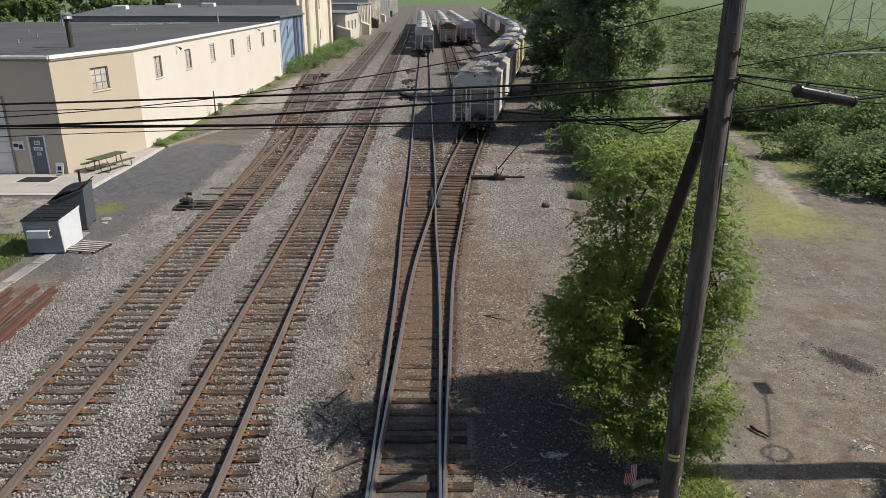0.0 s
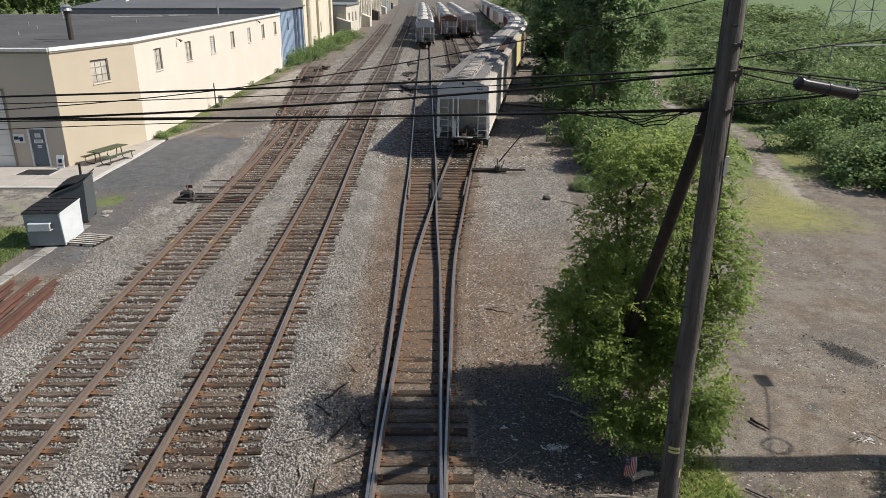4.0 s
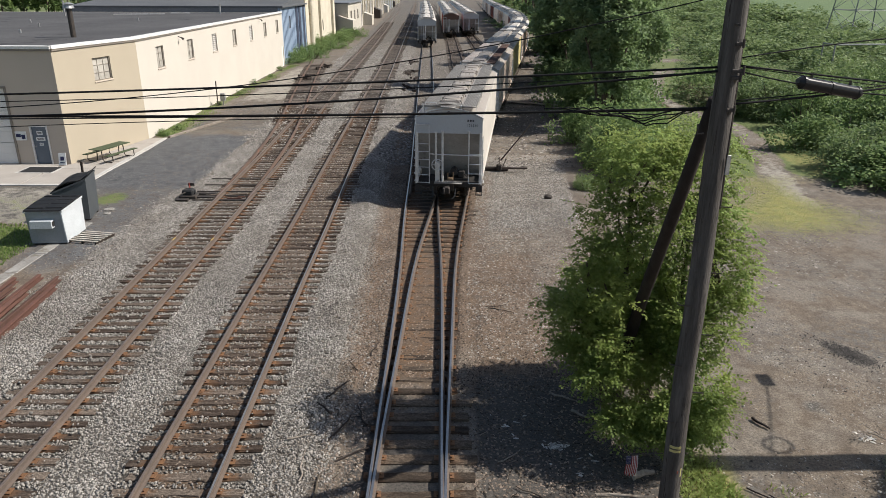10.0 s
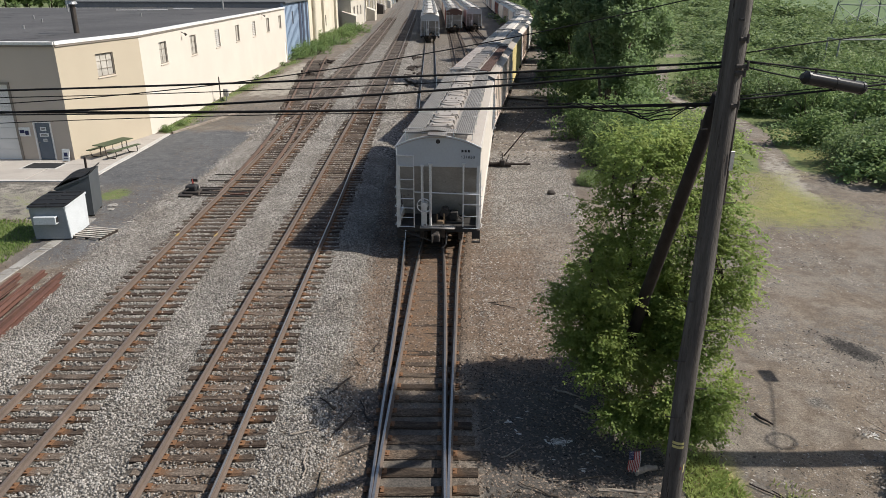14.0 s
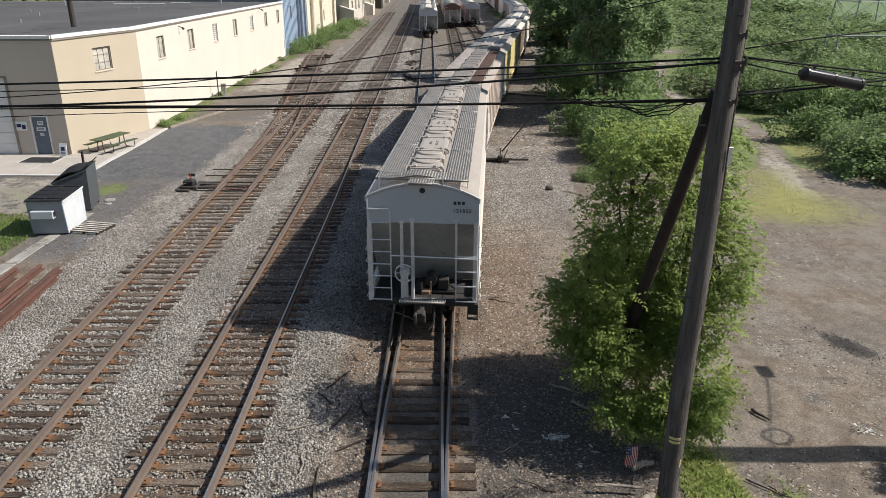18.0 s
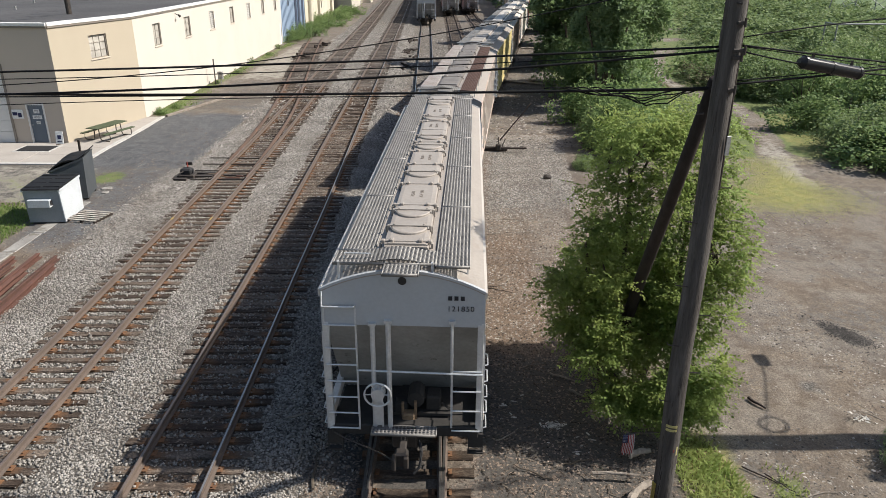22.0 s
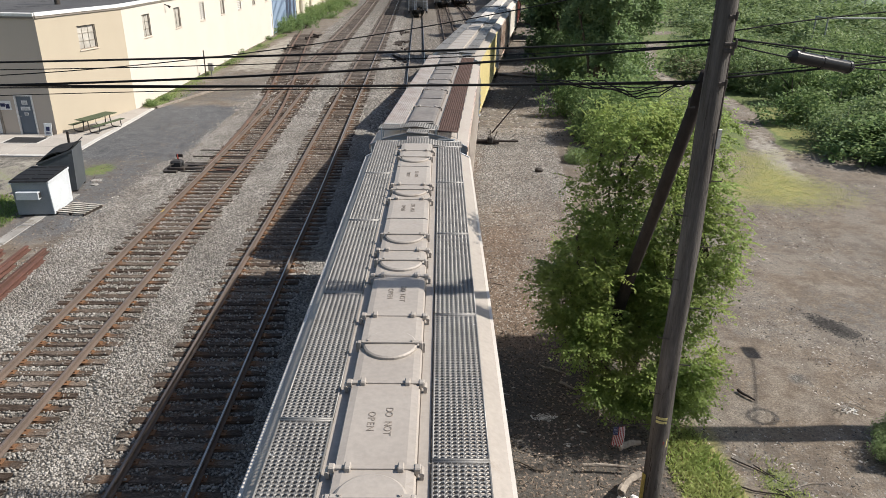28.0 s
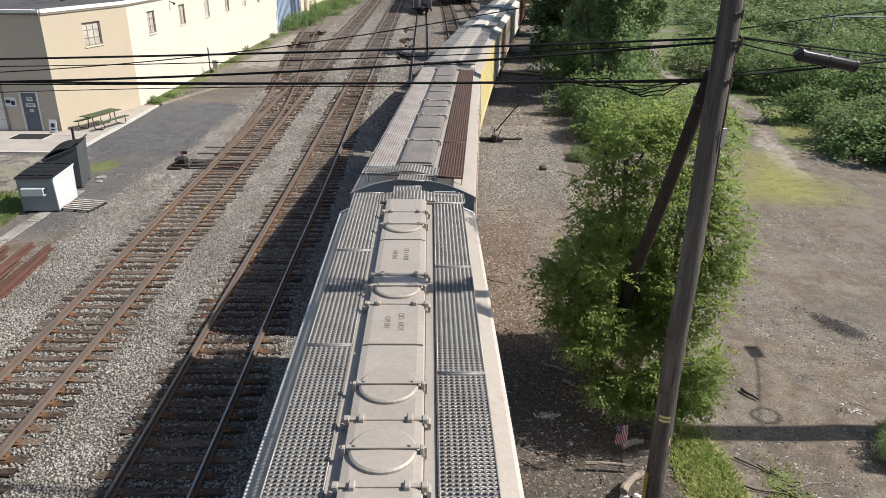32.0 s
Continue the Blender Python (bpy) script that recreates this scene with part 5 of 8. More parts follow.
    s.prism([(-0.44, 4.36), (-0.44, 4.57), (-0.41, 4.60), (0.41, 4.60), (0.44, 4.57), (0.44, 4.36)], 0.75, L - 0.7, "y")
    trough = part("hatch_trough", s, lid_mat, car, "dusty hatch coaming along the roof")
    for d in (-1, 1):
        part("coaming_flange", Shape().box(d * 0.515, L / 2, 4.455, 0.15, L - 1.5, 0.09, 0.012), roof_mat, car)
    if near:
        edges = [0.8, 3.15, 4.75, 6.54, 7.95, 9.06, 10.74, 11.96, 13.01, 14.57, 16.95]
        for lo, hi in zip(edges[:-1], edges[1:]):
            gap = 0.05 if lids else 0.14
            s = Shape().prism([(-0.42, 4.54), (-0.42, 4.572), (-0.335, 4.59), (0.335, 4.59), (0.42, 4.572), (0.42, 4.54)], lo + gap / 2, hi - gap / 2, "y")
            part("hatch_cover", s, lid_mat, car, at=pose(0, 0, 0.05))
        for y in LIDS if lids else ():
            lid = Shape()
            n = 32
            ring = [(0.37 * math.cos(2 * math.pi * k / n), y + 0.37 * math.sin(2 * math.pi * k / n)) for k in range(n)]
            pts = [(a, b, 4.57) for a, b in ring] + [(a, b, 4.622) for a, b in ring] + [(a * 0.93, y + (b - y) * 0.93, 4.638) for a, b in ring] + [(0, y, 4.646)]
            fs = [(i + o, (i + 1) % n + o, n + (i + 1) % n + o, n + i + o) for o in (0, n) for i in range(n)] + [(2 * n + i, 2 * n + (i + 1) % n, 3 * n) for i in range(n)]
            lid.add(pts, fs)
            ob = part("hatch_lid", lid, lid_mat, car, "round hatch lid", at=pose(0, 0, 0.05))
            bar = Shape().box(0, y, 4.66, 0.8, 0.06, 0.022, 0.006)
            for d in (-1, 1):
                bar.box(d * 0.425, y, 4.61, 0.05, 0.07, 0.11, 0.01).box(d * 0.455, y + 0.02, 4.565, 0.04, 0.045, 0.15)
                bar.cyl((d * 0.3, y, 4.665), (d * 0.3, y, 4.69), 0.02, n=6)
            part("lid_bar", bar, roof_mat, ob, "steel bar clamped over the lid")
        for y in STRAPS if lids else STRAPS[1::2]:
            s = Shape().box(0, y, 4.598, 0.86, 0.06, 0.02, 0.004)
            for d in (-1, 1):
                s.box(d * 0.28, y - 0.02, 4.622, 0.07, 0.11, 0.055, 0.012).box(d * 0.455, y, 4.585, 0.075, 0.09, 0.075, 0.012)
                s.cyl((d * 0.5, y - 0.06, 4.545), (d * 0.5, y + 0.06, 4.545), 0.026, n=8).box(d * 0.5, y, 4.5, 0.04, 0.05, 0.09)
            part("strap", s, roof_mat, car, "hatch strap with hinge lugs", at=pose(0, 0, 0.05))
    else:
        cover = Shape().box(0, 0, 4.59, 0.84, 1.3, 0.06, 0.02).mesh("hatch_cover", lid_mat)
        for k in range(10):
            part("hatch_cover", cover, None, car, at=pose(0, 1.4 + 1.64 * k, 0))
    if mark:
        for y in (3.95, 7.26, 11.37, 13.86):
            for k, w in ((0.1, "DO NOT"), (-0.1, "OPEN")):
                for j, ch in enumerate(w):
                    if ch != " ":
                        part("lettering", WORDS[ch], None, car, at=pose(k - 0.05, y + 0.09 * (len(w) / 2 - 0.5 - j), 4.644, 0, 0, -90))
    return car


BRAKE_STEP = grating_mesh(0.3, 1.3, GRATE)
ROOF_STEP = grating_mesh(0.5, 0.66, GRATE)


def humped(me, width):
    """Bends a board gently up in its middle, the way it follows the roof."""
    for v in me.vertices:
        v.co.z += 0.095 * math.exp(-((v.co.x - 0.62 * width) / (0.25 * width)) ** 2)
    return me


CROSS_BOARD = humped(grating_mesh(0.62, 1.9, GRATE), 1.9)
BOARD_PALE = grating_mesh(3.38, 0.64, GRATE_PALE)
STEP_FAR, ROOF_STEP_FAR, CROSS_FAR = plank_mesh(0.3, 1.3, GRATE), plank_mesh(0.5, 0.66, GRATE), humped(plank_mesh(0.62, 1.9, GRATE), 1.9)
BOARD_NEAR = grating_mesh(3.38, 0.64, GRATE)
BOARD_BROWN = grating_mesh(3.38, 0.64, GRATE_BROWN)
BOARD_FAR = plank_mesh(3.38, 0.64, GRATE)
BOARD_FAR_BROWN = plank_mesh(3.38, 0.64, GRATE_BROWN)
FADED = stuff_mat("faded_lettering", (0.17, 0.145, 0.125), (0.25, 0.215, 0.19), 0.7)
WORDS = {w: lettering(w, 0.125, FADED) for w in "DONTPE"}
TRAIN = [
    hopper_car("grey covered hopper car with dusty roof hatches and steel running boards", CAR_WHITE, CAR_ROOF, CAR_GREY, GRATE, BRIGHT_STEEL, CAR_ROOF, mark=True),
    hopper_car("pale covered hopper car with rust-brown running boards and graffiti", CAR_TAG, CAR_ROOF, END_SLATE, GRATE_BROWN, CAR_GREY, LID_BROWN, ribs=True, dark_ribs=CAR_WHITE, left_board=BOARD_PALE, lids=False),
    hopper_car("yellow-sided covered hopper car with grey roof", CAR_YELLOW, CAR_ROOF, CAR_GREY, GRATE, CAR_GREY, CAR_ROOF, near=False),
    hopper_car("white covered hopper car with dark graffiti on its sides", CAR_TAG, CAR_WHITE, CAR_GREY, GRATE, CAR_GREY, CAR_WHITE, near=False, ribs=True, dark_ribs=CAR_TAG),
    hopper_car("white covered hopper car with plain sides", CAR_WHITE, CAR_WHITE, CAR_GREY, GRATE, CAR_GREY, CAR_WHITE, near=False),
    hopper_car("dull red covered hopper car with brown ends", CAR_RED, CAR_ROOF, CAR_BROWN, GRATE, CAR_GREY, CAR_ROOF, near=False, ribs=True, dark_ribs=CAR_RED),
]
for k in (4, 3, 4, 5, 4, 3, 4, 4):
    TRAIN.append(copy_thing(TRAIN[k], pose(0, 0, 0)))

# where the front of the train stands, seconds and metres along its line
FRONT = [(0, 51.0), (2, 47.2), (6, 39.0), (9, 33.5), (12, 28.6), (14.5, 24.25), (16.5, 20.8), (18, 18.28), (19, 16.58), (20, 14.92), (21, 13.28), (22, 11.68), (23, 10.1), (24, 8.55), (25, 7.1), (27.5, 3.55), (28, 2.85), (30, 0.24), (32, -2.37)]
FRONT_FIT = np.polyfit(*zip(*FRONT), 5)
arc_y = np.arange(-30, 700, 0.25)
arc_s = np.concatenate([[0], np.cumsum(np.hypot(np.diff(arc_y), np.diff(line_d(arc_y))))])
arc_s -= np.interp(0, arc_y, arc_s)


def on_line(s):
    y = float(np.interp(s, arc_s, arc_y))
    return float(line_d(y)), y


def car_pose(front):
    (x0, y0), (x1, y1) = on_line(front + PIVOTS[0]), on_line(front + PIVOTS[1])
    turn = -math.atan2(x1 - x0, y1 - y0)
    m = pose(0, 0, 0, 0, 0, math.degrees(turn))
    return Matrix.Translation((x0, y0, YARD_TOP + 0.004)) @ m @ pose(0, -PIVOTS[0], 0)


# parked cars on the other yard tracks
def park(source, line, y):
    turn = math.degrees(-math.atan2(float(line(y + 15) - line(y)), 15.0))
    ob = copy_thing(source, pose(float(line(y)), y, YARD_TOP + 0.002, 0, 0, turn))
    return tagged(ob, group="parked freight cars")


for line, y0, kinds in ((line_c, 122.5, (4, 4, 4, 3, 4, 4, 4)), (line_e, 144, (5, 4, 4, 3, 4, 4)), (line_f, 149, (4, 4, 4, 4, 3, 4))):
    for k, which in enumerate(kinds):
        park(TRAIN[which], line, y0 + 19 * k)


# ---- buildings ----
def wall_frame(p, q):
    """The pose whose x runs along the wall from p to q and whose y points into it."""
    return pose(p[0], p[1], 0, 0, 0, math.degrees(math.atan2(q[1] - p[1], q[0] - p[0])))


def wall_with_holes(length, height, z0, holes, thick=0.3):
    """A wall from x 0 to length with rectangular holes (x0, x1, z0, z1): one connected mesh."""
    xs = sorted({0.0, length, *[h[0] for h in holes], *[h[1] for h in holes]})
    zs = sorted({z0, height, *[h[2] for h in holes], *[h[3] for h in holes]})
    nx, nz = len(xs), len(zs)

    def solid(i, k):
        if not (0 <= i < nx - 1 and 0 <= k < nz - 1):
            return False
        x, z = (xs[i] + xs[i + 1]) / 2, (zs[k] + zs[k + 1]) / 2
        return not any(h[0] <= x <= h[1] and h[2] <= z <= h[3] for h in holes)

    at = lambda i, k, back: (back * nx + i) * nz + k
    fs = []
    for i in range(nx - 1):
        for k in range(nz - 1):
            if not solid(i, k):
                continue
            fs.append((at(i, k, 0), at(i + 1, k, 0), at(i + 1, k + 1, 0), at(i, k + 1, 0)))
            fs.append((at(i, k + 1, 1), at(i + 1, k + 1, 1), at(i + 1, k, 1), at(i, k, 1)))
            for di, dk, (a, b) in ((-1, 0, ((i, k), (i, k + 1))), (1, 0, ((i + 1, k), (i + 1, k + 1))), (0, -1, ((i, k), (i + 1, k))), (0, 1, ((i, k + 1), (i + 1, k + 1)))):
                if not solid(i + di, k + dk):
                    fs.append((at(*a, 0), at(*b, 0), at(*b, 1), at(*a, 1)))
    s = Shape()
    return s.add([(x, thick * back, z) for back in (0, 1) for x in xs for z in zs], fs)


def add_window(parent, m, x0, x1, z0, z1, cols=3, rows=3, blind=False):
    fr = Shape()
    w = 0.045
    fr.box((x0 + x1) / 2, 0.11, z0 + w / 2, x1 - x0, 0.1, w).box((x0 + x1) / 2, 0.11, z1 - w / 2, x1 - x0, 0.1, w)
    fr.box(x0 + w / 2, 0.11, (z0 + z1) / 2, w, 0.1, z1 - z0).box(x1 - w / 2, 0.11, (z0 + z1) / 2, w, 0.1, z1 - z0)
    win = part("window", fr, BROWN_FRAME, parent, "small-paned brown-framed window", at=m)
    for k in range(1, cols):
        part("glazing_bar", Shape().box(x0 + (x1 - x0) * k / cols, 0.12, (z0 + z1) / 2, 0.016, 0.04, z1 - z0 - 0.1), PANE_BAR, win)
    for k in range(1, rows):
        part("glazing_bar", Shape().box((x0 + x1) / 2, 0.118, z0 + (z1 - z0) * k / rows, x1 - x0 - 0.1, 0.04, 0.016), PANE_BAR, win)
    for a in range(cols):
        for b in range(rows):
            xa, xb = x0 + (x1 - x0) * a / cols, x0 + (x1 - x0) * (a + 1) / cols
            za, zb = z0 + (z1 - z0) * b / rows, z0 + (z1 - z0) * (b + 1) / rows
            part("pane", Shape().box((xa + xb) / 2, 0.135, (za + zb) / 2, xb - xa - 0.03, 0.012, zb - za - 0.03), GLASS, win)
    part("sill", Shape().box((x0 + x1) / 2, 0.0, z0 - 0.045, x1 - x0 + 0.1, 0.1, 0.06, 0.01), TAN_DARK, win)
    if blind:
        for k in range(9):
            part("slat", Shape().box((x0 + x1) / 2, 0.09, z0 + (z1 - z0) * (k + 0.5) / 9, x1 - x0 - 0.08, 0.03, 0.06), WHITE_TRIM, win)
    return win


A_, B_, C_, D_ = (-21.02, 38.85), (-19.45, 46.0), (-20.05, 91.1), (-62.0, 38.95)
ROOF_H = 6.62


def warehouse():
    hs = thing("warehouse", "cream and tan painted one-storey warehouse with flat tar roof", "building")
    # long wall along the tracks
    ln = math.dist(B_, C_)
    m = wall_frame(B_, C_)
    m = Matrix.Translation((B_[0], B_[1], 0)) @ pose(0, 0, 0, 0, 0, math.degrees(math.atan2(C_[1] - B_[1], C_[0] - B_[0])))
    wins = [(3.2 + 6.36 * k, 4.58 + 6.36 * k, 4.42, 5.86) for k in range(7)]
    door = (43.9, 44.85, 0.25, 2.75)
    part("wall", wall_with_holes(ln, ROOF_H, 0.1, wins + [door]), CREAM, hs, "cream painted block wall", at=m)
    for k, h in enumerate(wins):
        add_window(hs, m, *h, cols=2, rows=3, blind=k in (2, 4))
    part("door", Shape().box(44.375, 0.1, 1.5, 0.95, 0.06, 2.5), WHITE_TRIM, hs, at=m)
    # short angled wall
    m2 = Matrix.Translation((A_[0], A_[1], 0)) @ pose(0, 0, 0, 0, 0, math.degrees(math.atan2(B_[1] - A_[1], B_[0] - A_[0])))
    ln2 = math.dist(A_, B_)
    hole = (3.1, 4.66, 4.5, 5.8)
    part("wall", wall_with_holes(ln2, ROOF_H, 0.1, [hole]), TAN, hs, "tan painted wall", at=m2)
    add_window(hs, m2, *hole, cols=3, rows=3)
    # front wall with door and loading door
    m3 = Matrix.Translation((D_[0], D_[1], 0)) @ pose(0, 0, 0, 0, 0, math.degrees(math.atan2(A_[1] - D_[1], A_[0] - D_[0])))
    ln3 = math.dist(A_, D_)
    x_of = lambda x: x - D_[0]
    dr, gar = (x_of(-22.98), x_of(-22.02), 0.3, 2.46), (x_of(-27.4), x_of(-23.9), 0.3, 4.5)
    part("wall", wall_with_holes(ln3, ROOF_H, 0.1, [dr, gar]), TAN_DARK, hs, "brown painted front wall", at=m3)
    s = Shape().box((dr[0] + dr[1]) / 2, 0.08, 1.37, dr[1] - dr[0] - 0.08, 0.06, 2.1, 0.005)
    door_ = part("door", s, BLUE_DOOR, hs, "slate-blue steel entrance door", at=m3)
    fr = Shape()
    for x in (dr[0] + 0.02, dr[1] - 0.02):
        fr.box(x, 0.02, 1.38, 0.07, 0.14, 2.16)
    fr.box((dr[0] + dr[1]) / 2, 0.02, 2.44, 1.0, 0.14, 0.07)
    part("door_frame", fr, WHITE_TRIM, door_)
    part("handle", Shape().cyl((dr[0] + 0.16, 0.04, 1.3), (dr[0] + 0.16, -0.04, 1.3), 0.035), STEEL, door_)
    for z, w, h in ((2.05, 0.32, 0.22), (1.72, 0.5, 0.2), (1.42, 0.22, 0.16)):
        nt_ = part("notice", Shape().box((dr[0] + dr[1]) / 2, 0.042, z, w, 0.012, h), WHITE_PAINT, door_, "paper notice")
        ln_ = Shape()
        for r_ in range(2):
            ln_.box((dr[0] + dr[1]) / 2, 0.033, z + h * (0.15 - 0.3 * r_), w * 0.7, 0.008, h * 0.12)
        part("text_line", ln_, INK, nt_)
    board_ = part("sign", Shape().box(dr[0] - 0.55, -0.02, 1.9, 0.62, 0.03, 0.5), WHITE_PAINT, hs, "white wall sign", at=m3)
    part("text_line", Shape().box(dr[0] - 0.68, -0.04, 1.92, 0.26, 0.01, 0.18).box(dr[0] - 0.42, -0.04, 1.85, 0.2, 0.01, 0.24), NAVY, board_)
    gd = part("loading_door", Shape().box((gar[0] + gar[1]) / 2, 0.12, 0.6, gar[1] - gar[0], 0.05, 0.585, 0.004), WHITE_TRIM, hs, "white sectional loading door", at=m3)
    for k in range(1, 7):
        part("panel", Shape().box((gar[0] + gar[1]) / 2, 0.12, 0.6 + 0.6 * k, gar[1] - gar[0], 0.05, 0.585, 0.004), WHITE_TRIM, gd)
    gf = Shape()
    for x in (gar[0], gar[1]):
        gf.box(x, 0.0, 2.4, 0.12, 0.12, 4.25)
    gf.box((gar[0] + gar[1]) / 2, 0, 4.55, gar[1] - gar[0] + 0.12, 0.12, 0.12)
    part("loading_door_frame", gf, BROWN_FRAME, hs, at=m3)
    # back walls
    E_, F_ = (-62.0, 91.3), (-20.05, 91.3)
    part("wall", Shape().box(-41.2, 91.25, 3.35, 41.6, 0.3, 6.5), CREAM, hs)
    part("wall", Shape().box(-62.0, 65.2, 3.35, 0.3, 52, 6.5), CREAM, hs)
    # roof and white cap
    roof = Shape().prism([(A_[0] - 0.1, A_[1] + 0.3), (B_[0] - 0.25, B_[1]), (C_[0] - 0.25, C_[1]), (-62, 91.1), (-62, 39.2)], ROOF_H - 0.35, ROOF_H - 0.06, "z")
    part("roof", roof, TAR, hs, "black tar roof with patches")
    for (p, q), w in zip(((D_, A_), (A_, B_), (B_, C_)), (0.42, 0.42, 0.42)):
        mm = Matrix.Translation((p[0], p[1], 0)) @ pose(0, 0, 0, 0, 0, math.degrees(math.atan2(q[1] - p[1], q[0] - p[0])))
        n = max(2, round(math.dist(p, q) / 3.05))
        for k in range(n):
            a, b = math.dist(p, q) * k / n, math.dist(p, q) * (k + 1) / n
            part("coping", Shape().box((a + b) / 2, 0.13, ROOF_H + 0.02, b - a - 0.012, w, 0.16, 0.012), WHITE_TRIM, hs, at=mm)
        part("drip_edge", Shape().box(math.dist(p, q) / 2, -0.04, ROOF_H - 0.13, math.dist(p, q), 0.06, 0.07), BROWN_FRAME, hs, at=mm)
    vent = Shape().cyl((-24.17, 47.8, 6.5), (-24.17, 47.8, 8.35), 0.17, n=12)
    vent_ = part("roof_vent", vent, DARK_STEEL, hs, "tall rusty vent pipe on the roof")
    part("cowl", Shape().cyl((-24.17, 47.8, 8.35), (-24.17, 47.8, 8.6), 0.34, 0.26, n=12).cyl((-24.17, 47.8, 8.6), (-24.17, 47.8, 8.72), 0.36, 0.1, n=12), STEEL, vent_)
    for x, y, h in ((-41, 80, 1.6), (-26.0, 86, 1.2), (-33, 60, 0.3), (-30, 52, 0.25), (-37, 66, 0.3), (-29, 70, 0.3)):
        part("roof_pipe", Shape().cyl((x, y, 6.5), (x, y, 6.55 + h), 0.1 if h > 1 else 0.07, n=10), STEEL, hs)
    for x, y, w, d, turn in ((-35, 85, 5.5, 0.25, 15), (-31.5, 88.5, 2.2, 0.4, 12), (-44, 62, 4, 0.3, 4)):
        part("flashing", Shape().box(0, 0, 0, w, d, 0.06), WHITE_TRIM, hs, at=pose(x, y, 6.6, 0, 0, turn))
    for x, y, dd in ((7.8, 0, 6.15), (33.0, 0, 6.3)):
        lamp = part("wall_lamp", Shape().cyl((x, -0.3, dd - 0.05), (x, 0.0, dd + 0.1), 0.03, n=6).cyl((x, -0.38, dd - 0.12), (x, -0.24, dd + 0.02), 0.10, 0.05, n=10), DARK_STEEL, hs, "dark wall lamp", at=m)
    return hs


warehouse()


def simple_block(name, label, x0, x1, y0, y1, h, mat, roof_mat, wins, base=0.2, end_mat=None):
    """A far building with its openings on the side along the tracks. wins: y0, y1, z0, z1."""
    hs = thing(name, label, "building")
    m = Matrix.Translation((x1, y0, 0)) @ pose(0, 0, 0, 0, 0, 90)
    part("wall", wall_with_holes(y1 - y0, h, base - 0.2, [(a - y0, b - y0, c, d) for a, b, c, d in wins]), mat, hs, at=m)
    for yy in (y0 + 0.15, y1 - 0.15):
        part("wall", Shape().box((x0 + x1) / 2 - 0.16, yy, h / 2, x1 - x0 - 0.32, 0.3, h), end_mat or mat, hs)
    part("wall", Shape().box(x0, (y0 + y1) / 2, h / 2, 0.3, y1 - y0, h), mat, hs)
    part("roof", Shape().box((x0 + x1) / 2 + 0.1, (y0 + y1) / 2, h + 0.08, x1 - x0 + 0.5, y1 - y0 + 0.2, 0.22, 0.03), roof_mat, hs)
    for a, b, c, d in wins:
        w = part("window", Shape().box((a + b) / 2 - y0, 0.16, (c + d) / 2, b - a, 0.05, d - c), GLASS, hs, "dark window", at=m)
        f = Shape()
        for x in (a, (a + b) / 2, b):
            f.box(x - y0, 0.12, (c + d) / 2, 0.07, 0.08, d - c)
        for z in (c, d):
            f.box((a + b) / 2 - y0, 0.12, z, b - a, 0.08, 0.07)
        part("window_frame", f, BROWN_FRAME, w)
    return hs


blue = simple_block("blue_building", "pale blue metal-sided industrial building with grey roof", -47, -20.3, 91.7, 108, 7.15, BLUE_SIDING, OLD_ROOF, [(96.4, 97.4, 4.4, 6.0)], end_mat=GREY_ROOF)
part("roof_pitch", Shape().prism([(92.0, 7.33), (108.0, 7.33), (108.0, 8.35), (107.0, 8.35)], -46.6, -20.4, "x"), OLD_ROOF, blue, "low pitched grey roof")
for x, y in ((-43.5, 101), (-37.5, 104), (-33.0, 105.5)):
    part("roof_unit", Shape().box(x, y, 7.55 + 0.068 * (y - 92), 1.9, 1.0, 0.5, 0.08), WHITE_TRIM, blue, "white rooftop unit")
for y in (101.5, 103.6, 106.2):
    part("navy_panel", Shape().box(-20.27, y, 3.55, 0.06, 1.3, 6.9), NAVY_SIDING, blue, "dark navy siding panel")
for y in np.arange(92.8, 108, 0.75):
    part("siding_rib", Shape().box(-20.27, y, 3.55, 0.05, 0.06, 6.9), BLUE_SIDING, blue)
mill = simple_block("old_mill", "tall stained cream concrete mill building", -40, -21.6, 111, 146, 16, OLD_CREAM, GREY_ROOF, [(119 + 11 * k, 120.6 + 11 * k, z, z + 1.8) for k in range(3) for z in (2.2, 7.4)])
for k in range(3):
    y = 113.5 + 14 * k
    part("pier", Shape().box(-21.4, y, 8, 0.5, 0.9, 16, 0.05), OLD_CREAM, mill)
part("chute", Shape().cyl((-20.9, 116, 0.5), (-20.9, 116, 14), 0.35, n=10), OLD_CREAM, mill, "pale round downpipe")
shed = simple_block("brick_shed", "low cream brick shed with flat grey roof", -42, -19.8, 152, 176, 6.2, OLD_BRICK, GREY_ROOF, [(156 + 6 * k, 158.4 + 6 * k, 2.6, 4.6) for k in range(3)])
part("lean_to", Shape().prism([(-21.5, 0.2), (-18.6, 0.2), (-18.6, 3.0), (-21.5, 3.9)], 150, 155, "y"), OLD_BRICK, shed, "grey lean-to at the shed's end")
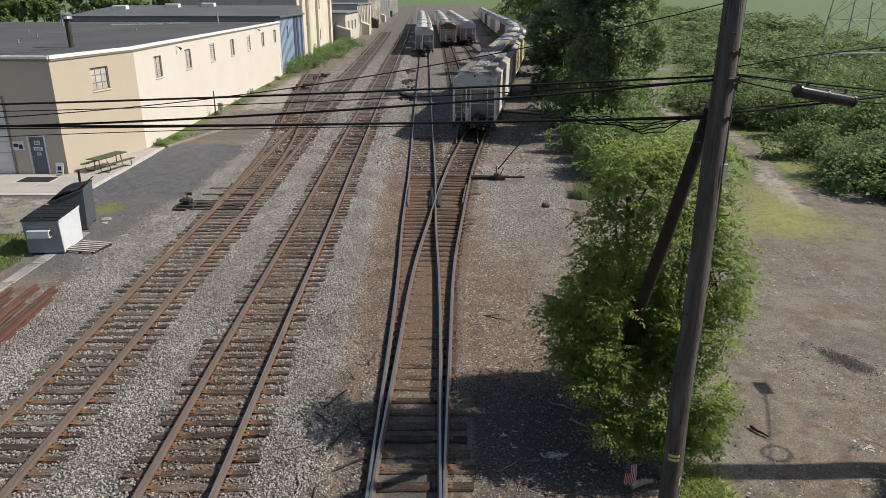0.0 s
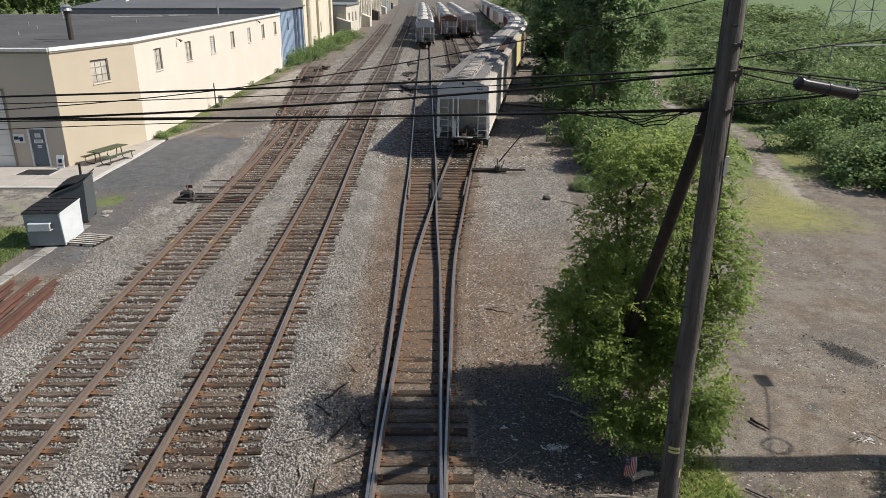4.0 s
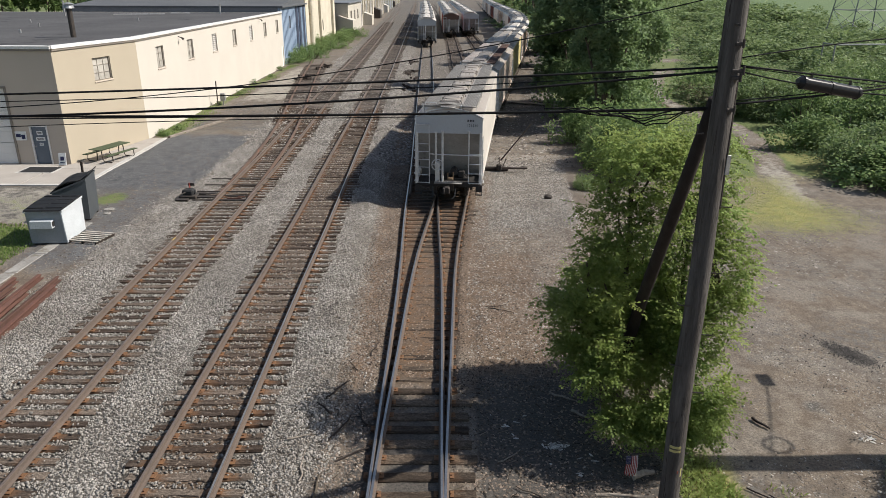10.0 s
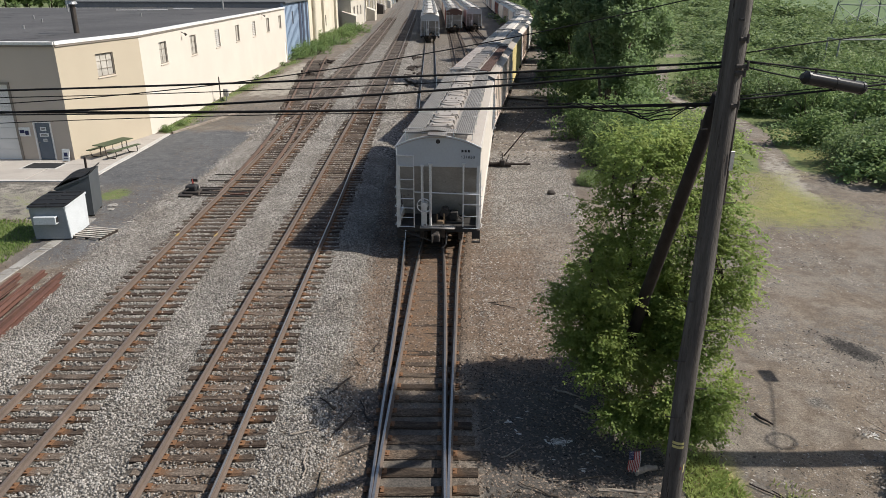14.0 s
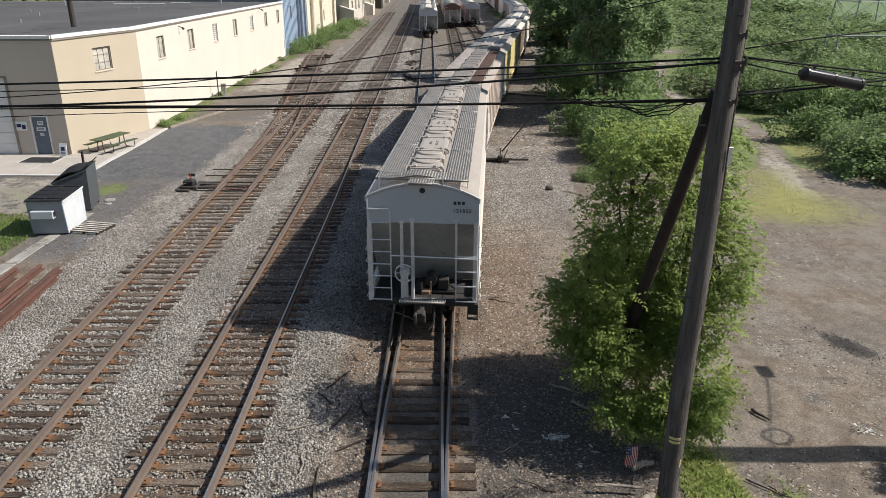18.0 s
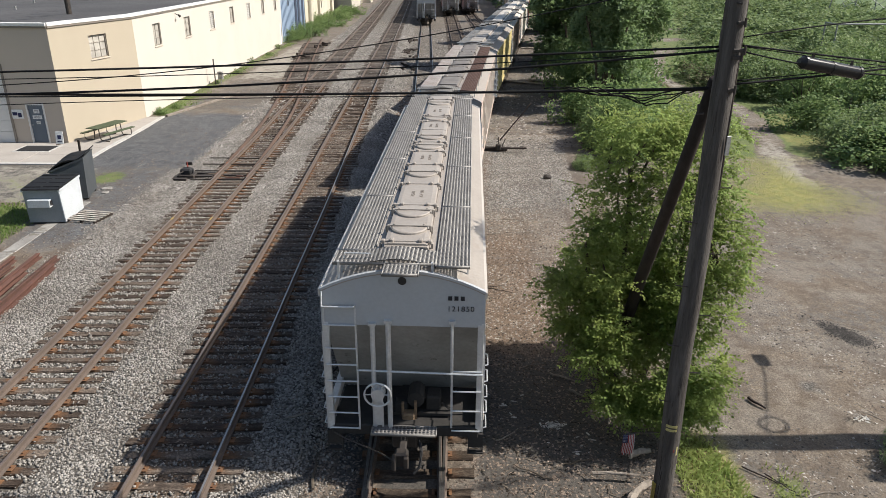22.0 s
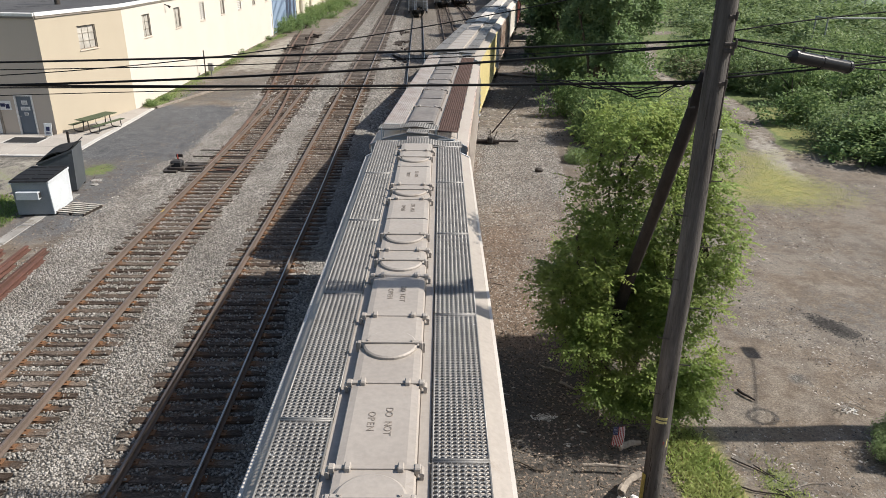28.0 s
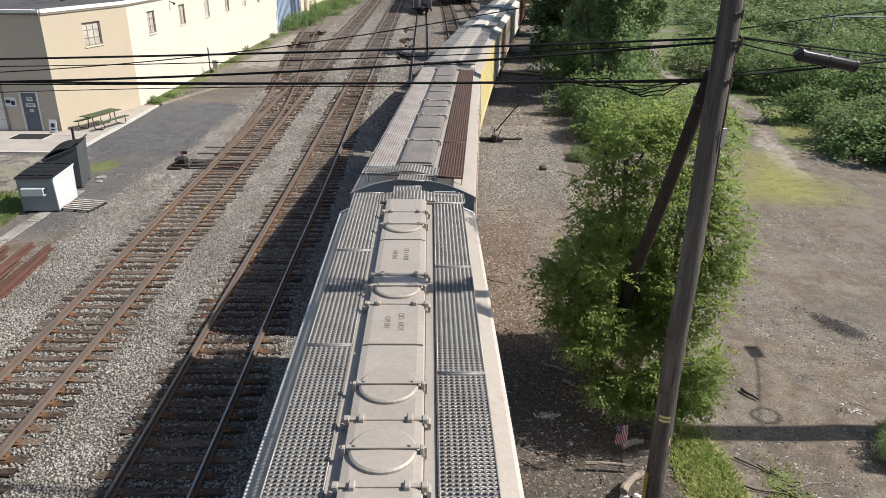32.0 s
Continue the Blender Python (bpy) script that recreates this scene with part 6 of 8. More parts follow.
for k, (y0, y1, h, mt) in enumerate(((180, 215, 7.5, OLD_BRICK), (218, 262, 8.5, CREAM), (266, 330, 9.0, BLUE_SIDING), (336, 420, 8.0, OLD_BRICK))):
    x1 = -20.5 - 0.03 * (y0 - 180)
    far_ = simple_block("far_warehouse", "far pale warehouse beside the tracks", x1 - 22, x1, y0, y1, h, mt, GREY_ROOF, [(y0 + 4 + 8 * j, y0 + 6.5 + 8 * j, 3, 5.2) for j in range(int((y1 - y0) // 8))])
    for j in range(int((y1 - y0) // 4)):
        part("pilaster", Shape().box(x1 + 0.12, y0 + 1.5 + 4 * j, h / 2, 0.3, 0.5, h - 0.4), OLD_CREAM if j % 3 else WHITE_TRIM, far_)
    part("lean_to", Shape().prism([(x1 + 0.1, 0.2), (x1 + 2.2, 0.2), (x1 + 2.2, 2.6), (x1 + 0.1, 3.4)], y0 + 6, y0 + 11, "y"), DARK_STEEL if k % 2 else OLD_BRICK, far_, "low lean-to along the wall")

# pavement along the warehouse
walk_ = thing("sidewalk", "pale concrete sidewalk along the warehouse", "sidewalk", kind="structure")
for k in range(7):
    a, b = 34.6 + 1.64 * k, 34.6 + 1.64 * (k + 1) - 0.02
    xr = lambda y: -18.28 - 0.01 * (y - 36)
    xl = lambda y: -21.5 if y < 38.8 else -21.0 + (y - 38.85) * 0.22
    part("slab", Shape().add([(min(xl(a), -18.6), a, 0.16), (xr(a) - 0.16, a, 0.16), (xr(b) - 0.16, b, 0.16), (min(xl(b), -18.6), b, 0.16), (min(xl(a), -18.6), a, 0.3), (xr(a) - 0.16, a, 0.3), (xr(b) - 0.16, b, 0.3), (min(xl(b), -18.6), b, 0.3)], [(3, 2, 1, 0), (4, 5, 6, 7), (0, 1, 5, 4), (1, 2, 6, 5), (2, 3, 7, 6), (3, 0, 4, 7)]), CONCRETE, walk_)
for k in range(6):
    part("slab", Shape().box(-23.15 - 3.2 * k, 36.7, 0.23, 3.18, 4.25, 0.14, 0.01), CONCRETE, walk_)
part("curb", Shape().prism([(-18.44, 34.6), (-18.2, 34.6), (-18.3, 46.1), (-18.5, 46.1)], 0.12, 0.33, "z"), WHITE_CURB, walk_)
part("curb", Shape().box(-30, 34.45, 0.22, 23.2, 0.24, 0.22, 0.01), WHITE_CURB, walk_)
mat_ = thing("door_mat", "dark rubber entrance mat on the sidewalk", "mat")
part("mat", Shape().box(-22.05, 37.5, 0.315, 1.75, 1.15, 0.022, 0.006), BLACK, mat_)
edge_ = Shape()
for x, y, w, d in ((-22.05, 36.84, 2.05, 0.12), (-22.05, 38.16, 2.05, 0.12), (-23.0, 37.5, 0.12, 1.2), (-21.1, 37.5, 0.12, 1.2)):
    edge_.box(x, y, 0.306, w, d, 0.012)
part("border", edge_, WHITE_CURB, mat_, "pale painted border round the mat")
sgn = thing("sandwich_board", "small white sign board leaning by the wall corner", "sign")
part("board", Shape().box(0, 0, 0.35, 0.42, 0.03, 0.68, 0.005), WHITE_PAINT, sgn)
part("emblem", Shape().box(0, -0.02, 0.38, 0.2, 0.008, 0.22).box(0, -0.02, 0.15, 0.26, 0.008, 0.06), NAVY, sgn)
sgn.matrix_basis = pose(-21.35, 38.55, 0.3, -10)
curb = thing("curb", "flat grey concrete curb strip in the grass", "curb", kind="structure")
for k in range(6):
    y = 18.2 + 1.9 * k
    part("curb_stone", Shape().box(-15.42 + 0.03 * k, y, 0.215, 0.5, 1.86, 0.1, 0.03), OLD_CONCRETE, curb)


# ---- things by the warehouse ----
def dumpster(at, label, tall, dark, front=1.12, back=1.32, wide=1.0, deep=1.0):
    """A bin whose rim rises towards +x or +y, with a ribbed lid."""
    d = thing("dumpster", label, "dumpster", at, group="dumpsters")
    rim = [(-0.85 * deep, 0.1), (0.85 * deep, 0.1), (0.95 * deep, back), (-0.95 * deep, front)]
    part("body", Shape().prism(rim, -0.78 * wide, 0.72 * wide, "x"), SLATE_SHADED if dark else SLATE, d)
    part("side_panel", Shape().prism([(a * 1.004, b) for a, b in rim], 0.722 * wide, 0.722 * wide + 0.038, "x"), SLATE_SHADED if dark else PALE_STEEL, d, "flat side panel")
    for x, w in ((0.76 * wide, 0.04), (-0.8 * wide, 0.04)):
        part("rim", Shape().prism([(-0.97 * deep, front - 0.05), (0.97 * deep, back - 0.05), (0.97 * deep, back + 0.02), (-0.97 * deep, front + 0.02)], x - w, x + w, "x"), SLATE_SHADED if dark else PALE_STEEL, d)
    if not dark:
        part("fork_pocket", Shape().box(-0.1, -1.0, 0.93, 0.84, 0.24, 0.30, 0.02), PALE_STEEL, d, "pale fork pocket")
        # solid black plate standing for the shade inside the pocket
        part("fork_hole", Shape().box(0.324, -1.0, 0.93, 0.012, 0.16, 0.2), BLACK, d)
    tilt = math.degrees(math.atan2(back - front, 1.9 * deep))
    for k in range(2):
        lid = Shape()
        if tall:
            fs_ = [k_ / 12 for k_ in range(13)]
            arch = [((-1.1 + 2.3 * f_) * deep, 0.16 * math.sin(math.pi * min(1, f_ * 1.25)) + 0.22 * max(0, f_ - 0.72) ** 1.3 * 3) for f_ in fs_]
            prof = arch + [(a_, b_ - 0.045) for a_, b_ in reversed(arch)]
        else:
            prof = [(-1.02 * deep, 0.0), (-0.98 * deep, 0.05), (0.0, 0.075), (0.98 * deep, 0.05), (1.0 * deep, 0.0)]
        lid.prism(prof, -0.4 * wide, 0.38 * wide, "x")
        for y in () if tall else (-0.75, -0.25, 0.25, 0.75):
            lid.box(0, y * deep, 0.06 + 0.12 * tall, 0.7 * wide, 0.06, 0.05, 0.01)
        part("lid", lid, LID_BLACK, d, "black ribbed plastic lid", at=pose((-0.4 + 0.8 * k) * wide, 0, (front + back) / 2 + 0.02, tilt))
    for x in (-0.6 * wide, 0.6 * wide):
        for y in (-0.6 * deep, 0.65 * deep):
            part("skid", Shape().box(x, y, 0.05, 0.12, 0.3, 0.1), DARK_STEEL, d)
    return d


dumpster(pose(-15.46, 26.72, 0.22, 0, 0, 4), "slate-grey steel dumpster with black lid and pale side", 0.0, False, 1.42, 1.46, 0.88)
dumpster(pose(-16.03, 29.5, 0.22, 0, 0, -78), "grey steel dumpster coloured as unlit, with sloping black lid", 0.55, True, 1.34, 1.87, 1.0, 0.74)
pal = thing("pallet", "grey weathered wooden pallet on the gravel", "pallet", pose(-14.07, 26.47, 0.26, 0, 0, -11))
for k in range(6):
    part("slat", Shape().box(0, -0.52 + 0.208 * k, 0.13, 1.3, 0.098, 0.02), PALLET_WOOD, pal)
for x in (-0.6, 0, 0.6):
    part("stringer", Shape().box(x, 0, 0.06, 0.05, 1.15, 0.11), DARK_WOOD, pal)


def picnic_table(at):
    t = thing("picnic_table", "dark green picnic table with bent pipe legs", "table", at)
    for k in range(5):
        part("plank", Shape().box(-0.32 + 0.16 * k, 0, 0.75, 0.145, 2.4, 0.04, 0.006), GREEN_WOOD, t)
    for x in (-0.75, 0.75):
        for k in (-0.07, 0.08):
            part("bench_plank", Shape().box(x + k, 0, 0.44, 0.135, 2.4, 0.04, 0.006), GREEN_WOOD, t)
    for y in (-0.85, 0.85):
        for d in (-1, 1):
            part("leg", Shape().tube([(d * 0.15, y, 0.73), (d * 0.2, y, 0.15), (d * 0.27, y, 0.03), (d * 0.8, y, 0.03), (d * 0.9, y, 0.12), (d * 0.88, y, 0.42), (d * 0.6, y, 0.42)], 0.028, 8), DARK_STEEL, t)
    return t


picnic_table(pose(-19.35, 40.2, 0.3, 0, 0, -18))


def switch_stand(at, red=True):
    s = thing("switch_stand", "low black switch stand with red target and lever", "switch stand", at)
    part("base", Shape().box(0, 0, 0.08, 0.8, 0.55, 0.2, 0.03).box(0.5, 0.0, 0.06, 1.4, 0.22, 0.1).box(0.5, 0.55, 0.06, 1.4, 0.22, 0.1).box(-0.15, -0.55, 0.06, 0.6, 0.25, 0.12), DARK_STEEL, s)
    part("gear_case", Shape().box(0, 0.05, 0.3, 0.52, 0.44, 0.3, 0.07).cyl((-0.3, 0.05, 0.3), (0.3, 0.05, 0.3), 0.1, n=10), BLACK, s)
    part("lever", Shape().tube([(0, 0, 0.35), (-0.25, -0.4, 0.3), (-0.35, -0.9, 0.22)], 0.025, 6), DARK_STEEL, s)
    part("mast", Shape().cyl((0.05, 0.1, 0.3), (0.05, 0.1, 0.7), 0.022, n=8), DARK_STEEL, s)
    if red:
        part("target", Shape().box(0.05, 0.1, 0.62, 0.03, 0.16, 0.22, 0.01), DULL_RED, s, "red target blade")
        part("target", Shape().box(0.13, 0.1, 0.66, 0.3, 0.03, 0.14, 0.01), DARK_STEEL, s, "dark target blade")
    return s


switch_stand(pose(-12.15, 32.3, 0.26))
# rusty steel bars stacked beside the left track
for x, far_end, ln, tilt, lift, roll in ((-12.75, 21.6, 8.4, 3.9, 0.0, 4), (-13.08, 22.3, 8.0, 2.6, 0.0, -8), (-13.42, 21.2, 8.4, 5.0, 0.0, 14), (-13.78, 22.5, 9.0, 2.7, 0.0, 0), (-14.1, 21.6, 8.5, 4.4, 0.0, -12), (-14.45, 22.2, 8.5, 3.3, 0.0, 6), (-13.25, 20.3, 7.5, 4.6, 0.165, 20), (-13.95, 20.9, 7.8, 3.0, 0.165, -16)):
    b = thing("steel_beam", "long rust-red steel rail lying on the gravel", "beam", pose(x, far_end - ln / 2, 0.26 + lift, 0, roll, tilt), group="stacked beams")
    skin = RUST_DARK if roll < 0 else RUST_STEEL
    part("foot", Shape().box(0, 0, 0.015, 0.24, ln, 0.03), skin, b)
    part("head", Shape().box(0, 0, 0.145, 0.13, ln, 0.05, 0.012), skin, b)
    part("web", Shape().box(0, 0, 0.075, 0.04, ln, 0.09), skin, b)
post = thing("sign_post", "thin dark post with a grey meter box by the wall", "post", pose(-19.0, 59.6, 0.2))
part("post", Shape().cyl((0, 0, 0), (0, 0, 2.1), 0.05, n=8), DARK_STEEL, post)
part("box", Shape().box(0.35, 0.4, 0.75, 0.4, 0.3, 0.6, 0.03).cyl((0.35, 0.4, 0), (0.35, 0.4, 0.5), 0.04), STEEL, post, "grey meter box")
st = thing("fence_stub", "grey wooden fence stub at the lawn's edge", "post", pose(-18.05, 34.2, 0.25, 0, 2))
part("stub", Shape().box(0, 0, 0.66, 0.1, 0.1, 1.36, 0.02), DARK_WOOD, st)
ln = thing("landscape_timber", "grey timber edging in the grass", "timber", pose(-17.0, 50.6, 0.27, 0, 0, -16))
part("timber", Shape().box(0, 0, 0.06, 0.16, 9.0, 0.14, 0.02), GREY_WOOD, ln)

# dark heaps of old ties and scrap between the far tracks
r_ = random.Random(4)
for cx, cy, n in ((-4.4, 96.3, 9), (-4.0, 85, 12), (-3.7, 78, 7), (-3.6, 71.5, 6), (-15.2, 78, 6), (-14.6, 88, 5)):
    for k in range(n):
        b = thing("scrap_tie", "old dark tie lying among scrap", "timber", pose(cx + r_.uniform(-0.7, 0.7), cy + r_.uniform(-2.4, 2.4), 0.08 + 0.3 * (cx < -10) + 0.06 * (k % 3), r_.uniform(-8, 8), r_.uniform(-6, 6), r_.uniform(40, 140)), group="scrap heap")
        part("tie", Shape().box(0, 0, 0.05, 0.95, 0.2, 0.2, 0.03), DARK_WOOD, b)

# throw rod with a low switch machine and a leaning bar by the yard turnout
rod = thing("switch_throw", "low dark switch throw with rods and a leaning bar", "switch stand", pose(1.6, 38.9, 0.0))
part("rod", Shape().cyl((0, 0, 0.12), (3.1, 0.1, 0.1), 0.06, n=8).cyl((0, 0.35, 0.1), (2.2, 0.3, 0.1), 0.04, n=8), DARK_WOOD, rod)
part("head_tie", Shape().box(0.9, 0.1, 0.03, 2.2, 0.24, 0.12, 0.02), DARK_WOOD, rod)
part("stand", Shape().box(1.5, 0, 0.22, 0.3, 0.3, 0.3, 0.05).cyl((1.5, 0, 0.2), (1.5, 0.1, 0.75), 0.03, n=8).cyl((1.7, 0.2, 0.1), (1.9, 0.3, 0.6), 0.03, n=6), DARK_STEEL, rod)
part("lever", Shape().cyl((1.78, 2.4, 0.02), (3.4, 1.6, 2.35), 0.045, 0.03, n=8), DARK_STEEL, rod, "long leaning lever bar")


# ---- pole line ----
POLE, FAR_POLE, SIDE_POLE = (4.176, 10.665), (-27.0, 13.5), (14.5, 13.0)


def utility_pole(x, y, h, r0, r1, label, base=0.0, lean=0.0):
    p = thing("utility_pole", label, "utility pole", pose(x, y, base, lean), group="pole line")
    s = Shape()
    rr = random.Random(int(abs(x) * 10))
    pts, n = [], 14
    s.tube([(0.012 * math.sin(k * 1.3), 0.012 * math.cos(k * 1.7), h * k / 12 - (0.3 if k == 0 else 0)) for k in range(13)], r0, 14, r1)
    part("shaft", s, POLE_WOOD, p, smooth=True)
    return p


pole = utility_pole(*POLE, 11.07, 0.184, 0.15, "weathered brown wooden utility pole carrying cables", -0.05)
def pole_strip(z, h, a0, a1, r):
    """A thin strip bent round the pole, angles from straight ahead of it."""
    s_ = Shape()
    n_ = 6
    angles = [radians(-90 + a0 + (a1 - a0) * k / n_) for k in range(n_ + 1)]
    s_.prism([(r * math.cos(a), r * math.sin(a)) for a in angles] + [((r - 0.02) * math.cos(a), (r - 0.02) * math.sin(a)) for a in reversed(angles)], z - h / 2, z + h / 2, "z")
    return s_


for z in (2.099, 2.179):
    part("reflective_band", pole_strip(z, 0.05, -50, 14, 0.185), PALE_YELLOW, pole, "pale yellow reflective band")
part("reflector", pole_strip(1.635, 0.18, 30, 40, 0.188), PALE_YELLOW, pole, "yellow reflector strip")
part("reflector", pole_strip(1.653, 0.06, 8, 18, 0.188), DULL_RED, pole, "faded red reflector")
part("cable_guard", pole_strip(0.4, 0.9, -84, -58, 0.205), YELLOW_DIRTY, pole, "dirty yellow plastic guard at the pole's foot")
part("metal_tag", Shape().box(0.13, -0.15, 7.3, 0.07, 0.02, 0.3, 0.004), STEEL, pole, "pale metal plate", at=pose(0, 0, 0, 0, 0, 12))
part("conduit", Shape().cyl((0.17, -0.02, 6.567), (0.145, -0.02, 10.5), 0.02, n=8), DARK_STEEL, pole, "dark conduit up the pole")
for k in range(8):
    z = 2.697 + 0.56 * k
    d = 1 if k % 2 else -1
    part("climbing_step", Shape().tube([(d * 0.135, -0.11 + 0.045 * d, z), (d * 0.32, -0.11, z + 0.01), (d * 0.33, -0.11, z + 0.055)], 0.011, 5), DARK_STEEL, pole)
for z, sx in ((8.709, 0.27), (8.610, 0.22), (8.142, 0.18), (9.087, 0.18)):
    part("clamp", Shape().box(sx * 0.3, -0.15, z, sx * 0.7, 0.07, 0.055, 0.014).cyl((sx * 0.6, -0.18, z - 0.055), (sx * 0.6, -0.18, z + 0.07), 0.02), DARK_STEEL, pole, "cable clamp")
part("bracket", Shape().tube([(-0.27, -0.09, 7.782), (-0.38, -0.135, 7.782), (-0.38, -0.135, 7.935)], 0.016, 5), DARK_STEEL, pole)
part("crossbolt", Shape().cyl((-0.05, -0.32, 9.357), (0.02, 0.27, 9.357), 0.018), DARK_STEEL, pole)
side = utility_pole(*SIDE_POLE, 9.0, 0.31, 0.27, "second wooden utility pole with a lamp arm", -0.1, -2.4)
arm = [(0, 0, 6.9), (0, 0.4, 6.85), (0.05, 2.22, 6.3), (0, 3.15, 5.95)]
part("lamp_arm", Shape().tube(arm, 0.02, 8), STEEL, side)
part("lamp_head", Shape().box(0, 3.5, 5.9, 0.3, 0.6, 0.16, 0.05), STEEL, side)
part("cable_coil", Shape().tube([(0.13 + 0.27 * math.cos(a), 0.66 + 0.29 * math.sin(a), 6.75 - 0.05 * math.cos(a)) for a in (2 * math.pi * k / 20 for k in range(21))], 0.03, 6), CABLE, side)
utility_pole(*FAR_POLE, 10.5, 0.25, 0.16, "wooden utility pole beyond the warehouse lawn", 0.2)
brace = thing("brace_pole", "dark leaning brace pole set against the utility pole", "utility pole")
part("shaft", Shape().tube([(4.31, 15.78, -0.3), (4.284, 15.21, 0.712), (4.23, 13.77, 3.457), (4.194, 12.33, 5.842), (4.14, 10.89, 8.182)], 0.148, 12, 0.108), DARK_WOOD, brace, smooth=True)


def wire(a, b, c, r, label, x_end, y_of, n=40):
    """A sagging wire through three places (x, z), from the first to x_end."""
    k = np.polyfit([a[0], b[0], c[0]], [a[1], b[1], c[1]], 2)
    xs = np.linspace(a[0], x_end, n)
    s = Shape().tube([(float(x), float(y_of(x)), float(np.polyval(k, x))) for x in xs], r * 0.8, 6)
    ob = new("cable", s.mesh("cable", CABLE, True))
    return tagged(ob, label, "cable", "cables on the pole line")


to_left = lambda x: POLE[1] + (POLE[0] - x) / (POLE[0] - FAR_POLE[0]) * (FAR_POLE[1] - POLE[1]) - 0.0
to_right = lambda x: POLE[1] + (x - POLE[0]) / (SIDE_POLE[0] - POLE[0]) * (SIDE_POLE[1] - POLE[1])
THICK = "thick black cable bundle strung from the pole"
wire((4.05, 8.695), (0, 8.461), (-7.272, 8.119), 0.022, THICK, -27, to_left)
wire((4.05, 8.632), (0, 8.353), (-7.299, 8.002), 0.01, "thin black cable strung from the pole", -27, to_left)
wire((4.014, 8.641), (0, 8.245), (-7.353, 7.759), 0.024, THICK, -27, lambda x: to_left(x) - 0.045)
wire((3.96, 8.092), (0, 7.939), (-7.353, 7.759), 0.025, THICK, -27, to_left)
wire((3.96, 8.056), (0, 7.921), (-7.38, 7.705), 0.014, "black cable strung from the pole", -27, lambda x: to_left(x) + 0.054)
wire((4.05, 9.712), (-0.729, 8.704), (-7.317, 7.903), 0.011, "thin black wire dropping from the pole top", -21.6, to_left)
wire((-0.45, 7.876), (-4.446, 7.732), (-7.398, 7.579), 0.009, "thin black service wire strung to the warehouse", -27, to_left)
wire((4.384, 8.828), (5.224, 8.928), (6.812, 9.07), 0.013, "black cable rising from the pole", 14.5, to_right)
wire((4.384, 8.711), (5.282, 8.6), (6.972, 8.402), 0.02, THICK, 14.5, to_right)
wire((4.346, 8.639), (5.321, 8.435), (6.474, 8.261), 0.016, THICK, 14.5, lambda x: to_right(x) - 0.027)
wire((4.327, 8.152), (5.359, 8.207), (6.992, 8.318), 0.022, THICK, 14.5, to_right)
wire((4.327, 8.188), (5.359, 8.243), (6.992, 8.346), 0.011, "black cable rising from the pole", 14.5, lambda x: to_right(x) + 0.063)
wire((4.384, 8.692), (5.282, 8.563), (6.972, 8.337), 0.009, "thin black cable from the pole", 14.5, lambda x: to_right(x) + 0.072)
# loops of slack cable beside the pole
for k in range(5):
    x0, x1, dz = 1.53 + 0.225 * k, 3.915, 0.09 + 0.04 * k
    pts = [(x0 + (x1 - x0) * i / 14, float(to_left(x0)) - 0.027 * k, 8.038 + 0.011 * k - dz * math.sin(math.pi * i / 14) ** 2 + 0.025 * math.sin(i * (1.1 + 0.2 * k))) for i in range(15)]
    tagged(new("slack_cable", Shape().tube(pts, 0.010, 5).mesh("slack_cable", CABLE, True)), "loose loop of black cable under the bundle", "cable", "cables on the pole line")
sp = thing("splice_case", "glossy black cylindrical cable splice case hung on the messenger", "splice case")
a_, b_ = Vector((5.361, 10.933, 8.457)), Vector((6.516, 11.194, 8.242))
gloss = stuff_mat("glossy_black_plastic", (0.018, 0.018, 0.02), (0.022, 0.022, 0.024), 0.2, 0, 2, 20, 0.02, 0.001)
gloss.node_tree.nodes["Principled BSDF"].inputs["Specular IOR Level"].default_value = 0.2
part("case", Shape().cyl(a_, a_.lerp(b_, 0.06), 0.05, 0.097, n=32).cyl(a_.lerp(b_, 0.06), a_.lerp(b_, 0.94), 0.097, n=32).cyl(a_.lerp(b_, 0.94), b_, 0.097, 0.05, n=32), gloss, sp)
for f_ in (0.08, 0.5, 0.92):
    c_ = a_.lerp(b_, f_)
    part("band", Shape().cyl(c_ - (b_ - a_) * 0.02, c_ + (b_ - a_) * 0.014, 0.104, n=20), gloss, sp)
for f_ in (0.2, 0.8):
    c_ = a_.lerp(b_, f_)
    part("hanger", Shape().box(c_.x, c_.y, c_.z + 0.12, 0.03, 0.03, 0.09), DARK_STEEL, sp)
# flag on a rod
fl = thing("small_flag", "small stars and stripes flag hanging from a rod on the pole", "flag", pose(3.402, 10.530, 1.927) @ Matrix.Diagonal((0.9, 0.9, 0.9, 1)))
part("rod", Shape().cyl((-0.2, 0, 0.02), (0.6, 0.06, 0.02), 0.008, n=6), DARK_STEEL, fl)
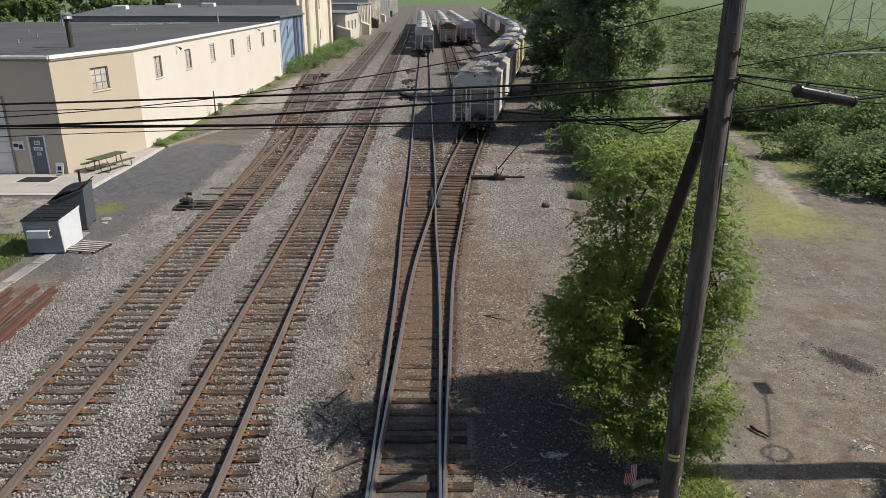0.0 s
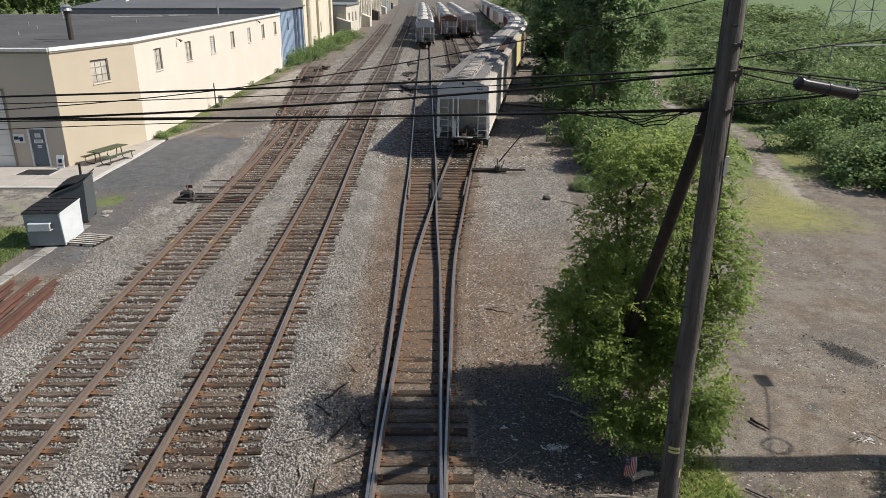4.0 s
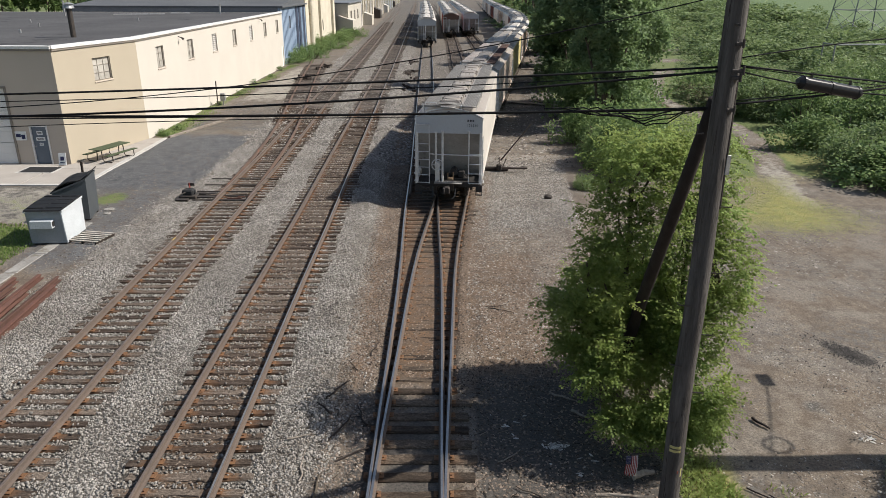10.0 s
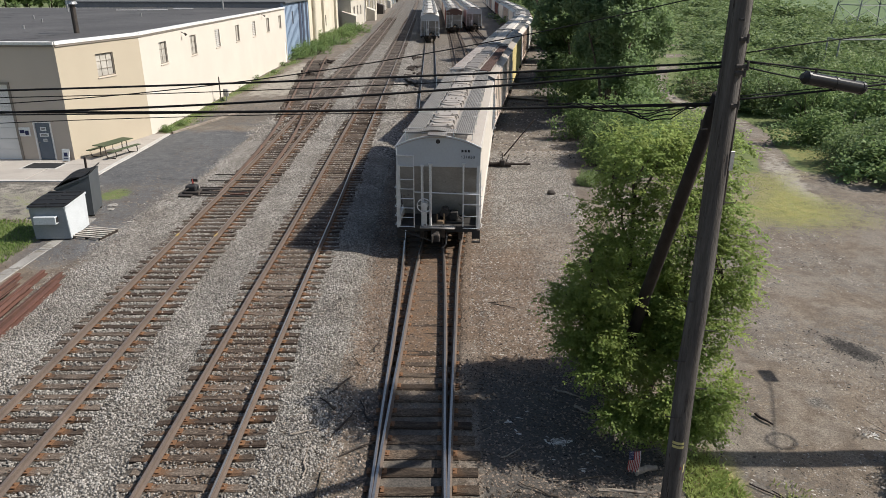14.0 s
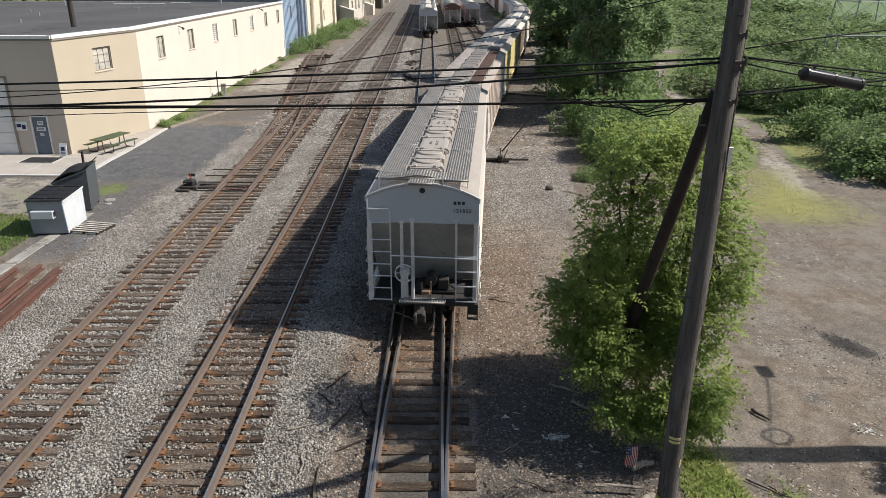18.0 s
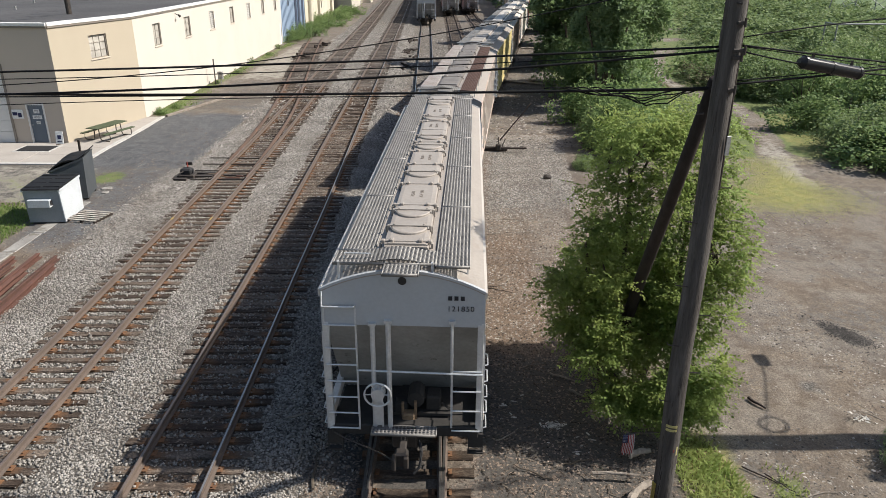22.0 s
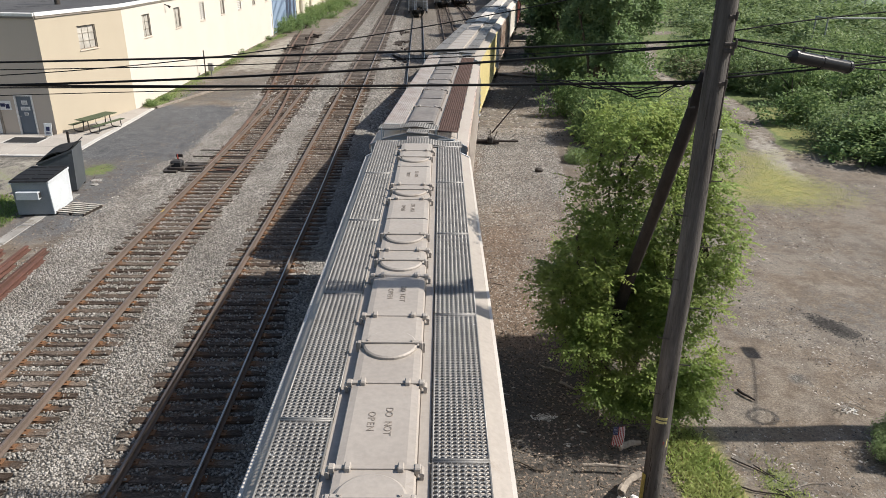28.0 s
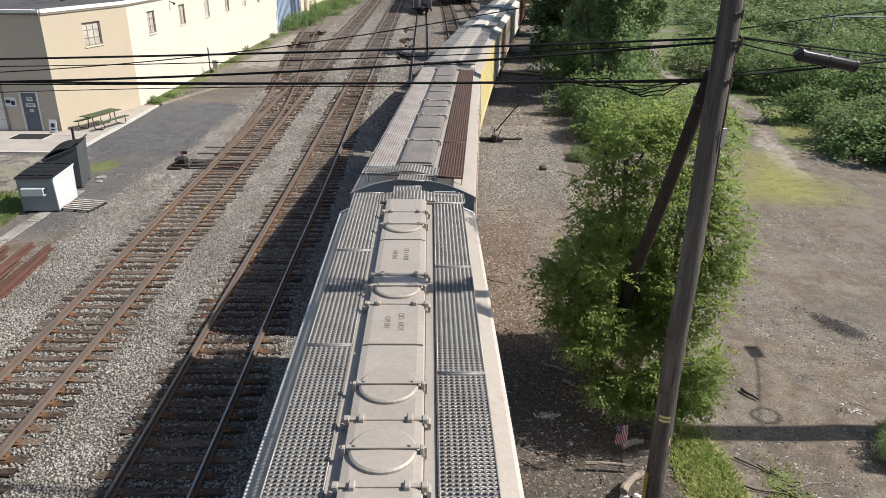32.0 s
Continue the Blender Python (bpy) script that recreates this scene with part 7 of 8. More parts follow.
for k in range(7):
    x = -0.13 + 0.033 * k
    bend = lambda z, x=x: 0.03 * math.sin(9 * z + 7 * x)
    for c, (mt, w0, w1) in enumerate(((CLOTH_RED, 0, 0.0175), (CLOTH_WHITE, 0.0175, 0.033))):
        top = -0.19 if k < 3 else 0.0
        zs = [top - (top + 0.47) * i / 6 - (0.04 if i == 6 else 0) * (k % 2) for i in range(7)]
        s = Shape()
        for z0, z1 in zip(zs[:-1], zs[1:]):
            s.add([(x + w0, bend(z0), z0), (x + w1, bend(z0), z0), (x + w1, bend(z1), z1), (x + w0, bend(z1), z1), (x + w0, bend(z0) + 0.004, z0), (x + w1, bend(z0) + 0.004, z0), (x + w1, bend(z1) + 0.004, z1), (x + w0, bend(z1) + 0.004, z1)], [(0, 1, 2, 3), (7, 6, 5, 4), (0, 4, 5, 1), (2, 6, 7, 3)])
        part("stripe", s, mt, fl)
canton = part("canton", Shape().box(-0.0805, 0.004, -0.095, 0.099, 0.012, 0.19), NAVY, fl, "navy canton")
dots = Shape()
for i in range(4):
    for j in range(5):
        dots.box(-0.116 + 0.0235 * i, -0.004, -0.02 - 0.036 * j, 0.009, 0.006, 0.009)
part("star", dots, CLOTH_WHITE, canton)["kind"] = "stuff"


# ---- loose litter ----
def stick(x, y, length, turn, r=0.02, mat=None, z=0.02, lift=0.0):
    b = thing("stick", "bare broken stick lying on the ground", "stick", pose(x, y, z, 0, -lift, turn), group="sticks")
    rr = random.Random(int(x * 100))
    pts = [(length * (k / 5 - 0.5), rr.uniform(-0.04, 0.04) * length, r + rr.uniform(0, 0.02)) for k in range(6)]
    part("shaft", Shape().tube(pts, r, 6, r * 0.5), mat or BARK, b)
    return b


for x, y, ln_, turn, r, mt in ((7.62, 14.4, 0.5, -60, 0.04, DARK_WOOD), (1.84, 20.6, 0.9, -25, 0.015, DARK_WOOD), (1.7, 20.9, 0.7, 15, 0.012, DARK_WOOD), (2.85, 27.7, 0.9, 8, 0.02, GREY_WOOD), (1.9, 25.7, 0.8, 5, 0.015, GREY_WOOD), (3.12, 15.6, 0.9, -35, 0.03, GREY_WOOD), (3.4, 14.8, 0.6, -45, 0.04, GREY_WOOD), (6.7, 11.8, 0.9, -40, 0.018, DARK_WOOD), (6.95, 11.6, 0.7, -55, 0.015, DARK_WOOD), (6.8, 11.0, 1.3, -20, 0.018, DARK_WOOD), (7.2, 10.8, 1.0, -50, 0.014, DARK_WOOD), (7.6, 11.25, 1.2, 10, 0.012, GREY_WOOD), (-2.4, 13.9, 1.2, 70, 0.035, DARK_WOOD), (-2.0, 14.6, 0.9, 110, 0.03, DARK_WOOD), (-2.7, 15.5, 1.0, 60, 0.03, DARK_WOOD), (-2.9, 14.6, 0.7, 130, 0.03, DARK_WOOD), (-2.2, 12.9, 1.4, 35, 0.03, DARK_WOOD), (-3.2, 13.3, 0.6, 20, 0.025, GREY_WOOD), (-2.0, 17.9, 0.8, 80, 0.02, DARK_WOOD), (-2.6, 11.6, 1.1, 95, 0.035, BARK), (1.5, 13.2, 0.7, 40, 0.02, GREY_WOOD), (1.9, 11.9, 0.9, 150, 0.02, BARK), (3.0, 12.3, 0.8, 15, 0.018, BARK), (-3.0, 12.4, 1.1, 95, 0.02, GREY_WOOD), (-2.5, 16.9, 0.7, 120, 0.015, DARK_WOOD)):
    stick(x, y, ln_, turn, r, mt, z=float(surface(np.array(x), np.array(y))) + 0.01)
def rough_log(length, r, seed):
    """A knotty, split log: uneven rings."""
    rr = random.Random(seed)
    s_, n_, k_ = Shape(), 9, 8
    pts = []
    for i in range(k_):
        f_ = i / (k_ - 1)
        c_ = (length * (f_ - 0.5), rr.uniform(-0.25, 0.25) * r + 0.04 * math.sin(3 * f_), r * 0.85)
        pts += [(c_[0] + rr.uniform(-0.02, 0.02), c_[1] + r * (1 - 0.3 * f_) * rr.uniform(0.75, 1.15) * math.cos(2 * math.pi * j_ / n_), c_[2] + r * (1 - 0.3 * f_) * rr.uniform(0.75, 1.15) * math.sin(2 * math.pi * j_ / n_)) for j_ in range(n_)]
    fs = [(i * n_ + j_, i * n_ + (j_ + 1) % n_, (i + 1) * n_ + (j_ + 1) % n_, (i + 1) * n_ + j_) for i in range(k_ - 1) for j_ in range(n_)]
    return s_.add(pts, fs + [tuple(range(n_)), tuple(range((k_ - 1) * n_, k_ * n_))])


for x, y, ln_, turn, r in ((3.6, 11.7, 0.95, -4, 0.04), (3.95, 11.15, 0.8, 48, 0.09), (4.25, 12.35, 0.5, 20, 0.08)):
    b = thing("log", "pale weathered log beside the pole", "log", pose(x, y, 0.03, 0, 0, turn), group="logs")
    part("log", rough_log(ln_, r, int(x * 100)), GREY_WOOD, b)


def lump(name, label, x, y, size, mat, flat=0.6, seed=0, group=""):
    rr = random.Random(seed)
    bm = bmesh.new()
    bmesh.ops.create_icosphere(bm, subdivisions=2, radius=1)
    for v in bm.verts:
        v.co *= 0.8 + 0.4 * rr.random()
        v.co.z *= flat
    me = bpy.data.meshes.new(name)
    bm.to_mesh(me)
    bm.free()
    me.materials.append(mat)
    ob = new(name, me)
    ob.matrix_basis = pose(x, y, float(surface(np.array(x), np.array(y))) + size * flat * 0.5, 0, 0, rr.uniform(0, 180)) @ Matrix.Diagonal((size, size, size, 1))
    return tagged(ob, label, name.replace("_", " "), group)


lump("concrete_chunk", "flat broken concrete chunk beside the dumpster", -15.2, 30.5, 0.24, OLD_CONCRETE, 0.2, 1)
lump("concrete_chunk", "flat broken concrete chunk beside the dumpster", -15.0, 29.9, 0.16, OLD_CONCRETE, 0.25, 5)
lump("stone", "white rounded stone by the logs", 3.72, 10.85, 0.11, WHITE_TRIM, 0.8, 2, "stones")
lump("stone", "white rounded stone by the logs", 4.0, 10.9, 0.09, WHITE_TRIM, 0.8, 3, "stones")
lump("stone", "dark lump of scrap on the gravel", 5.15, 33.6, 0.2, DARK_STEEL, 0.7, 4, "stones")
for k in range(30):
    x, y = r_.uniform(6.2, 13), r_.uniform(10.5, 26)
    lump("stone", "small pale stone on the dirt lot", x, y, r_.uniform(0.02, 0.04), STONE, 0.6, 20 + k, "stones")
for k in range(12):
    stick(9.83 + r_.uniform(-0.25, 0.25), 13.9 + r_.uniform(-0.2, 0.2), r_.uniform(0.2, 0.5), r_.uniform(0, 180), 0.012, GREY_WOOD)
for k, (x, y) in enumerate(((9.1, 12.0), (9.5, 12.1), (10.8, 14.6))):
    lump("paper_scrap", "pale scrap of litter on the dirt", x, y, r_.uniform(0.025, 0.05), CONCRETE, 0.3, 60 + k, "litter")
for x, y, ln_, turn in ((7.6, 62.8, 4.5, -25), (9.3, 64, 3, -15), (11.5, 90, 4, 5)):
    b = thing("plank", "long pale plank lying in the shade", "plank", pose(x, y, 0.02, 0, 0, turn), group="planks")
    part("plank", Shape().box(0, 0, 0.03, ln_, 0.7, 0.06), GREY_WOOD, b)
# small patches of rusty switch gear on the turnouts
tw = thing("switch_rods", "rusty switch rods across the left track", "switch rods", kind="structure")
for y in (31.7, 32.4):
    part("rod", Shape().cyl((-11.8, y, 0.36), (-8.9, y, 0.36), 0.035, n=8), DARK_STEEL, tw)
part("rod_cover", Shape().box(-9.85, 31.8, 0.41, 0.7, 0.08, 0.05, 0.01).box(-9.6, 32.1, 0.4, 0.35, 0.07, 0.05, 0.01), RUST_STEEL, tw, "rusty painted rod")
mk_ = thing("rail_paint_mark", "faded yellow paint mark on the rails", "paint mark", kind="structure")
for side_ in (-0.7525, 0.7525):
    part("paint", Shape().box(float(line_a(25.8)) + side_, 25.8, MAIN_TOP + 0.004, 0.075, 0.32, 0.012, 0.003), MARK_YELLOW, mk_)


# ---- far metalwork on the right ----
def lattice_tower(x, y, h, w):
    t = thing("transmission_tower", "pale grey steel lattice transmission tower in the field", "tower", pose(x, y, 0))
    k_ = 7
    for i in (-1, 1):
        for j in (-1, 1):
            part("leg", Shape().tube([(i * w / 2, j * w / 2, 0), (i * w * 0.12, j * w * 0.12, h)], 0.11, 5), TOWER_STEEL, t)
    for k in range(k_):
        z0, z1 = h * k / k_, h * (k + 1) / k_
        w0, w1 = w * (1 - 0.76 * k / k_) / 2, w * (1 - 0.76 * (k + 1) / k_) / 2
        for a, b in (((-1, -1), (1, -1)), ((1, -1), (1, 1)), ((1, 1), (-1, 1)), ((-1, 1), (-1, -1))):
            part("brace", Shape().cyl((a[0] * w0, a[1] * w0, z0), (b[0] * w1, b[1] * w1, z1), 0.055, n=4), TOWER_STEEL, t)
            part("brace", Shape().cyl((b[0] * w0, b[1] * w0, z0), (a[0] * w1, a[1] * w1, z1), 0.055, n=4), TOWER_STEEL, t)
            part("brace", Shape().cyl((a[0] * w1, a[1] * w1, z1), (b[0] * w1, b[1] * w1, z1), 0.055, n=4), TOWER_STEEL, t)
    return t


lattice_tower(82, 145, 38, 9.5)
gf = thing("pipe_frame", "tall pale pipe frame standing in the scrub", "frame")
for x, y in ((44.8, 84.0), (54.5, 85.0), (44.7, 86.5)):
    part("post", Shape().cyl((x, y, 0), (x, y, 3.5), 0.1, n=8), TOWER_STEEL, gf)
part("beam", Shape().cyl((44.7, 84.0, 3.5), (64, 86, 3.5), 0.1, n=8).cyl((44.8, 84, 3.5), (44.7, 86.5, 3.5), 0.08, n=8), TOWER_STEEL, gf)


# ---- plants ----
def leaves_at(r, centres, size, droop=0.3):
    """Leaf blades as folded diamonds about the centres: verts and faces."""
    n = len(centres)
    ax = r.normal(size=(n, 3))
    ax[:, 2] = ax[:, 2] * 0.5 - droop
    ax /= np.linalg.norm(ax, axis=1, keepdims=True)
    up = r.normal(size=(n, 3)) * 0.6 + (0, 0, 1)
    sd = np.cross(ax, up)
    sd /= np.linalg.norm(sd, axis=1, keepdims=True) + 1e-9
    nr = np.cross(sd, ax)
    ln = (size * r.uniform(0.7, 1.35, n))[:, None]
    w = ln * 0.3
    p0, p2 = centres - ax * ln * 0.5, centres + ax * ln * 0.5
    p1, p3 = centres + sd * w + nr * w * 0.35, centres - sd * w + nr * w * 0.35
    return np.stack([p0, p1, p2, p3], 1).reshape(-1, 3), np.arange(4 * n).reshape(-1, 4)


def clump_points(r, blobs, per, hollow=0.3):
    """Points in the outer part of ellipsoid blobs (x, y, z, rx, ry, rz), in little sprays."""
    out = []
    for x, y, z, rx, ry, rz in blobs:
        n = int(per * rx * ry * rz ** 0.5)
        sprays = max(8, n // 22)
        d = r.normal(size=(sprays, 3))
        d /= np.linalg.norm(d, axis=1, keepdims=True)
        rad = hollow + (1.08 - hollow) * r.random(sprays) ** 0.6
        c = d * rad[:, None] * (rx, ry, rz) + (x, y, z)
        k = r.integers(0, sprays, n)
        out.append(c[k] + r.normal(size=(n, 3)) * (0.07 + 0.07 * min(rx, ry)))
    p = np.concatenate(out)
    return p[p[:, 2] > 0.05]


def limb(s, p, q, r0, r1, r, bend=0.15):
    p, q = Vector(p), Vector(q)
    mid = p.lerp(q, 0.5) + Vector((r.normal(0, bend), r.normal(0, bend), r.normal(0, bend)))
    s.tube([p, p.lerp(mid, 0.5), mid, mid.lerp(q, 0.5), q], r0, 7, r1)


def tree(name, label, at, blobs, per, size, leaf, trunks, seed, category="tree"):
    """trunks: base x, y, top x, y, z, radius."""
    r = np.random.default_rng(seed)
    t = thing(name, label, category, at)
    s = Shape()
    for bx, by, tx, ty, tz, rad in trunks:
        limb(s, (bx, by, -0.1), (tx, ty, tz), rad, rad * 0.35, r, 0.2)
    base = trunks[0]
    part("trunk", s, BARK, t)
    s = Shape()
    for x, y, z, rx, ry, rz in blobs:
        b = min(trunks, key=lambda k: (k[2] - x) ** 2 + (k[3] - y) ** 2)
        f = min(max(z / (b[4] * 1.25), 0.15), 0.9)
        limb(s, (b[0] + (b[2] - b[0]) * f, b[1] + (b[3] - b[1]) * f, b[4] * f), (x, y, z + rz * 0.3), 0.06, 0.015, r)
    part("limb", s, BARK, t)
    v, f = leaves_at(r, clump_points(r, blobs, per), size)
    part("crown", fast_mesh("crown", v, f, leaf), None, t)["kind"] = "stuff"
    return t


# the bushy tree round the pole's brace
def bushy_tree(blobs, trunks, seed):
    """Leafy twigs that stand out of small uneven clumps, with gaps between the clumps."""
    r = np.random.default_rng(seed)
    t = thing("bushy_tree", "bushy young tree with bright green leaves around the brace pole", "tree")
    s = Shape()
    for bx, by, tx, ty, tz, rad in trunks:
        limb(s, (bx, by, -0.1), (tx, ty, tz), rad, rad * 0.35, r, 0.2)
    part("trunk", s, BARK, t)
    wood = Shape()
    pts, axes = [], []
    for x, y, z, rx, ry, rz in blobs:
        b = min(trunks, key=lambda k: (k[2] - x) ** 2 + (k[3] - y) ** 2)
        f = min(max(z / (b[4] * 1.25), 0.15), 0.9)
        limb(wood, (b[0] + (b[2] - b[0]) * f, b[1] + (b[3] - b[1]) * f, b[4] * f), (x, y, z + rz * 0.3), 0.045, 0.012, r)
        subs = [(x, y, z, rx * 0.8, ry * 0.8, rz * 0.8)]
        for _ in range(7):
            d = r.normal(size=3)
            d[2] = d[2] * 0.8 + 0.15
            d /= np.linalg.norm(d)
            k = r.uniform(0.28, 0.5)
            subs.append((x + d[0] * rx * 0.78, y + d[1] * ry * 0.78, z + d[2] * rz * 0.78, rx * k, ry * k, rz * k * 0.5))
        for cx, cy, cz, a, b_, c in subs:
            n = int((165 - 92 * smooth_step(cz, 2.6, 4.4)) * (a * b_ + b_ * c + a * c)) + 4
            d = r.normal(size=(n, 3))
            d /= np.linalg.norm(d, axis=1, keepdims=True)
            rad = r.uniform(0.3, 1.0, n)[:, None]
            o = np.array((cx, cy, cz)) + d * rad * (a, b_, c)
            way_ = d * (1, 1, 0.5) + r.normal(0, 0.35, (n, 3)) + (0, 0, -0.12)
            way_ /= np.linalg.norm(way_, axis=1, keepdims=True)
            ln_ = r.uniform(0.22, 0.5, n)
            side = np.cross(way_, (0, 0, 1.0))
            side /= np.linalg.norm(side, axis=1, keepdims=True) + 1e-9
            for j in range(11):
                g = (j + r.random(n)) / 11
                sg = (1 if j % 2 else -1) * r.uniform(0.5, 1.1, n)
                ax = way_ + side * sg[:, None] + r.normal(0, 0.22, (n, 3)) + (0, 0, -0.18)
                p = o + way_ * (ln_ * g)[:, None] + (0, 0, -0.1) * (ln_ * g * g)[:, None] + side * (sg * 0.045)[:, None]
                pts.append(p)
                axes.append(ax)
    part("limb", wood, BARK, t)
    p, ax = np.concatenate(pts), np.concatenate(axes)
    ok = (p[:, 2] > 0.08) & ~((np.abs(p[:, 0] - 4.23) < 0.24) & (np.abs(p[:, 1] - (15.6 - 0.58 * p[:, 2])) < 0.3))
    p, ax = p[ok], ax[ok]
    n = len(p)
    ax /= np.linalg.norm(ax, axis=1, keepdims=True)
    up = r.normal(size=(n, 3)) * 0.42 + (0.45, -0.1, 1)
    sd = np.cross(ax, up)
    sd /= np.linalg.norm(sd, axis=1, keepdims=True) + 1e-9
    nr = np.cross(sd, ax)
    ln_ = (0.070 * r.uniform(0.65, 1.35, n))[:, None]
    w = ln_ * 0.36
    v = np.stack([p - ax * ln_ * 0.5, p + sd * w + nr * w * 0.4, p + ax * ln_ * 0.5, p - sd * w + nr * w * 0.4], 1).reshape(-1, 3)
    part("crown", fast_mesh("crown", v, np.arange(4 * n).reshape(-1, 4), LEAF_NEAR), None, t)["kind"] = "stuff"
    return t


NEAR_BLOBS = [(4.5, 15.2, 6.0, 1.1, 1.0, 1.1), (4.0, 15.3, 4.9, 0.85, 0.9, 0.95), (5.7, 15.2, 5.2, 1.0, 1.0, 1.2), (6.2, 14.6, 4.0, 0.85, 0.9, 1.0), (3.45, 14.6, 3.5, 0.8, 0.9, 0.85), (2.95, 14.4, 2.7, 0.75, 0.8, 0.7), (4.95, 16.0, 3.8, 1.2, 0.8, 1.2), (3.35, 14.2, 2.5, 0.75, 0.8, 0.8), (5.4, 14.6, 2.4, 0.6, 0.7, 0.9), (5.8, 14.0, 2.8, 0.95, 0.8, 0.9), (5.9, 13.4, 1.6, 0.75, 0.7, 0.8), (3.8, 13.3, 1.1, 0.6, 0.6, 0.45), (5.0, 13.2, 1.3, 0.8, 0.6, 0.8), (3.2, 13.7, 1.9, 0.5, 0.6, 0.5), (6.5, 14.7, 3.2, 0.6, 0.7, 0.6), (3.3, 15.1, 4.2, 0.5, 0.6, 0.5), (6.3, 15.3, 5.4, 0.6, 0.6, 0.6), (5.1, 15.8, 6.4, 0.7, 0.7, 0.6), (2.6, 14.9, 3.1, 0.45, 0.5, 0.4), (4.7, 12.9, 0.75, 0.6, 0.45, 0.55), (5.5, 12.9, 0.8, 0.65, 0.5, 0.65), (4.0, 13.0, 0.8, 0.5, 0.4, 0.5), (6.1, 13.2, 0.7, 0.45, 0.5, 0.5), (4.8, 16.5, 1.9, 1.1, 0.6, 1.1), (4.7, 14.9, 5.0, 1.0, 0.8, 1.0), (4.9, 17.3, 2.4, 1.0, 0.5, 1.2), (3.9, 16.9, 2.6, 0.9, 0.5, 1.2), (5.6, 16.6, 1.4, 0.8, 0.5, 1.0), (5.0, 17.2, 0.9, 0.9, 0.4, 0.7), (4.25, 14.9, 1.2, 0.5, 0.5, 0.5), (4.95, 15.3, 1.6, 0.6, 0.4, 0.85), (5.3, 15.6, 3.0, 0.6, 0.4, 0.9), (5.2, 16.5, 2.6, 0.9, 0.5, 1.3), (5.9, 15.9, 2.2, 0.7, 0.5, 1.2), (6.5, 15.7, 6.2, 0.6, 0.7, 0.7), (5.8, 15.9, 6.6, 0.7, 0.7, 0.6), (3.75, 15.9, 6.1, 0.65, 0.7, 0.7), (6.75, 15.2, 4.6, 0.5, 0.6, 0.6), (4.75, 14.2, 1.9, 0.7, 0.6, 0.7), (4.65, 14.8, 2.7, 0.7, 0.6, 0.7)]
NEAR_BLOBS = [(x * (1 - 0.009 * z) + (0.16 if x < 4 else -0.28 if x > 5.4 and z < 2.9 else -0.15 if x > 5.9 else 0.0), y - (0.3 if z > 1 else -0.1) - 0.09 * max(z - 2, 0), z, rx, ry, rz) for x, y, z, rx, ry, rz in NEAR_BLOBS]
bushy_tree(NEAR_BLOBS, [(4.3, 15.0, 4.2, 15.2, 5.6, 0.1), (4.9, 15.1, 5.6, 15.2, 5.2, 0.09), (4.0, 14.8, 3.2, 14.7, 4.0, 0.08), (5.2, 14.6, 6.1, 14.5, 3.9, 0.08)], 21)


def shrub_mesh(seed, per, size, leaf, spread=1.0, tall=1.0):
    r = np.random.default_rng(seed)
    blobs = [(r.normal(0, 0.55) * spread, r.normal(0, 0.55) * spread, r.uniform(0.25, 0.8) * tall, r.uniform(0.4, 0.75) * spread, r.uniform(0.4, 0.75) * spread, r.uniform(0.35, 0.6) * tall) for _ in range(7)]
    v, f = leaves_at(r, clump_points(r, blobs, per, 0.6), size)
    return fast_mesh("foliage", v, f, leaf)


def shrub_stems(seed):
    r = np.random.default_rng(seed)
    s = Shape()
    for _ in range(6):
        limb(s, (r.normal(0, 0.15), r.normal(0, 0.15), -0.05), (r.normal(0, 0.5), r.normal(0, 0.5), r.uniform(0.6, 1.1)), 0.03, 0.01, r, 0.08)
    return s.mesh("stem", BARK)


SHRUBS = [shrub_mesh(31 + k, 1500, 0.095, LEAF_BUSH) for k in range(3)] + [shrub_mesh(41 + k, 1500, 0.095, LEAF_SCRUB) for k in range(3)]
FINE = [shrub_mesh(31 + k, 3000, 0.105, LEAF_BUSH) for k in range(3)] + [shrub_mesh(41 + k, 3800, 0.084, LEAF_SCRUB) for k in range(3)]
DRY = [shrub_mesh(51, 500, 0.12, DRY_BRUSH)]
STEMS = shrub_stems(9)
pr = random.Random(8)


def shrub(x, y, size, tall, kind, label, group, base=None):
    z = float(surface(np.array(x), np.array(y))) if base is None else base
    t = thing("shrub", label, "shrub", pose(x, y, z - 0.05, 0, 0, pr.uniform(0, 360)), group)
    near = y < 60 and x > 0
    me = ((FINE if near else SHRUBS)[:3], (FINE if near else SHRUBS)[3:], DRY)[kind]
    ob = part("foliage", me[pr.randrange(len(me))], None, t)
    ob.scale = (size, size, tall)
    ob2 = part("stem", STEMS, None, t)
    ob2.scale = (size * 0.8, size * 0.8, tall)
    return t


DARK_BUSH = "dense dark green shrub at the edge of the dirt lot"
LIGHT_BUSH = "light green wild shrub in the overgrown field"
# clump beyond the near tree
for x, y, s_, h_ in ((8.6, 38.7, 1.4, 1.9), (9.0, 41.0, 1.6, 2.4), (9.9, 40.0, 1.8, 2.4), (9.6, 43.5, 1.7, 2.5), (10.8, 42.5, 2.0, 2.4), (10.3, 38.0, 1.5, 1.7), (9.9, 46.5, 1.5, 2.2), (11.6, 39.0, 1.6, 1.7), (12.0, 45.0, 2.0, 2.0), (10.0, 49.0, 1.6, 1.9)):
    shrub(x + 0.45, y, s_, h_, 0, DARK_BUSH, "shrubs beside the yard")
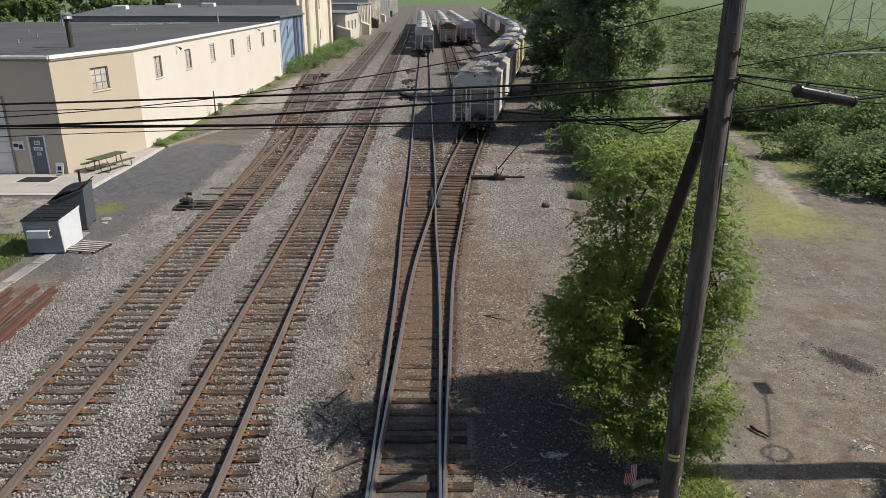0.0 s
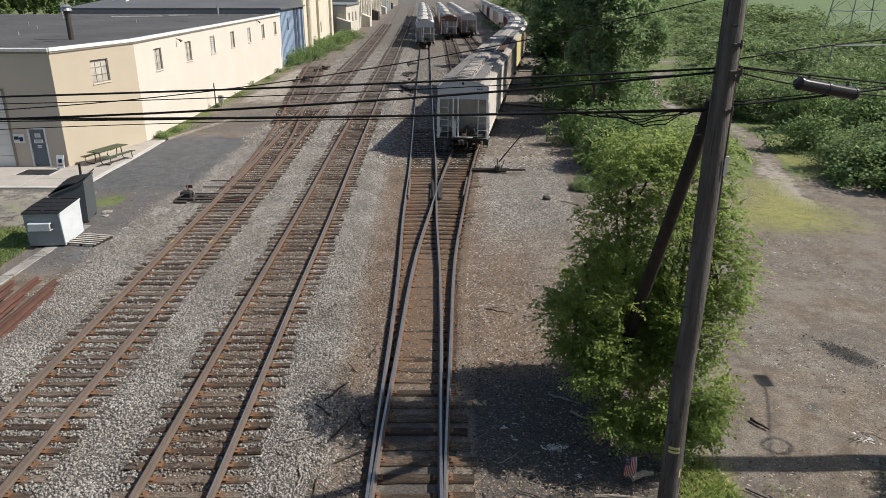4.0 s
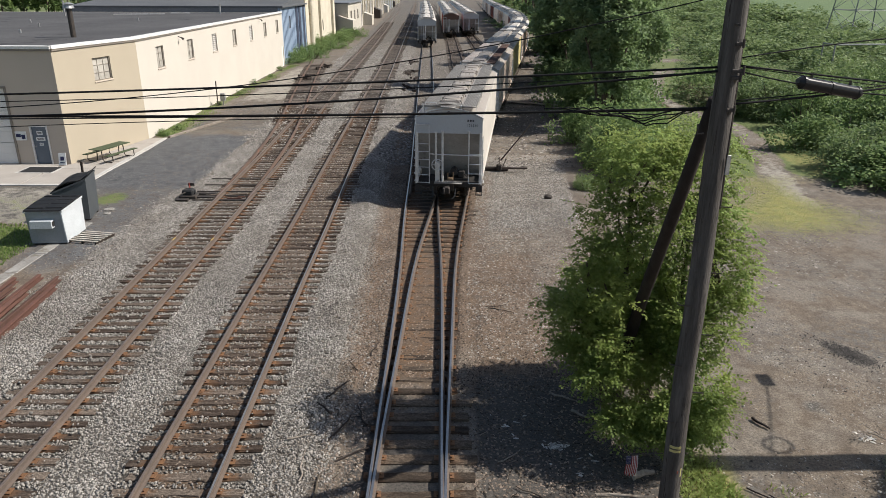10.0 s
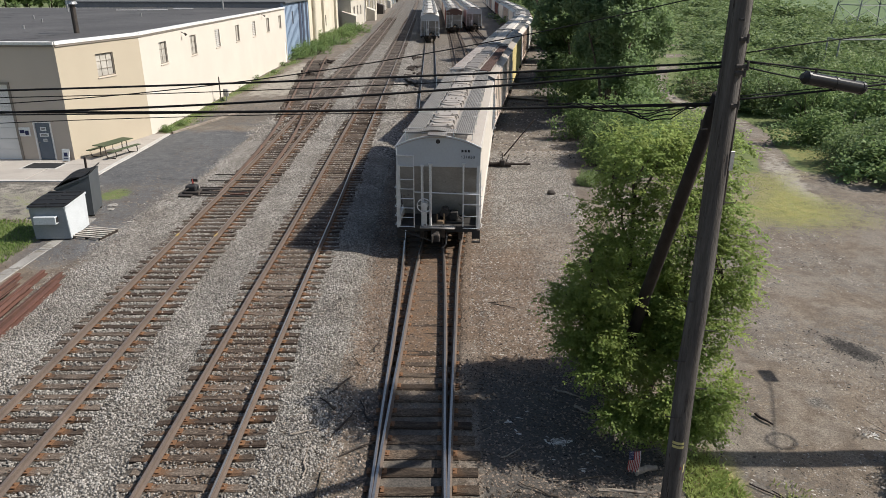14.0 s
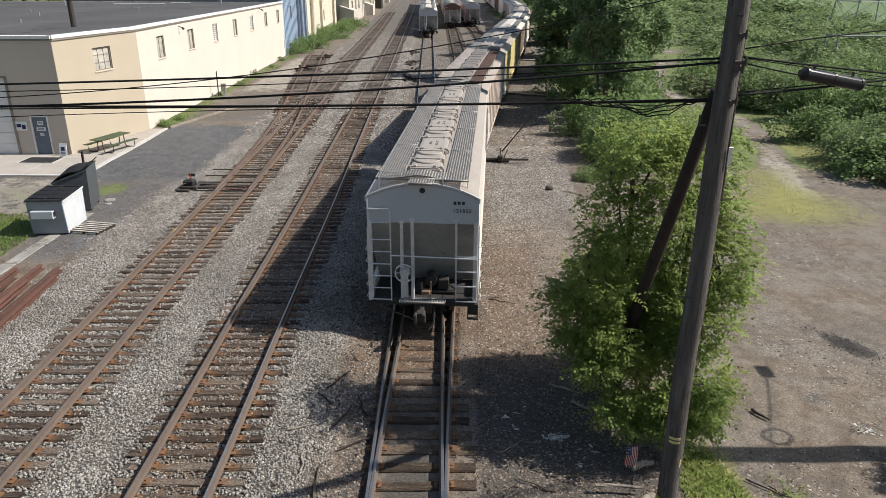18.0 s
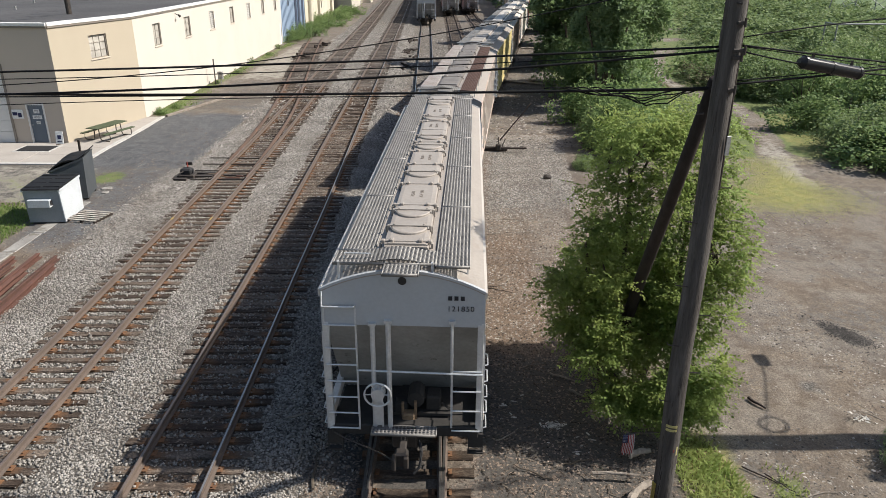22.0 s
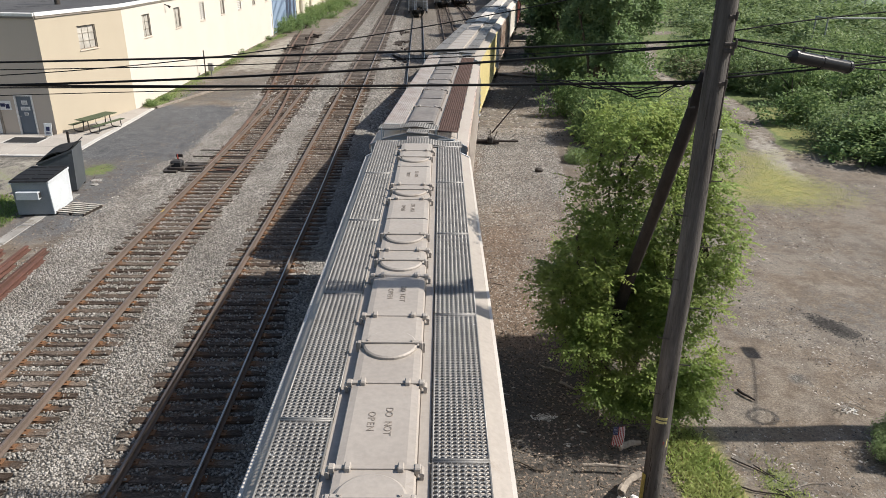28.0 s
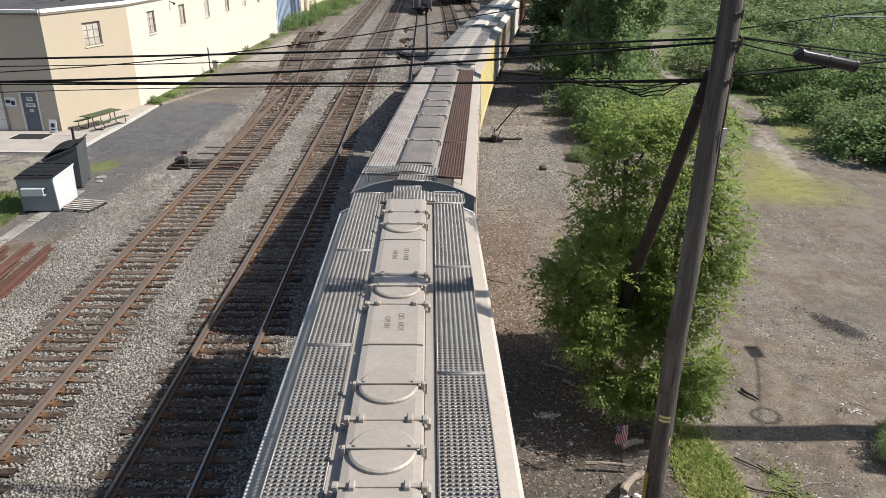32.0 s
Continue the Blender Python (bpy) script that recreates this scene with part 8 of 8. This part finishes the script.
# thicket at the feet of the tall trees
for x, y, s_, h_ in ((12.6, 55.0, 1.8, 2.6), (13.0, 57.0, 2.2, 3.4), (15.2, 58.0, 2.1, 3.0), (16.2, 61.0, 2.2, 3.0), (12.4, 60.5, 2.2, 3.2)):
    shrub(x, y, s_, h_, 0, "tall dark green shrub at the feet of the trees", "shrubs under the trees")
# hedge of brambles along the right of the lot
for k in range(46):
    f = pr.random()
    y = 36 + 26 * f
    x = 23.2 + (f ** 0.7) * 2 - 1.6 * f + pr.uniform(0, 15) * (0.5 + f)
    if y < 39 and x < 23.5:
        x += 3
    size = pr.uniform(1.7, 2.8)
    x = max(x, float(foot_path(y)) + 1.0 + size)
    shrub(x, y, size, pr.uniform(1.7, 2.9), 0 if pr.random() < 0.7 else 1, DARK_BUSH, "bramble thicket")
# overgrown field beyond
near_bushes, far_bushes = [], []
for k in range(330):
    f = pr.random()
    y = 56 + 150 * f ** 1.1
    x = 14 + pr.random() * (20 + y * 0.62)
    if abs(x - float(foot_path(y))) < 3.4 or (y > 115 and x > meadow_edge(y)):
        continue
    if y < 85 and len(near_bushes) < 60:
        near_bushes.append(shrub(x, y, pr.uniform(1.8, 3.2), pr.uniform(1.2, 2.6), 1 if pr.random() < 0.75 else 0, LIGHT_BUSH, "field shrubs"))
    else:
        far_bushes.append((x, y, pr.uniform(1.8, 3.6) * (1 + y / 300), pr.uniform(1.0, 2.8), pr.uniform(0, 6.28)))
for k in range(190):
    y = 195 + 300 * pr.random() ** 1.3
    far_bushes.append((32 + pr.random() * (meadow_edge(y) - 32), y, pr.uniform(4, 8), pr.uniform(1.5, 4), pr.uniform(0, 6.28)))


def far_scrub(places):
    """The distant bushes of the field, joined."""
    vs, k = [], 0
    kinds = []
    for seed in (41, 42, 43):
        me = shrub_mesh(seed, 430, 0.165, LEAF_SCRUB)
        co = np.empty(len(me.vertices) * 3, np.float32)
        me.vertices.foreach_get("co", co)
        kinds.append(co.reshape(-1, 3))
        bpy.data.meshes.remove(me)
    for i, (x, y, size, tall, turn) in enumerate(places):
        v = kinds[i % 3]
        c, s = math.cos(turn) * size, math.sin(turn) * size
        vs.append(np.stack([v[:, 0] * c - v[:, 1] * s + x, v[:, 0] * s + v[:, 1] * c + y, v[:, 2] * tall - 0.05], -1))
    v = np.concatenate(vs)
    tagged(new("scrub", fast_mesh("scrub", v, np.arange(len(v)).reshape(-1, 4), LEAF_SCRUB)), "light green wild scrub far across the field", "scrub", kind="stuff")


far_scrub(far_bushes)
for x, y in ((13.8, 54.5), (15.0, 55.5), (16.4, 56.5), (13.0, 57), (22.8, 62.0), (23.6, 63.5), (24.4, 65.0), (23.0, 66.5), (24.0, 68.0), (25.2, 66.5)):
    shrub(x, y, 1.6, 1.3, 2, "dry brown brush beside the path", "dry brush")
# along the warehouse and the fence behind it
for k in range(3):
    shrub(-18.9 + pr.uniform(-0.4, 0.5), 47 + 1.0 * k + pr.uniform(-0.3, 0.3), pr.uniform(0.35, 0.6), pr.uniform(0.3, 0.5), 0, "low green shrub at the foot of the warehouse wall", "wall shrubs", 0.25)
for k in range(5):
    shrub(-19.3 + pr.uniform(-0.2, 0.2), 60 + 6.5 * k, pr.uniform(0.3, 0.5), pr.uniform(0.3, 0.5), 1, "low green shrub at the foot of the warehouse wall", "wall shrubs", 0.25)
for k in range(34):
    shrub(-19.6 + pr.uniform(-1.0, 1.8), 93 + 1.7 * k, pr.uniform(1.1, 1.8), pr.uniform(0.8, 1.6), 0, "rank green shrub along the old fence", "fence shrubs", 0.2)
# tufts of bright weeds
for x, y, s_ in ((7.2, 35.2, 0.55), (7.7, 36.0, 0.6), (9.75, 11.9, 0.42), (10.3, 12.7, 0.5)):
    shrub(x, y, s_, 0.5, 1, "small bright green weed clump", "weeds")


def big_tree(x, y, h, w, seed, leaf, label, per=60, size=0.38, near=True):
    r = np.random.default_rng(seed)
    blobs = []
    for k in range(17 if near else 9):
        a, f = r.uniform(0, 6.28), r.uniform(0.05, 1.0)
        rad = w * (0.75 - 0.45 * abs(f - 0.45)) * r.uniform(0.4, 1.0)
        blobs.append((rad * math.cos(a), rad * math.sin(a), h * f, w * r.uniform(0.28, 0.45), w * r.uniform(0.28, 0.45), h * r.uniform(0.09, 0.16)))
    return tree("tree", label, pose(x, y, 0), blobs, per, size, leaf, [(0, 0, 0, 0, h * 0.8, 0.28), (0.3, 0.2, w * 0.4, 0.3, h * 0.6, 0.16), (-0.2, 0, -w * 0.4, 0.2, h * 0.55, 0.16)], seed)


DARK_TREE = "tall dense dark green tree beside the yard"
big_tree(11.8, 52.5, 11.3, 4.1, 61, LEAF_TREE, DARK_TREE, 1200, 0.25)
big_tree(14.6, 62, 14, 4.6, 62, LEAF_TREE, DARK_TREE, 1200, 0.25)
big_tree(13.0, 74, 15, 5.0, 63, LEAF_TREE, DARK_TREE, 420)
big_tree(18.5, 80, 14, 5.0, 64, LEAF_TREE, DARK_TREE, 380)
big_tree(16.5, 95, 15, 5.0, 65, LEAF_TREE, DARK_TREE, 300)
big_tree(21.0, 112, 16, 5.5, 66, LEAF_TREE, DARK_TREE, 260)
far_kinds = [big_tree(22.0, 135, 16, 6.0, 67, LEAF_TREE, DARK_TREE, 90, 0.7, False), big_tree(24.0, 160, 17, 6.5, 68, LEAF_BUSH, DARK_TREE, 85, 0.7, False)]
for k in range(14):
    copy_thing(far_kinds[k % 2], pose(24 + 0.06 * 18 * k + pr.uniform(-2, 2), 175 + 20 * k, 0, 0, 0, pr.uniform(0, 360)))
# wooded rise behind the warehouse
for k in range(40):
    x = -190 + 4.4 * k + pr.uniform(-3, 3)
    if x > -48:
        continue
    tagged(copy_thing(far_kinds[k % 2], pose(x, 168 + pr.uniform(-8, 14) - 0.12 * (x + 60), -3.0, 0, 0, pr.uniform(0, 360))), "green tree in the wood behind the warehouse", "tree", "wood behind the warehouse")


def grass_patch(label, n, x0, x1, y0, y1, h, seed, shape=None, blade=None):
    r = np.random.default_rng(seed)
    x, y = r.uniform(x0, x1, n), r.uniform(y0, y1, n)
    if shape:
        keep = shape(x, y, r)
        x, y = x[keep], y[keep]
    n = len(x)
    z = surface(x, y)
    ln = h * r.uniform(0.5, 1.3, n)
    a = r.uniform(0, 6.28, n)
    lean = r.uniform(0.3, 1.1, n) * ln
    w = 0.010 + 0.012 * r.random(n)
    px, py = np.cos(a + 1.57) * w, np.sin(a + 1.57) * w
    p = np.stack([np.stack([x - px, y - py, z - 0.02], -1), np.stack([x + px, y + py, z - 0.02], -1), np.stack([x + np.cos(a) * lean * 0.4 + px * 0.7, y + np.sin(a) * lean * 0.4 + py * 0.7, z + ln * 0.65], -1), np.stack([x + np.cos(a) * lean, y + np.sin(a) * lean, z + ln * 0.9], -1)], 1)
    return tagged(new("grass", fast_mesh("grass", p.reshape(-1, 3), np.arange(4 * n).reshape(-1, 4), blade or GRASS_BLADE)), label, "grass", kind="stuff")


grass_patch("bright green grass at the pole's foot", 6500, 4.9, 6.5, 9.0, 13.6, 0.11, 71, lambda x, y, r: ((x - 5.55) / 0.7) ** 2 + ((y - 11.4) / 1.9) ** 2 < r.uniform(0.5, 1.1, len(x)))
grass_patch("thin grass on the dirt lot", 900, 6.5, 7.8, 9.5, 12.2, 0.08, 72, lambda x, y, r: ((x - 7.1) / 0.55) ** 2 + ((y - 11) / 1.3) ** 2 < r.uniform(0.2, 1.1, len(x)))
grass_patch("yellowing grass patch on the lot", 26000, 11.0, 22, 26.0, 40, 0.035, 73, lambda x, y, r: np.minimum(((x - 15.8) / 4.4) ** 2 + ((y - 31.0) / 3.4) ** 2, ((x - 16.6) / 1.9) ** 2 + ((y - 35.6) / 3.3) ** 2) + 0.35 * lumps(x, y, 1.1, 57) < r.uniform(0.0, 1.1, len(x)), DRY_GRASS)
grass_patch("green lawn grass beside the dumpsters", 15000, -24, -16, 18, 28.3, 0.11, 74, blade=LAWN_BLADE)
grass_patch("grass strip along the warehouse", 12000, -19.6, -17.0, 46.6, 92, 0.10, 75, lambda x, y, r: (lumps(x, y, 0.9, 58) > r.uniform(-0.3, 0.35, len(x))) & (x < -17.4 - 0.6 * smooth_step(y, 50, 62) - r.uniform(0, 1.2, len(x))) & (x > -19.4 - 0.013 * (y - 46)), blade=LAWN_BLADE)


def undergrowth():
    """A rough carpet of low leaves over the wild field."""
    r = np.random.default_rng(91)
    n = 240000
    y = 37 + 170 * r.random(n) ** 1.6
    x = 11 + r.random(n) * (14 + 0.85 * y)
    centre = foot_path(y)
    keep = (np.abs(x - centre) > 1.6 + 0.5 * r.random(n)) & ((x < meadow_edge(y) + 6 * r.random(n)) | (y < 115)) & (x > np.maximum(line_d(y) + 6.5, 9.8)) & ~((x > 11) & (x < 23.3) & (y < 38 + 6 * r.random(n)))
    x, y = x[keep], y[keep]
    h = 0.15 + 1.0 * np.clip(lumps(x, y, 0.55, 12) + 0.25, 0, 1) + 0.6 * np.clip(lumps(x, y, 1.7, 13), 0, 1)
    c = np.stack([x, y, surface(x, y) + h * r.random(len(x)) ** 0.5], -1)
    v, f = leaves_at(r, c, 0.055 + 0.0015 * y, 0.0)
    tagged(new("undergrowth", fast_mesh("undergrowth", v, f, LEAF_LOW)), "rough green undergrowth covering the wild field", "undergrowth", kind="stuff")


undergrowth()


def motions():
    for i, car in enumerate(TRAIN):
        rows = []
        for t in range(0, 33):
            rows.append((float(t), car_pose(float(np.polyval(FRONT_FIT, t)) + CAR_PITCH * i)))
        walk(car, rows)
    turns = [(k * 0.32, math.degrees((51.0 - float(np.polyval(FRONT_FIT, k * 0.32))) / 0.42)) for k in range(101)]
    for car in TRAIN[:3]:
        for truck in [o for o in car.children if o.name.startswith("truck")]:
            for ws in truck.children:
                at = ws.matrix_basis.copy()
                walk(ws, [(t, at @ pose(0, 0, 0, a)) for t, a in turns])


motions()
